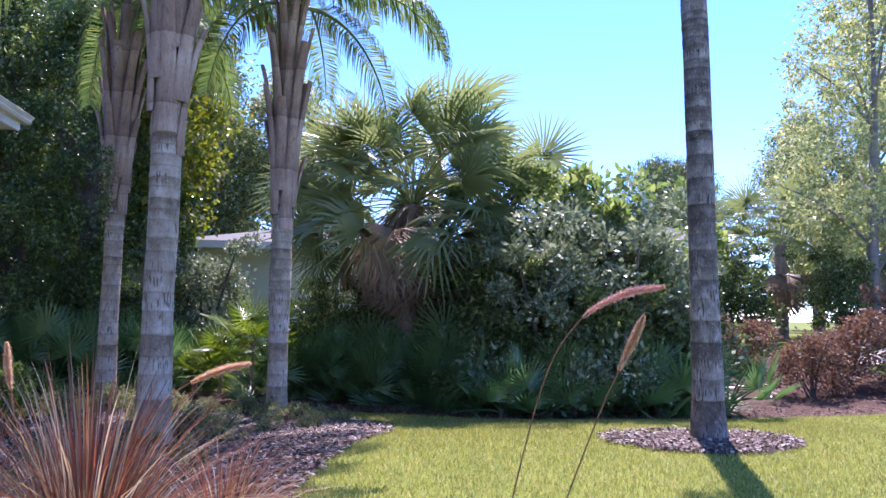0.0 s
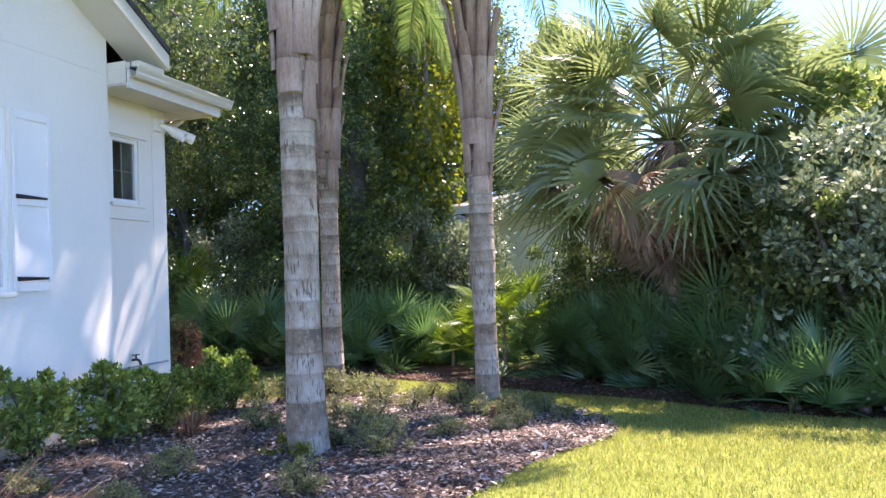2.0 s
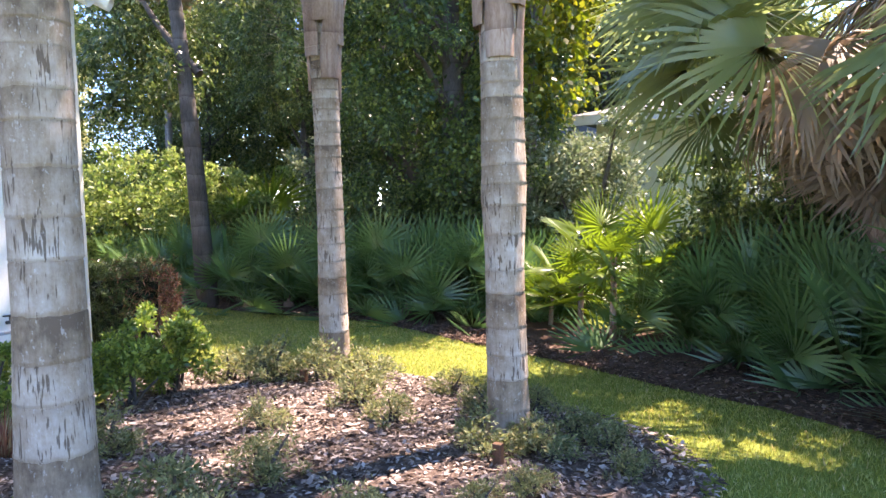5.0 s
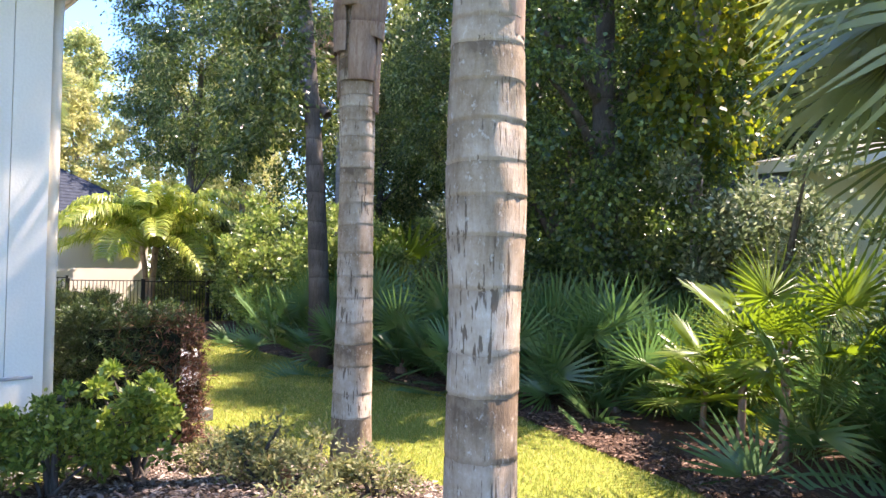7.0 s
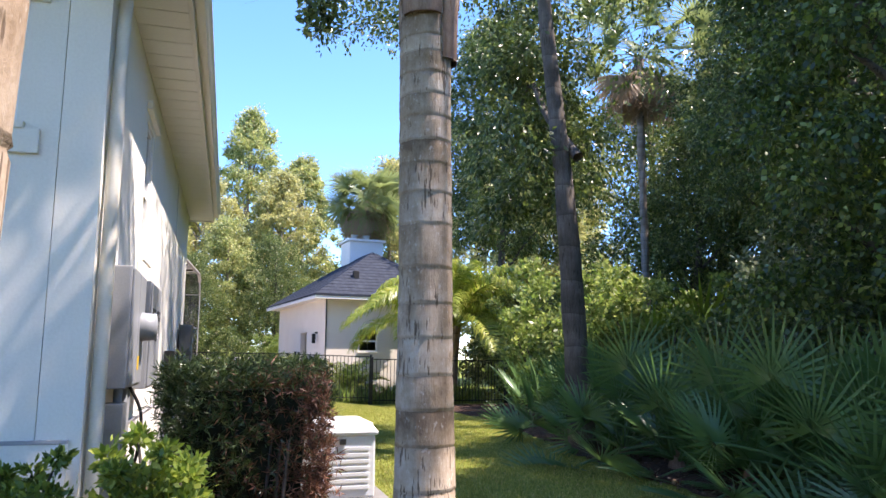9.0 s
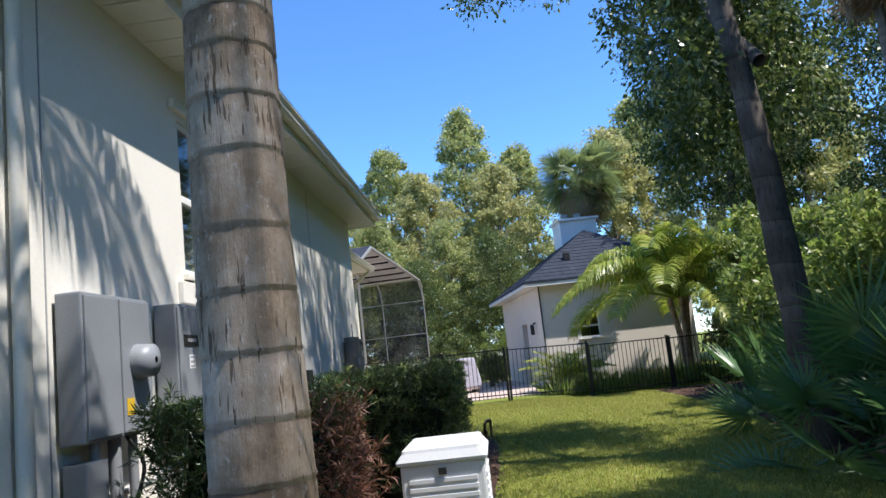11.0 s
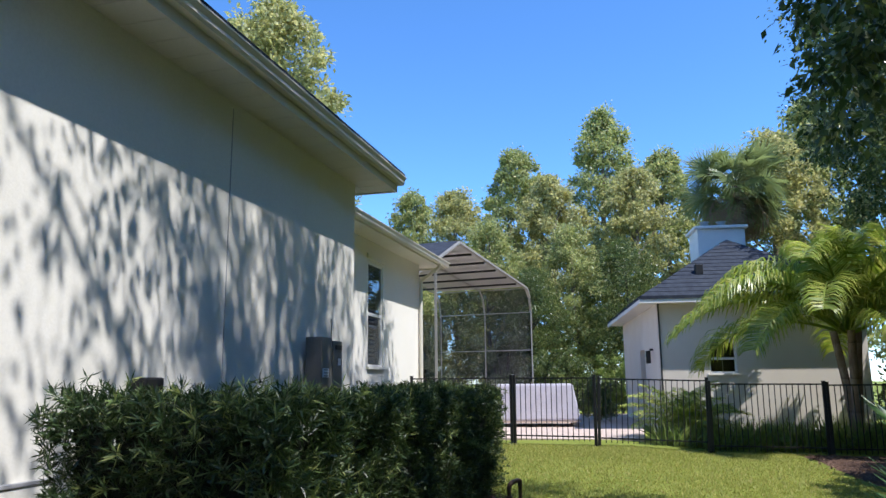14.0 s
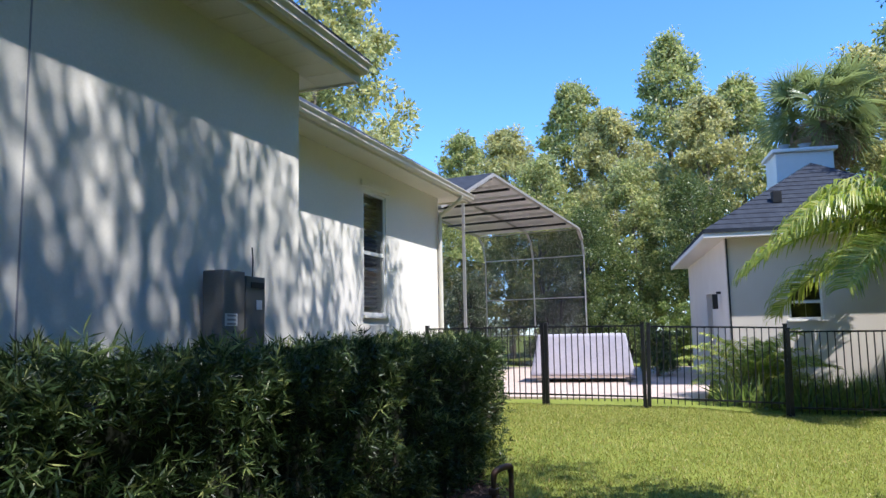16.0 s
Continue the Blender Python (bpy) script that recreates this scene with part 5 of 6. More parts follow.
# ---------- feather palms ----------
def feather(rng, L, n, leaf, arch, w=0.03, droop=0.8, vee=35):
    """A pinnate frond along +x that arches downwards; leaflets hang to both sides."""
    t = np.linspace(0, 1, 24)
    e = np.radians(arch[0] + (arch[1] - arch[0]) * t ** 1.2)
    P = np.cumsum(np.stack([np.cos(e), np.zeros(24), np.sin(e)], -1) * L / 23, axis=0)
    stem = tube_np(P, np.linspace(0.028, 0.006, 24) * (L / 2.5), 5)
    V, F = [], []
    u = np.linspace(0.16, 0.99, n)
    idx = u * 23
    i0 = np.minimum(idx.astype(int), 22)
    C = P[i0] + (P[i0 + 1] - P[i0]) * (idx - i0)[:, None]
    T = unit(P[i0 + 1] - P[i0])
    N = np.stack([-T[:, 2], np.zeros(n), T[:, 0]], -1)
    ll = leaf * np.sin(np.pi * (0.12 + 0.80 * u)) ** 0.6 * rng.uniform(0.85, 1.1, n)
    for side in (1, -1):
        S = np.array([0, side, 0.0])
        d0 = unit(T * 0.65 + S * 0.9 + N * math.sin(math.radians(vee)) * rng.uniform(0.3, 1.2, (n, 1)))
        a = C
        b = C + d0 * (ll * 0.45)[:, None]
        c = b + unit(d0 + np.array([0, 0, -droop]) * rng.uniform(0.6, 1.3, (n, 1))) * (ll * 0.3)[:, None]
        g = c + unit(d0 * 0.6 + np.array([0, 0, -droop * 1.8]) * rng.uniform(0.7, 1.2, (n, 1))) * (ll * 0.28)[:, None]
        q = T * w * 0.5
        rows = [(a, 0.4), (b, 1.0), (c, 0.8), (g, 0.1)]
        vv = np.stack([x + sg * q * f for x, f in rows for sg in (-1, 1)], 1)
        k0 = len(V) * n * 8
        V.append(vv.reshape(-1, 3))
        base = np.arange(n) * 8 + k0
        for r in range(3):
            F.append(np.stack([base + 2 * r, base + 2 * r + 1, base + 2 * r + 3, base + 2 * r + 2], -1))
    return (np.concatenate(V), np.concatenate(F)), stem


def crown_feather(seed, n, L, leaf, w, top, mats, t, droop=0.8, rise=(78, 5), end=(-10, -75), nl=60):
    rng = np.random.default_rng(seed)
    for k in range(n):
        az = 137.5 * k + rng.uniform(-12, 12)
        f = (k + 0.5) / n
        arch = (rise[0] + (rise[1] - rise[0]) * f, end[0] + (end[1] - end[0]) * f)
        (V, F), (V2, F2) = feather(rng, L * rng.uniform(0.85, 1.1), nl, leaf, arch, w, droop)
        M = Matrix.Translation(top) @ pose(0, 0, 0, 0, 0, az)
        V, F = merge([(to_m(V, M), F), (to_m(V2, M), F2)])
        part("frond", mesh_of("frond", V, F, mats[0]), t)


def queen_palm(x, y, z0, h, prof, seed, label, mat, boots=True, lean=(0, 0), az=0):
    """Ringed trunk, split leaf bases above, feather crown."""
    t = thing("queen_palm", (x, y, z0), label, "palm tree", "queen palms in the front garden")
    rng = np.random.default_rng(seed)
    zs, band, k = [-0.3], [-1.0], 0.0
    while k < h:
        step = rng.uniform(0.75, 1.25) * float(np.interp(k, [0, 1.6, h], [0.22, 0.18, 0.075]))
        zs += [k, k + 0.009, k + 0.022, k + step - 0.010]
        n0 = (len(band) - 1) // 4
        band += [n0, n0 + 0.009 / step, n0 + 0.022 / step, n0 + 1 - 0.010 / step]
        k += step
    zs = np.array(zs + [k, k + 0.8, k + 1.8, k + 3.0])
    n0 = (len(band) - 1) // 4
    band = np.array(band + [n0, n0 + 8, n0 + 18, n0 + 30])
    pz, pr = zip(*prof, (h + 0.6, 0.11), (h + 3.0, 0.07))
    r = np.interp(zs, pz, pr)
    ring = np.zeros(len(zs))
    ring[1:-3:4] = -0.0032 * rng.uniform(0.3, 1.3, len(ring[1:-3:4]))
    ring[2:-3:4] = 0.0020
    bend = (np.maximum(zs, 0) / h) ** 1.3
    P = np.stack([lean[0] * bend, lean[1] * bend, zs], -1)
    seg = 28
    th = np.linspace(0, 2 * np.pi, seg, endpoint=False)
    wob = 0.004 * np.sin(3 * th + zs[:, None] * 2) + 0.003 * np.sin(7 * th + zs[:, None] * 5) + rng.normal(0, 0.0015, (len(zs), seg))
    V, F = tube_np(P, (r + ring)[:, None] + wob, seg)
    tme = mesh_of("trunk", V, F, mat, True)
    uv = tme.uv_layers.new(name="rings")
    vi = np.empty(len(tme.loops), dtype=np.int32)
    tme.loops.foreach_get("vertex_index", vi)
    uv.data.foreach_set("uv", np.stack([(vi % seg) / seg, band[vi // seg]], -1).astype(np.float32).ravel())
    part("trunk", tme, t, "grey ringed trunk with dark fibre cracks")
    top = np.array([lean[0], lean[1], h])
    if boots:
        n = 24
        for k in range(n):
            a = math.radians(137.5 * k + az)
            low = h - 0.55 + 0.11 * k
            ra = float(np.interp(h, pz, pr)) + 0.012 + 0.055 * math.sin(math.pi * min(1, (k + 0.5) / 19))
            ln = rng.uniform(1.2, 2.0)
            ts = np.linspace(0, 1, 9)
            out = ra - 0.012 + 0.085 * ts - 0.02 * np.sin(np.pi * ts) + 0.10 * ts ** 3
            wdt = np.interp(ts, [0, 0.15, 0.4, 0.7, 1], [0.66, 0.72, 0.46, 0.28, 0.15])
            rows = []
            for q in range(9):
                row = []
                for b in np.linspace(-1, 1, 5):
                    ang = a + b * wdt[q]
                    rad = out[q] + 0.018 * (1 - b * b)
                    row.append((top[0] + rad * math.cos(ang), top[1] + rad * math.sin(ang), low + ln * ts[q]))
                rows.append(row)
            Vb = np.array(rows).reshape(-1, 3)
            cen = np.array([top[0], top[1], 0])
            inner = Vb.copy()
            inner[:, :2] = cen[:2] + (Vb[:, :2] - cen[:2]) * 0.90
            Fb = []
            for q in range(8):
                for b in range(4):
                    i0 = q * 5 + b
                    Fb.append((i0, i0 + 1, i0 + 6, i0 + 5))
                    Fb.append((45 + i0, 45 + i0 + 5, 45 + i0 + 6, 45 + i0 + 1))
            for q in range(8):
                Fb.append((q * 5, q * 5 + 5, 45 + q * 5 + 5, 45 + q * 5)), Fb.append((q * 5 + 4, 45 + q * 5 + 4, 45 + q * 5 + 9, q * 5 + 9))
            part("leaf_base", mesh_of("leaf_base", np.concatenate([Vb, inner]), np.array(Fb), boot_bark, True), t, "split brown leaf base" if k == 0 else "")
    crown_feather(seed + 7, 17, 3.1, 0.70, 0.030, (lean[0], lean[1], h + 2.9), (queen_leaf, queen_leaf), t, 1.9, (82, 20), (-40, -85), 96)
    return t


queen_palm(3.40, 6.55, gz(3.40, 6.55), 6.6, [(-0.3, 0.235), (0, 0.215), (0.4, 0.172), (2.0, 0.152), (6.6, 0.142)], 61, "tall queen palm with mottled grey trunk in the lawn", dark_queen_bark, lean=(-0.12, 0))
queen_palm(-2.54, 6.57, gz(-2.54, 6.57), 3.5, [(-0.3, 0.23), (0, 0.205), (0.3, 0.176), (1.2, 0.150), (2.6, 0.152), (3.5, 0.156)], 62, "queen palm with ringed trunk in the front bed", queen_bark)
queen_palm(-4.12, 10.45, gz(-4.12, 10.45), 3.35, [(-0.3, 0.20), (0, 0.185), (0.25, 0.155), (1.4, 0.135), (2.4, 0.13), (3.35, 0.14)], 63, "slender queen palm at the far end of the bed", queen_bark, az=60)
queen_palm(-1.52, 9.13, gz(-1.52, 9.13), 2.95, [(-0.3, 0.18), (0, 0.160), (0.4, 0.140), (1.3, 0.131), (1.75, 0.153), (2.1, 0.148), (2.95, 0.124)], 64, "queen palm with a bulging ringed trunk near the lawn", queen_bark, az=20)

# dry flower stalk that hangs below the slender palm's crown
rng = np.random.default_rng(65)
stalk = [o for o in scene.objects if o.name.startswith("queen_palm")][2]
P = curve([(0, -0.12, 3.9), (0, -0.35, 4.05), (0, -0.52, 3.7), (0.0, -0.55, 3.25), (0, -0.55, 2.95)], 40)
i = rng.integers(14, 40, 900)
V, F = leaf_quads(P[i] + rng.normal(0, 0.05, (900, 3)), unit(rng.normal(size=(900, 3)) + np.array([0, 0, -0.8])), 0.05, 0.025, rng)
part("flower_stalk", mesh_of("flower_stalk", V, F, oak_leaf), stalk, "dark hanging dry flower stalk")
n = 90
B = P[rng.integers(8, 34, n)]
d = unit(rng.normal(size=(n, 3)) * np.array([1, 1, 0.4]) + np.array([0, 0, -0.2]))
V, F = leaf_quads(B, d, rng.uniform(0.25, 0.55, n), 0.004, rng)
part("strand", mesh_of("strand", V, F, dead_fan), stalk, "thin dry strands")

fp = thing("feather_palm", (-23.6, 16.6, gz(-23.6, 16.6)), "yellow-green feather palm with arching fronds by the fence", "palm tree")
for k in range(3):
    V, F = tube_np(curve([(0, 0, -0.2), (0.12 * math.cos(2.1 * k), 0.12 * math.sin(2.1 * k), 1.2), (0.28 * math.cos(2.1 * k), 0.28 * math.sin(2.1 * k), 2.4)], 12), np.linspace(0.10, 0.075, 12), 9)
    part("trunk", mesh_of("trunk", V, F, boot_bark, True), fp, "brown fibrous trunk")
crown_feather(71, 22, 3.5, 0.95, 0.046, (0, 0, 2.3), (feather_leaf, feather_leaf), fp, 0.75, (86, 22), (-25, -58), 110)
fp2 = thing("feather_palm", (-23.9, 13.2, gz(-23.9, 13.2)), "low golden feather palm in the bed by the guest house", "palm tree")
crown_feather(72, 26, 1.45, 0.32, 0.03, (0, 0, 0.15), (feather_leaf, feather_leaf), fp2, 0.5, (85, 35), (20, -30), 34)


# ---------- broadleaf trees ----------
def blob_leaves(rng, centers, radii, per, size, aspect=0.55, flat=0.75, hang=0.3):
    P, D = [], []
    for c, r in zip(centers, radii):
        d = unit(rng.normal(size=(per, 3)))
        rad = r * (rng.uniform(0.10, 1.0, (per, 1)) ** 0.5 + np.maximum(0, rng.normal(-0.15, 0.30, (per, 1)))) * (1 + 0.35 * np.sin(3.1 * d[:, :1] + 2.3 * d[:, 1:2] * 3 + c[2]))
        p = c + d * rad * np.array([1, 1, flat])
        P.append(p)
        D.append(unit(d + rng.normal(0, 0.7, (per, 3)) + np.array([0, 0, -hang])))
    P, D = np.concatenate(P), np.concatenate(D)
    s = size * rng.uniform(0.6, 1.35, len(P))
    return leaf_quads(P, D, s, s * aspect, rng)


def tree_parts(seed, h, r, low, n, per, size, leaf_mat, bark_mat, trunk_r=0.22, lean=(0, 0), limbs=7, blob=(0.16, 0.30), aspect=0.55, hang=0.3, open_=1.0, fork=0.2):
    """Trunk, limbs and a crown of many leaves in clumps with gaps between them."""
    rng = np.random.default_rng(seed)
    P = curve([(0, 0, -0.4), (lean[0] * 0.3 + rng.normal(0, 0.1), lean[1] * 0.3, h * 0.3), (lean[0] * 0.7, lean[1] * 0.7 + rng.normal(0, 0.15), h * 0.62), (lean[0], lean[1], h * 0.93)], 26)
    ch = [tube_np(P, np.linspace(trunk_r * 1.15, trunk_r * 0.22, 26)[:, None] * (1 + 0.06 * rng.normal(size=(26, 12))), 12)]
    C, R = [], []
    for k in range(n):
        f = (k + 0.5) / n
        z = low + (h - low) * f ** 0.9
        env = r * (math.sin(math.pi * min(1, 0.18 + 0.80 * f)) ** 0.7)
        a = rng.uniform(0, 2 * math.pi)
        q = env * math.sqrt(rng.uniform(0.04, 1)) * open_
        j = min(25, int(26 * min(z / (h * 0.93), 0.999)))
        C.append((P[j][0] + q * math.cos(a), P[j][1] + q * math.sin(a), z + rng.normal(0, 0.2)))
        R.append(r * rng.uniform(*blob))
    C, R = np.array(C), np.array(R)
    for k in range(0, n, max(1, n // limbs)):
        c = C[k]
        j = max(3, min(24, int(26 * max(fork, (c[2] - 0.25 * h * 0.5) / h))))
        q = P[j]
        pts = curve([q, (q + c) / 2 + np.array([0, 0, 0.25]), c], 9)
        ch.append(tube_np(pts, np.linspace(trunk_r * 0.34, trunk_r * 0.06, 9), 12))
    V, F = merge(ch)
    tr = mesh_of("trunk", V, F, bark_mat, True)
    V, F = blob_leaves(rng, C, R, per, size, aspect, 0.8, hang)
    return tr, mesh_of("crown", V, F, leaf_mat)


def plant_tree(name, parts, x, y, s, az, label, cat="tree", group="", z=None, sz=1.0):
    t = thing(name, Matrix.Translation((x, y, gz(x, y) if z is None else z)) @ pose(0, 0, 0, 0, 0, az) @ Matrix.Diagonal((s, s, s * sz, 1)), label, cat, group)
    part("trunk", parts[0], t)
    tagged(part("crown", parts[1], t), kind="stuff")
    return t


# tree with the dark leaning trunk beside the lawn
gum = tree_parts(81, 13.0, 4.6, 7.2, 95, 240, 0.11, oak_leaf, tree_bark, 0.185, (0.2, 0.55), 16, (0.09, 0.19), 0.5, 0.9, fork=0.72)
gum_tree = plant_tree("oak_tree", gum, -10.9, 14.75, 1, 170, "tall oak with dark leaning trunk and hanging leaves")
# low leafy bough that hangs out over the lawn
rng = np.random.default_rng(182)
bc = np.array([-2.0, 0.15, 6.0]) + rng.normal(size=(70, 3)) * np.array([0.85, 0.55, 1.25])
bc[:, 2] = np.maximum(bc[:, 2], 3.9 + rng.uniform(0, 0.5, 70))
V, F = blob_leaves(rng, bc, rng.uniform(0.3, 0.62, 70), 260, 0.11, 0.5, 0.8, 0.8)
limb = tube_np(curve([(0.05, 0, 4.6), (-0.9, -0.1, 5.6), (-2.0, 0.1, 6.6), (-2.8, 0.15, 6.2)], 14), np.linspace(0.09, 0.02, 14), 9)
turn = pose(0, 0, 0, 0, 0, -170)
tagged(part("bough", mesh_of("bough", to_m(V, turn), F, oak_leaf), gum_tree, "dense dark hanging bough"), kind="stuff")
# added leaf clumps above the view, set where they dapple the north wall
bc = np.stack([rng.uniform(-2.6, 1.2, 46), -0.65 + rng.normal(0, 0.5, 46), rng.uniform(10.0, 12.0, 46)], -1)
V, F = blob_leaves(rng, bc, rng.uniform(0.3, 0.7, 46), 120, 0.12, 0.55, 0.8, 0.6)
tagged(part("top_bough", mesh_of("top_bough", to_m(V, turn), F, oak_leaf), gum_tree, "leafy upper bough added out of view to shade the house wall"), kind="stuff")
# unseen bough over the lawn, added to cast streaky shade on the wing wall
bc = np.stack([rng.uniform(-8.2, -3.2, 70), rng.uniform(-3.4, -1.1, 70), rng.uniform(9.6, 12.4, 70)], -1)
V, F = blob_leaves(rng, bc, rng.uniform(0.3, 0.7, 70), 110, 0.12, 0.55, 0.8, 0.6)
tagged(part("far_bough", mesh_of("far_bough", to_m(V, turn), F, oak_leaf), gum_tree, "open leafy bough over the lawn, added out of view to shade the wing wall"), kind="stuff")
# limb made up to carry that unseen bough
reach = tube_np(curve([(0.0, 0.2, 8.2), (-2.4, -0.6, 10.2), (-5.0, -1.6, 11.0), (-7.8, -2.2, 11.2)], 16), np.linspace(0.10, 0.02, 16), 9)
part("limb", mesh_of("limb", to_m(reach[0], turn), reach[1], tree_bark, True), gum_tree)
part("limb", mesh_of("limb", to_m(limb[0], turn), limb[1], tree_bark, True), gum_tree)
side = tree_parts(181, 13.5, 2.9, 5.0, 230, 330, 0.115, oak_leaf, tree_bark, 0.16, (-0.4, -0.5), 14, (0.13, 0.26), 0.5, 0.8)
plant_tree("oak_tree", side, -16.5, 24.5, 1.0, 0, "dark leafy oak overhanging the lawn edge")
plant_tree("oak_tree", side, -30.6, 20.9, 1.2, 130, "dense dark oak behind the guest house")
# vine-clad tree behind the palmettos: columns of leaves down to the shrubs
vt = tree_parts(82, 9.5, 2.5, 1.0, 230, 300, 0.078, vine_leaf, tree_bark, 0.30, (0.2, 0.1), 12, (0.09, 0.21), 0.75, 0.9)
plant_tree("vine_tree", vt, -6.9, 17.4, 1, 0, "tree wrapped in dark green climbing vines", sz=1.0)
plant_tree("vine_tree", vt, -9.2, 19.6, 1.15, 110, "tall tree hung with dark green vines")
lim = tree_parts(83, 9.5, 1.2, 3.5, 44, 150, 0.14, lime_leaf, pale_bark, 0.10, (0.1, 0), 6, (0.28, 0.5), 0.7, 0.7)
plant_tree("vine_tree", lim, -4.75, 17.2, 1.05, 0, "slim tree with backlit yellow-green vine leaves")
plant_tree("vine_tree", lim, -5.6, 18.8, 1.1, 90, "slim tree hung with yellow-green leaves")
oak = tree_parts(84, 12.5, 3.6, 2.2, 150, 300, 0.145, oak_leaf, tree_bark, 0.24, (0.4, 0.2), 12, (0.18, 0.32), 0.5, 0.4)
wood = tree_parts(85, 12.0, 2.9, 2.0, 130, 260, 0.165, wood_leaf, pale_bark, 0.18, (-0.3, 0.2), 12, (0.10, 0.26), 0.55, 0.3)
tall = tree_parts(86, 16.0, 3.0, 2.5, 230, 150, 0.21, wood_leaf, pale_bark, 0.2, (0.4, 0.1), 14, (0.07, 0.20), 0.5, 0.3)
tallb = tree_parts(87, 15.0, 3.4, 1.5, 230, 150, 0.21, olive_leaf, pale_bark, 0.2, (-0.3, 0.3), 14, (0.06, 0.19), 0.5, 0.3)
pine = tree_parts(88, 17.0, 2.6, 3.0, 220, 150, 0.21, wood_leaf, pale_bark, 0.2, (0.1, 0.1), 14, (0.08, 0.24), 0.45, 0.2)
MID = [(oak, -13.6, 31.0, 1.15, 20), (oak, -16.8, 31.5, 1.2, 140), (oak, -9.4, 26.5, 1.05, 260), (oak, -6.4, 26.0, 0.9, 70), (oak, -12.0, 31.0, 1.3, 10), (oak, -19.6, 28.0, 1.15, 80), (oak, -8.0, 30.0, 1.2, 190),
       (wood, -21.5, 31.0, 1.25, 200), (wood, -25.0, 29.0, 1.1, 33), (wood, -17.0, 32.0, 1.2, 120), (oak, -27.5, 27.0, 1.1, 160), (wood, -2.6, 28.0, 0.9, 75), (oak, -13.0, 35.0, 1.35, 300), (oak, -23.0, 25.5, 0.8, 45)]
for k, (p, x, y, s, a) in enumerate(MID):
    plant_tree("woodland_tree", p, x, y, s, a, "dark broadleaf tree at the wood's edge" if p is oak else "lighter green broadleaf tree in the wood", "tree", "woodland trees")
FAR = [(tallb, -47, -6.5, 0.85, 0), (tall, -50, -1.5, 0.82, 40), (tallb, -46, 2.5, 0.80, 80), (tall, -51, 5.0, 0.98, 120), (tallb, -48, 8.0, 0.86, 170), (pine, -54, 10.5, 1.10, 0), (tallb, -47, 12.5, 0.84, 220), (tall, -52, 14.5, 0.95, 260),
       (tallb, -46, 19.0, 0.92, 300), (tall, -50, 22.0, 1.05, 20), (tallb, -45, 25.5, 1.0, 60), (tall, -40, 28.0, 1.0, 90), (tallb, -36, 26.5, 0.95, 130), (wood, -40, 5.5, 0.72, 10), (wood, -41, 9.5, 0.70, 60), (wood, -40, 1.0, 0.68, 100), (oak, -39, 7.6, 0.5, 140), (oak, -40.5, 12.0, 0.6, 200),
       (tallb, -53.7, -14.5, 2.0, 0), (tallb, -56, -19, 1.75, 70),
       (tallb, 9.0, 44, 0.62, 0), (tall, 14.0, 46, 0.58, 90), (oak, 18.0, 40, 0.80, 0), (oak, 22.0, 43, 0.85, 80), (tall, 4.0, 48, 0.62, 150), (oak, 26.0, 36, 0.95, 130), (tallb, -1.5, 46, 0.66, 60), (oak, -14, 40, 0.95, 15), (tall, -6.5, 42, 0.75, 200), (tallb, 30, 33, 1.0, 10), (wood, 20, 28, 0.6, 0), (wood, 24, 30, 0.65, 50), (oak, 16.5, 33, 0.55, 90), (oak, 28, 28, 0.7, 0), (wood, 12.5, 36, 0.55, 120)]
for k, (p, x, y, s, a) in enumerate(FAR):
    plant_tree("distant_tree", p, x, y, s, a, "distant broadleaf tree with an uneven crown", "tree", "distant trees")
right = tree_parts(89, 11.0, 3.2, 2.6, 170, 110, 0.13, wood_leaf, pale_bark, 0.16, (0.3, 0), 12, (0.06, 0.19), 0.5, 0.3)
plant_tree("garden_tree", right, 15.2, 18.5, 1.05, 0, "open grey-green tree on the rise")
plant_tree("garden_tree", right, 19.0, 22.5, 1.1, 140, "open grey-green tree behind the path")


# ---------- shrubs ----------
def shrub_mesh(seed, w, h, n, per, size, mat, aspect=0.5, flat=0.9, name="leaves"):
    rng = np.random.default_rng(seed)
    C, R = [], []
    for k in range(n):
        a, q = rng.uniform(0, 2 * math.pi), math.sqrt(rng.uniform(0, 1))
        z = rng.uniform(0.18, 1.0) * h
        e = w * (1.05 - 0.55 * (z / h) ** 2)
        C.append((e * q * math.cos(a), e * q * math.sin(a), z * 0.92))
        R.append(w * rng.uniform(0.13, 0.36))
        if k % 6 == 0:
            C[-1] = (C[-1][0] * 1.2, C[-1][1] * 1.2, h * rng.uniform(0.85, 1.18))
            R[-1] *= 0.7
    V, F = blob_leaves(rng, np.array(C), np.array(R), per, size, aspect, flat, -0.2)
    V[:, 2] = np.maximum(V[:, 2], 0.01)
    ch = []
    for k in range(7):
        c = C[k % len(C)]
        ch.append(tube_np(curve([(0.05 * math.cos(k), 0.05 * math.sin(k), -0.05), (c[0] * 0.4, c[1] * 0.4, c[2] * 0.5), c], 7), np.linspace(0.02, 0.006, 7) * max(1, h), 6))
    V2, F2 = merge(ch)
    return mesh_of(name, V, F, mat), mesh_of("branchwork", V2, F2, tree_bark, True)


def shrub(name, parts, x, y, s, az, label, cat="shrub", group="", sz=1.0):
    t = thing(name, Matrix.Translation((x, y, gz(x, y) + 0.02)) @ pose(0, 0, 0, 0, 0, az) @ Matrix.Diagonal((s, s, s * sz, 1)), label, cat, group)
    tagged(part("leaves", parts[0], t), kind="stuff")
    tagged(part("branchwork", parts[1], t), kind="stuff")


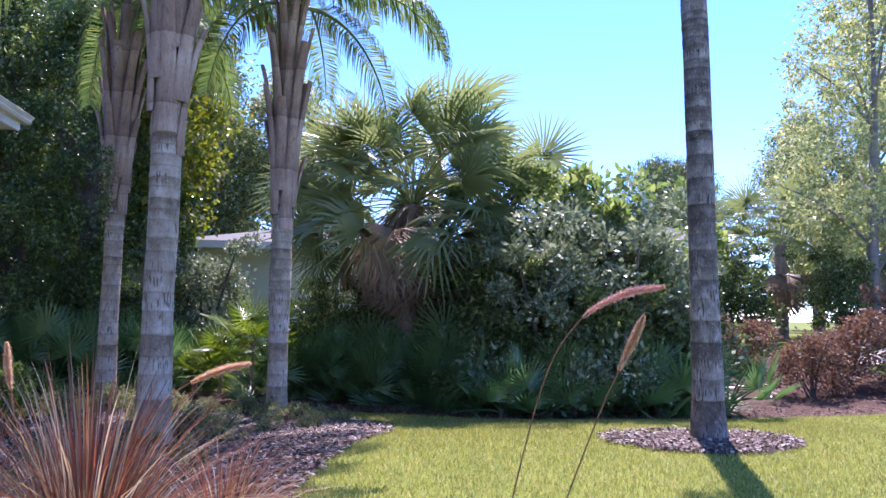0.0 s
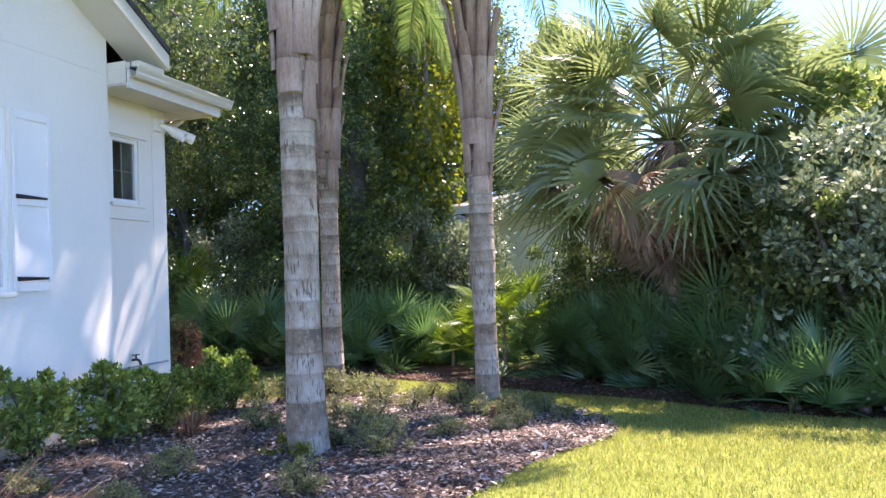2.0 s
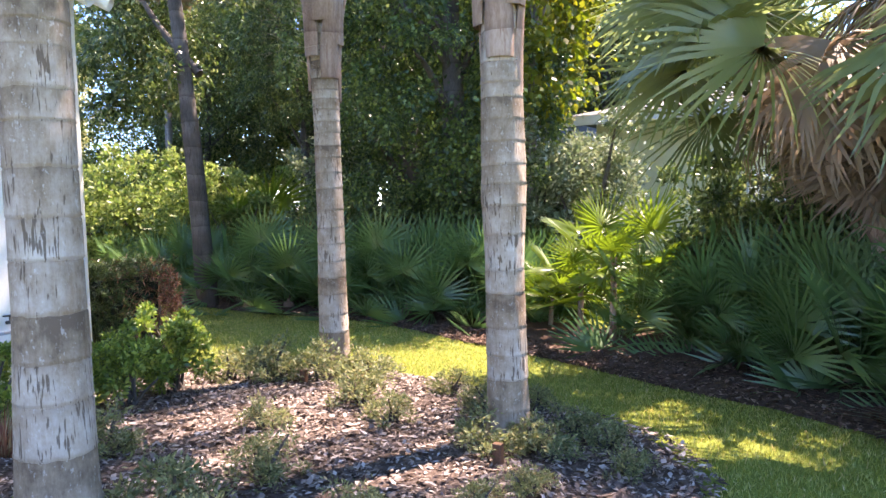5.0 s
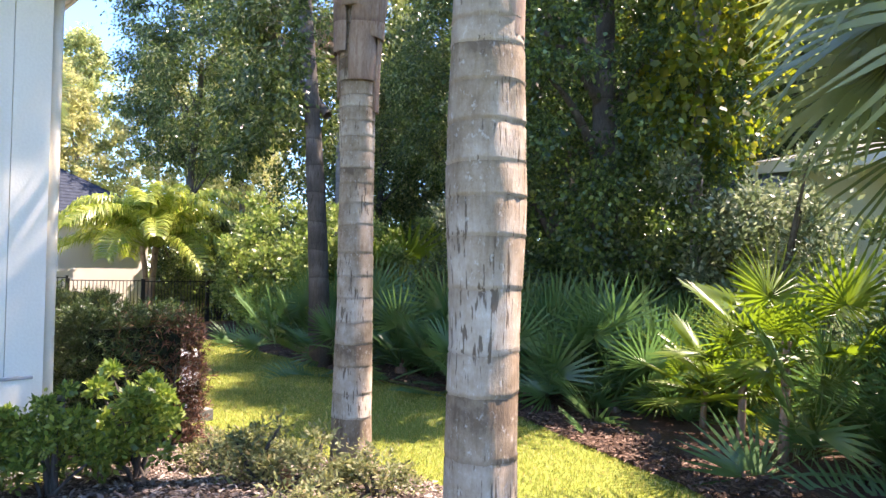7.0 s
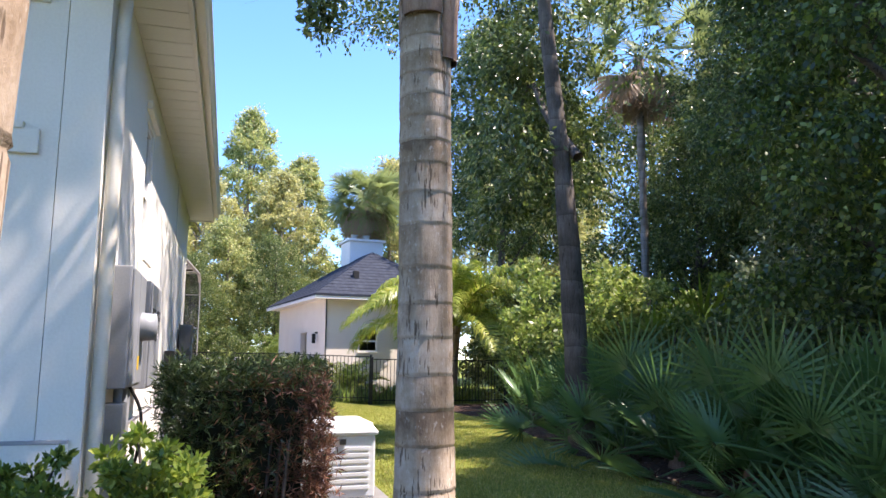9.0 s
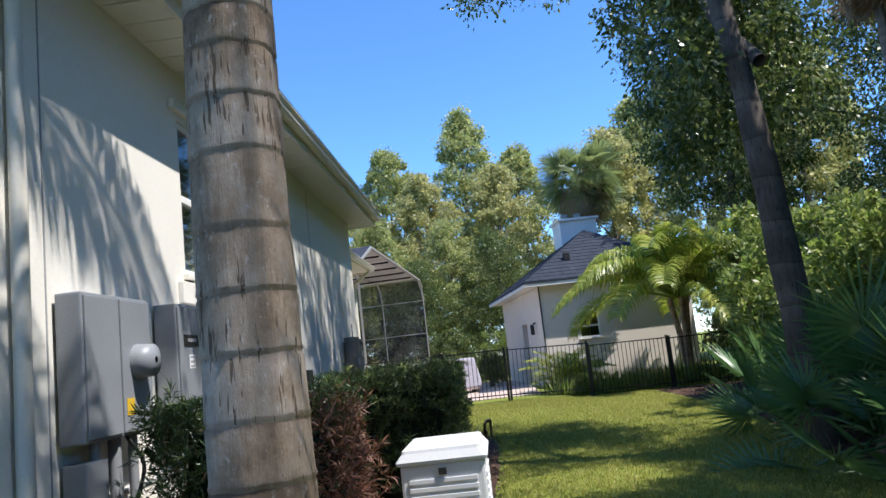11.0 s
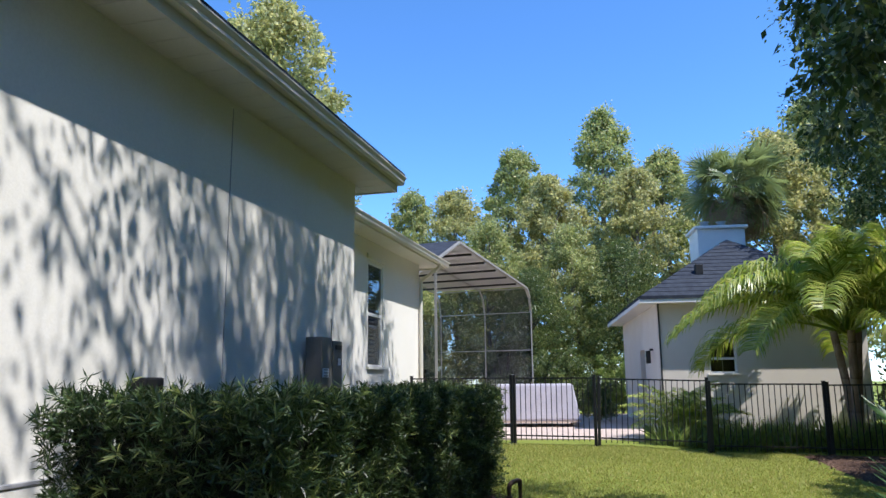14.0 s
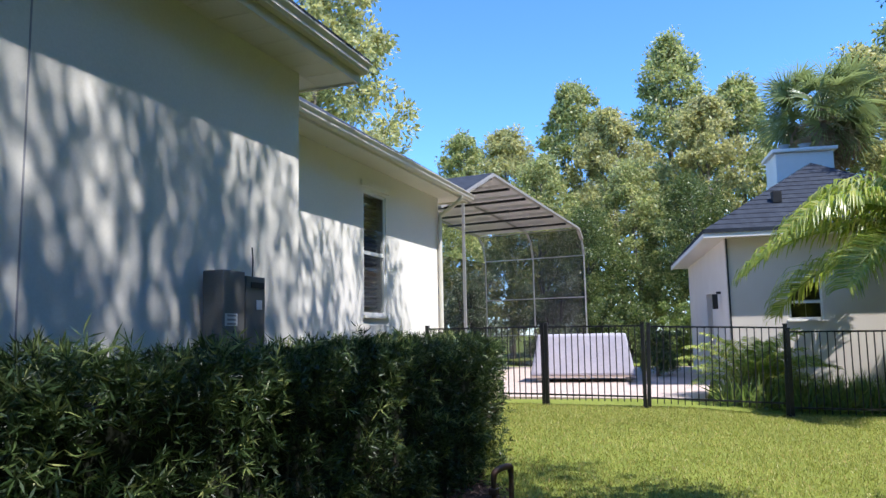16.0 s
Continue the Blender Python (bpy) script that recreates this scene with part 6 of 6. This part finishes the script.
boxw = shrub_mesh(91, 0.34, 0.62, 26, 130, 0.05, box_leaf, 0.55)
for k, (x, y, s) in enumerate([(-4.92, 4.2, 1.0), (-4.9, 5.05, 1.05), (-4.86, 5.95, 1.1), (-4.68, 6.6, 1.12), (-4.72, 7.35, 0.95), (-4.95, 7.95, 0.85), (-4.78, 8.55, 0.95), (-4.95, 9.2, 1.12), (-5.25, 8.35, 0.8)]):
    shrub("boxwood_shrub", boxw, x, y, s, 67 * k, "low glossy green clipped shrub by the house wall", "shrub", "low shrubs along the wall")
weed = shrub_mesh(92, 0.26, 0.26, 22, 75, 0.035, weed_leaf, 0.35)
WEEDS = [(-4.35, 9.75, 1.5), (-3.85, 9.95, 1.45), (-3.5, 10.2, 1.2), (-4.6, 10.0, 1.2), (-2.9, 9.3, 1.2), (-2.4, 9.0, 0.9), (-2.3, 6.95, 1.25), (-1.9, 6.7, 1.1), (-2.35, 7.65, 1.0), (-1.55, 8.75, 1.0), (-1.15, 8.9, 0.9), (-1.2, 9.55, 0.9), (-0.95, 8.2, 0.7), (-2.0, 9.75, 1.1), (-1.75, 10.1, 0.9), (-2.6, 10.2, 0.9), (-3.2, 5.6, 0.8), (-2.0, 5.4, 0.9), (-3.6, 7.5, 1.1), (-3.1, 8.4, 0.8), (-1.5, 7.4, 0.8), (-0.6, 8.9, 0.7), (-0.9, 9.4, 0.8), (-4.9, 9.75, 1.2), (-2.9, 4.6, 0.9), (-1.1, 7.9, 0.6), (-1.35, 9.0, 0.8), (-3.9, 4.9, 0.8)]
for k, (x, y, s) in enumerate(WEEDS):
    shrub("ground_cover", weed, x, y, s, 41 * k, "low greyish green spreading weed in the mulch", "ground cover", "weeds in the front bed", 0.85)
vib = shrub_mesh(93, 1.25, 3.0, 70, 210, 0.10, silver_leaf, 0.5)
vib2 = shrub_mesh(94, 1.2, 2.6, 60, 200, 0.11, bush_leaf, 0.55)
vib3 = shrub_mesh(95, 1.2, 2.4, 60, 210, 0.10, oak_leaf, 0.5)
for k, (p, x, y, s, lab) in enumerate([(vib, 2.9, 10.9, 1.0, "grey-green leafy shrub thicket"), (vib, 4.2, 10.8, 1.08, "grey-green shrub with pale new leaves"), (vib3, 3.5, 10.4, 0.85, "dark leafy shrub at the lawn edge"), (vib2, 4.6, 12.0, 1.4, "tall yellow-green shrub in the sun"), (vib2, 3.4, 12.6, 1.4, "tall sunlit yellow-green shrub"), (vib3, 2.2, 11.6, 0.95, "dark leafy shrub under taller shrubs"), (vib3, 5.2, 11.0, 0.9, "dark leafy shrub under taller shrubs"),
                                       (vib2, -14.0, 16.9, 0.95, "sunlit yellow-green bush by the wood"), (vib2, -15.8, 17.3, 1.1, "sunlit pale green bush by the wood"), (vib2, -17.6, 17.0, 1.0, "sunlit pale green bush by the wood"), (vib2, -12.6, 17.2, 0.9, "sunlit yellow-green bush below the oak"), (vib3, -19.5, 18.2, 1.1, "dark green bush by the fence"), (vib3, -22.5, 19.5, 1.2, "dark green bush behind the fence"),
                                       (vib, -3.9, 17.3, 1.0, "pale leafy shrub beside the gap"), (vib3, -4.8, 17.4, 0.9, "dark shrub below the vines"), (vib3, -7.2, 17.3, 0.9, "dark undergrowth shrub below the trees"), (vib3, -1.0, 14.8, 0.85, "dark shrub under the fan palm"), (vib3, 0.2, 14.6, 0.9, "dark shrub under the fan palm"), (vib3, 1.6, 13.0, 0.85, "dark shrub under the fan palm"),
                                       (vib3, -30.5, 10.9, 0.5, "dark shrub beyond the patio"), (vib3, -36, 9.5, 0.9, "dark shrub beyond the pool"), (vib, -38.2, 6.5, 0.95, "pale shrub beyond the pool"), (vib2, -36.5, 11.5, 0.7, "yellow-green shrub beyond the patio"), (vib, -37.5, 3.0, 1.1, "pale shrub beyond the pool"), (vib3, -37, 8.2, 0.8, "dark shrub beyond the pool"),
                                       (vib3, -24.5, 20.5, 1.3, "dark tall shrub behind the fence"), (vib3, -26.8, 20.0, 1.35, "dark tall shrub beside the guest house"), (vib3, -21.0, 20.8, 1.3, "dark tall shrub at the lawn's end"), (vib2, -22.8, 18.6, 0.9, "yellow-green shrub behind the fence"), (vib3, -29.5, 20.5, 1.4, "dark tall shrub behind the guest house"), (vib3, 14.5, 19.0, 1.0, "dark leafy shrub on the rise"), (vib, 9.5, 19.5, 1.0, "pale leafy shrub on the rise"), (vib3, 12.0, 21.0, 1.2, "dark leafy shrub behind the path"), (vib, 17.5, 18.0, 1.2, "pale leafy shrub on the rise"), (vib2, 7.0, 20.5, 1.1, "yellow-green shrub on the rise"),
                                       (vib, -11.5, 19.8, 1.1, "pale leafy shrub in the wood"), (vib3, -9.6, 16.8, 0.8, "dark shrub behind the oak")]):
    shrub("leafy_shrub", p, x, y, s, 53 * k, lab, "shrub", "leafy shrubs")
rust = shrub_mesh(96, 0.8, 1.2, 40, 120, 0.08, autumn_leaf, 0.45)
for k, (x, y, s) in enumerate([(9.2, 13.0, 1.0), (10.6, 13.6, 1.2), (11.8, 12.5, 1.2), (12.8, 14.0, 1.5), (8.6, 16.8, 0.9), (10.2, 17.2, 1.0), (14.2, 14.5, 1.3)]):
    shrub("dry_shrub", rust, x, y, s, 77 * k, "rusty brown dry shrub on the rise", "shrub", "dry shrubs")
fern = thing("fern_clump", (0, 0, 0), "band of yellow-green strap-leaved plants along the fence", "ground cover", kind="stuff")
rng = np.random.default_rng(97)
n = 2600
px, py = rng.uniform(-24.6, -22.5, n), rng.uniform(12.6, 17.5, n)
P = np.stack([px, py, ground_z(px, py)], -1)
V, F = leaf_quads(P, unit(rng.normal(0, 0.5, (n, 3)) + np.array([0, 0, 1.0])), rng.uniform(0.3, 0.75, n), 0.035, rng)
part("blades", mesh_of("blades", V, F, bush_leaf), fern)


# ---------- clipped hedges ----------
def hedge(name, x0, x1, y0, y1, z0, z1, label, mats, seed, dens=150):
    """A near-black solid core for the shade among the twigs, with rosettes of narrow leaves over the faces."""
    rng = np.random.default_rng(seed)
    t = thing(name, ((x0 + x1) / 2, (y0 + y1) / 2, z0), label, "hedge", "clipped hedges")
    hx, hy, h = (x1 - x0) / 2, (y1 - y0) / 2, z1 - z0
    # solid lumpy box; its near-black colour paints the shade behind the leaves
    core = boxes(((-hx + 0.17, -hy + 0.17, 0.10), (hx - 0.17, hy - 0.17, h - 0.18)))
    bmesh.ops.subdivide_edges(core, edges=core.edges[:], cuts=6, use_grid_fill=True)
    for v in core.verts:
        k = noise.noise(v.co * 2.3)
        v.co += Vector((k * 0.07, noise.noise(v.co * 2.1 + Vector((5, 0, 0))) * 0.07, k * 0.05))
    part("core", core, t, "near-black solid core for the shade inside the hedge", mat=hedge_shade_core)
    areas = [(2 * hx * 2 * hy, 2), (2 * hx * h, 1), (2 * hx * h, -1), (2 * hy * h, 3), (2 * hy * h, -3)]
    Pn, Nn = [], []
    for ar, f in areas:
        m = int(ar * dens)
        a, b = rng.uniform(-1, 1, m), rng.uniform(-1, 1, m)
        if f == 2:
            P, N = np.stack([a * hx, b * hy, np.full(m, h)], -1), np.array([0, 0, 1.0])
        elif abs(f) == 1:
            P, N = np.stack([a * hx, np.full(m, f * hy), (b * 0.5 + 0.5) * h], -1), np.array([0, f, 0.0])
        else:
            P, N = np.stack([np.full(m, np.sign(f) * hx), a * hy, (b * 0.5 + 0.5) * h], -1), np.array([np.sign(f), 0, 0.0])
        lump = np.array([noise.noise(Vector(p) * 2.2 + Vector((seed, 0, 0))) for p in P])
        P = P + N * (lump * 0.16 - 0.07 + rng.normal(0, 0.045, m))[:, None]
        Pn.append(P), Nn.append(np.broadcast_to(N, (m, 3)))
    P, N = np.concatenate(Pn), np.concatenate(Nn)
    keep = P[:, 2] > 0.02
    P, N = P[keep], N[keep]
    K = 12
    depth = rng.uniform(size=len(P)) ** 2 * 0.13
    P = P - N * depth[:, None]
    A = unit(N + np.array([0, 0, 0.55]) + rng.normal(0, 0.35, P.shape))
    Pr = np.repeat(P, K, 0) + np.repeat(A, K, 0) * rng.uniform(-0.03, 0.025, (len(P) * K, 1))
    Dr = unit(np.repeat(A, K, 0) * 0.55 + unit(rng.normal(size=Pr.shape)) * 0.85)
    young = rng.uniform(size=len(P)) < 0.05 + 0.05 * (N[:, 2] > 0.5)
    young = np.repeat(young, K)
    Pr = Pr + np.repeat(A, K, 0) * (0.05 * young)[:, None]
    L = rng.uniform(0.05, 0.085, len(Pr)) * (1 + 0.25 * young)
    V, F = leaf_quads(Pr, Dr, L, 0.010, rng)
    if len(mats) == 1:
        Vy = V.reshape(-1, 4, 3)[young].reshape(-1, 3)
        tagged(part("young_leaves", mesh_of("young_leaves", Vy, np.arange(len(Vy)).reshape(-1, 4), hedge_tip), t, "pale green new shoots"), kind="stuff")
        V = V.reshape(-1, 4, 3)[~young].reshape(-1, 3)
        F = np.arange(len(V)).reshape(-1, 4)
    if len(mats) == 1:
        part("leaves", mesh_of("leaves", V, F, mats[0]), t)
    else:
        dead = (Pr[:, 1] > hy * 0.22 + 0.25 * rng.normal(size=len(Pr))) & (Pr[:, 2] < h * 0.93 + 0.1 * rng.normal(size=len(Pr)))
        for nm, sel, m_ in (("leaves", ~dead, mats[0]), ("dead_leaves", dead, mats[1])):
            Vs = V.reshape(-1, 4, 3)[sel].reshape(-1, 3)
            part(nm, mesh_of(nm, Vs, np.arange(len(Vs)).reshape(-1, 4), m_), t, "dry reddish brown leaves" if nm == "dead_leaves" else "")
    for k in range(8):
        xx, yy = rng.uniform(-hx * 0.8, hx * 0.8), rng.uniform(-hy * 0.7, hy * 0.7)
        V, F = tube_np([(xx, yy, -0.08), (xx + 0.02, yy, h * 0.3), (xx + 0.05, yy + 0.03, h * 0.6)], [0.018, 0.015, 0.008], 6)
        part("stem", mesh_of("stem", V, F, tree_bark, True), t)


hedge("hedge", -6.78, -6.2, 9.08, 10.28, -0.22, 1.10, "clipped hedge, green behind and dead reddish brown in front", (hedge_leaf, dead_leaf), 101, 420)
hedge("hedge", -10.35, -9.45, 9.30, 10.72, -0.25, 1.14, "dense clipped dark green hedge by the generator", (hedge_leaf,), 102, 430)
hedge("hedge", -16.6, -10.92, 9.76, 10.46, -0.25, 1.08, "long clipped dark green hedge with narrow leaves", (hedge_leaf,), 103, 430)
hedge("hedge", -20.75, -16.65, 8.0, 9.05, -0.15, 1.12, "clipped dark green hedge reaching the fence", (hedge_leaf,), 104, 260)


# ---------- small things in the bed and at the wall ----------
stake = thing("irrigation_stake", (-3.95, 9.78, gz(-3.95, 9.78)), "short dark brown irrigation stake in the mulch", "stake")
part("stake", boxes(((-0.03, -0.025, -0.1), (0.03, 0.025, 0.17)), bevel=0.006), stake, mat=copper_pipe)
stake2 = copy_thing(stake, Matrix.Translation((-1.35, 8.62, gz(-1.35, 8.62))))
hose = thing("cable_conduit", (0, 0, 0), "grey bent cable conduit beside the panel", "conduit")
pipe("pipe", [(-6.5, 8.82, 0.30), (-6.55, 9.0, 0.33), (-6.75, 9.25, 0.30), (-7.1, 9.35, 0.22), (-7.4, 9.3, 0.05)], 0.025, box_grey, hose)
pipe("pipe", [(-6.2, 8.82, 0.12), (-6.25, 9.0, 0.10), (-6.3, 9.2, -0.02), (-6.4, 9.4, -0.18)], 0.02, box_grey, hose)
moss_tuft = shrub_mesh(98, 0.2, 0.12, 16, 70, 0.03, lime_leaf, 0.3)
shrub("moss_patch", moss_tuft, -2.62, 6.36, 1.1, 0, "yellow-green moss at the palm's foot", "moss")
shrub("moss_patch", moss_tuft, -4.05, 10.28, 0.8, 70, "patch of moss at the slender palm's foot", "moss")

# ---------- fountain grass ----------
def fountain_grass(x, y, seed, n, h, plumes, label):
    rng = np.random.default_rng(seed)
    t = thing("fountain_grass", (x, y, gz(x, y) + 0.02), label, "ornamental grass", "fountain grasses")
    a = rng.uniform(0, 2 * np.pi, n)
    lean = rng.uniform(0.1, 1.05, n)
    L = h * rng.uniform(0.6, 1.1, n)
    D = np.stack([np.cos(a) * lean, np.sin(a) * lean, np.ones(n)], -1)
    D = unit(D)
    B = np.stack([0.10 * np.cos(a) * rng.uniform(0, 1, n), 0.10 * np.sin(a) * rng.uniform(0, 1, n), np.zeros(n)], -1)
    S = np.stack([-np.sin(a), np.cos(a), 0 * a], -1) * 0.004
    out = np.stack([np.cos(a), np.sin(a), 0 * a], -1)
    rows = []
    for q, w in ((0, 1), (0.35, 1), (0.65, 0.9), (0.85, 0.6), (1.0, 0.1)):
        c = B + D * (L * q)[:, None] + (out * 0.35 - np.array([0, 0, 0.45])) * (L * lean * q ** 2.6)[:, None]
        rows += [c - S * w, c + S * w]
    V = np.stack(rows, 1)
    b = np.arange(n) * 10
    F = np.concatenate([np.stack([b + 2 * r, b + 2 * r + 1, b + 2 * r + 3, b + 2 * r + 2], -1) for r in range(4)])
    part("blades", mesh_of("blades", V.reshape(-1, 3), F, red_blade), t, "red and straw-coloured blades")
    for pts, r, mat in plumes:
        C = curve([np.array(p) - np.array([x, y, gz(x, y) + 0.02]) for p in pts], 30)
        V, F = tube_np(C[:20], np.linspace(0.003, 0.002, 20), 5)
        part("stalk", mesh_of("stalk", V, F, red_blade), t)
        m = 4200
        u = rng.uniform(18.2, 28.9, m)
        i = u.astype(int)
        c = C[i] + (C[i + 1] - C[i]) * (u - i)[:, None]
        tg = unit(C[i + 1] - C[i])
        d = unit(unit(rng.normal(size=(m, 3))) * 0.9 + tg * 0.9)
        env = np.sin(np.pi * np.clip((u - 17.6) / 11.8, 0.02, 1)) ** 0.45
        V, F = leaf_quads(c, d, r * 1.25 * env, 0.0011, rng)
        part("plume", mesh_of("plume", V, F, mat), t, "soft feathery seed plume")


g0 = gz(-0.3, 0.95)
fountain_grass(-0.38, 0.95, 111, 26, 0.5, [([(-0.38, 0.95, g0), (-0.32, 0.90, 0.6), (-0.20, 0.81, 1.2), (-0.10, 0.772, 1.41), (0.02, 0.730, 1.495), (0.127, 0.693, 1.517)], 0.0145, plume_hair), ([(-0.38, 0.95, g0), (-0.25, 0.90, 0.5), (-0.04, 0.82, 1.10), (0.017, 0.778, 1.262), (0.05, 0.74, 1.36), (0.073, 0.710, 1.435)], 0.015, tan_hair)], "fountain grass with a pink plume and thin stalks")
fountain_grass(-1.85, 2.35, 112, 700, 1.15, [([(-1.85, 2.3, 0.15), (-1.7, 2.1, 0.7), (-1.45, 1.85, 1.05), (-1.35, 1.82, 1.14), (-1.22, 1.80, 1.2), (-1.1, 1.78, 1.23)], 0.02, tan_hair), ([(-1.9, 2.3, 0.15), (-1.98, 2.1, 0.7), (-2.0, 1.9, 1.0), (-2.02, 1.9, 1.1), (-2.04, 1.9, 1.2), (-2.05, 1.9, 1.3)], 0.018, tan_hair)], "clump of red fountain grass with straw blades")
fountain_grass(-2.45, 2.2, 113, 420, 1.05, [([(-2.45, 2.2, 0.15), (-2.43, 1.8, 0.8), (-2.42, 1.5, 1.15), (-2.40, 1.5, 1.25), (-2.34, 1.5, 1.36), (-2.25, 1.5, 1.42)], 0.018, plume_hair)], "red fountain grass with arching dry blades")
fountain_grass(-1.35, 2.95, 114, 300, 0.7, [], "reddish fountain grass in the mulch")
fountain_grass(-4.2, 7.2, 115, 120, 0.4, [], "thin grass tuft in the mulch")


# ---------- chips, litter and blades ----------
def bed_points(A, B, n, rng, u0=0.0, u1=1.0):
    i = rng.uniform(u0 * (len(A) - 1), u1 * (len(A) - 1) - 0.01, n)
    k = i.astype(int)
    f = (i - k)[:, None]
    a, b = A[k] * (1 - f) + A[k + 1] * f, B[k] * (1 - f) + B[k + 1] * f
    u = rng.uniform(0.0, 1.0, (n, 1))
    return a * (1 - u) + b * u


def scatter_chips(name, XY, rng, size, mat, label, lift=0.045):
    n = len(XY)
    P = np.stack([XY[:, 0], XY[:, 1], ground_z(XY[:, 0], XY[:, 1]) + lift + rng.uniform(-0.01, 0.015, n)], -1)
    D = unit(rng.normal(size=(n, 3)) * np.array([1, 1, 0.25]))
    L = size * rng.uniform(0.5, 1.6, n)
    V, F = leaf_quads(P, D, L, L * rng.uniform(0.25, 0.6, n), rng, up=(0, 0, 1.6))
    tagged(new(name, mesh_of(name, V, F, mat)), label, "mulch", kind="stuff")


rng = np.random.default_rng(121)
scatter_chips("mulch_chips", bed_points(fbA, fbB, 70000, rng, 0.28, 1.0), rng, 0.048, chip_mat, "loose greyish bark chips and dry leaves on the bed")
th_, rr_ = rng.uniform(0, 2 * np.pi, 5000), np.sqrt(rng.uniform(0, 1, 5000)) * 1.12
scatter_chips("mulch_chips", np.stack([3.25 + rr_ * np.cos(th_), 6.5 + 0.8 * rr_ * np.sin(th_)], -1), rng, 0.05, chip_mat, "pale bark chips round the palm")
A2, B2 = rbA, rbA + (rbB - rbA) * 0.3
scatter_chips("leaf_litter", bed_points(A2, B2, 26000, rng), rng, 0.055, litter_mat, "brown fallen leaves below the shrubs")
scatter_chips("leaf_litter", bed_points(hbA, hbB, 16000, rng), rng, 0.045, litter_mat, "brown bark litter below the hedges")


def in_poly(XY, poly):
    x, y = XY[:, 0], XY[:, 1]
    c = np.zeros(len(XY), bool)
    j = len(poly) - 1
    for i in range(len(poly)):
        xi, yi, xj, yj = *poly[i], *poly[j]
        c ^= ((yi > y) != (yj > y)) & (x < (xj - xi) * (y - yi) / (yj - yi + 1e-12) + xi)
        j = i
    return c


def lawn(name, lo, hi, n, h, seed):
    rng = np.random.default_rng(seed)
    XY = np.stack([rng.uniform(lo[0], hi[0], n), rng.uniform(lo[1], hi[1], n)], -1)
    bad = in_poly(XY, np.vstack([fbA, fbB[::-1]])) | in_poly(XY, np.vstack([rbA, rbB[::-1]])) | in_poly(XY, np.vstack([hbA, hbB[::-1]]))
    bad |= ((XY[:, 0] - 3.25) ** 2 + ((XY[:, 1] - 6.5) / 0.8) ** 2) < 1.1 ** 2
    bad |= (XY[:, 0] < -5.2) & (XY[:, 1] < 8.9)
    bad |= (XY[:, 0] < -23.2) & (XY[:, 1] < 12.3)
    XY = XY[~bad]
    n = len(XY)
    P = np.stack([XY[:, 0], XY[:, 1], ground_z(XY[:, 0], XY[:, 1]) - 0.004], -1)
    D = unit(rng.normal(0, 0.45, (n, 3)) + np.array([0, 0, 1.0]))
    V, F = leaf_quads(P, D, h * rng.uniform(0.5, 1.3, n), 0.007, rng)
    tagged(new(name, mesh_of(name, V, F, grass_blade)), "short mown green lawn grass", "grass", kind="stuff")


lawn("lawn_grass", (-3.0, 3.0), (6.5, 11.5), 150000, 0.05, 131)
lawn("lawn_grass", (-22.0, 10.0), (-2.5, 15.2), 190000, 0.045, 132)
lawn("lawn_grass", (-4.6, 15.2), (-1.0, 19.5), 11000, 0.07, 133)
lawn("lawn_grass", (-22.0, 8.9), (-15.5, 10.0), 14000, 0.045, 136)
lawn("lawn_grass", (-2.5, 11.5), (2.0, 15.2), 40000, 0.05, 135)
lawn("lawn_grass", (6.5, 8.0), (13, 14.0), 30000, 0.06, 134)
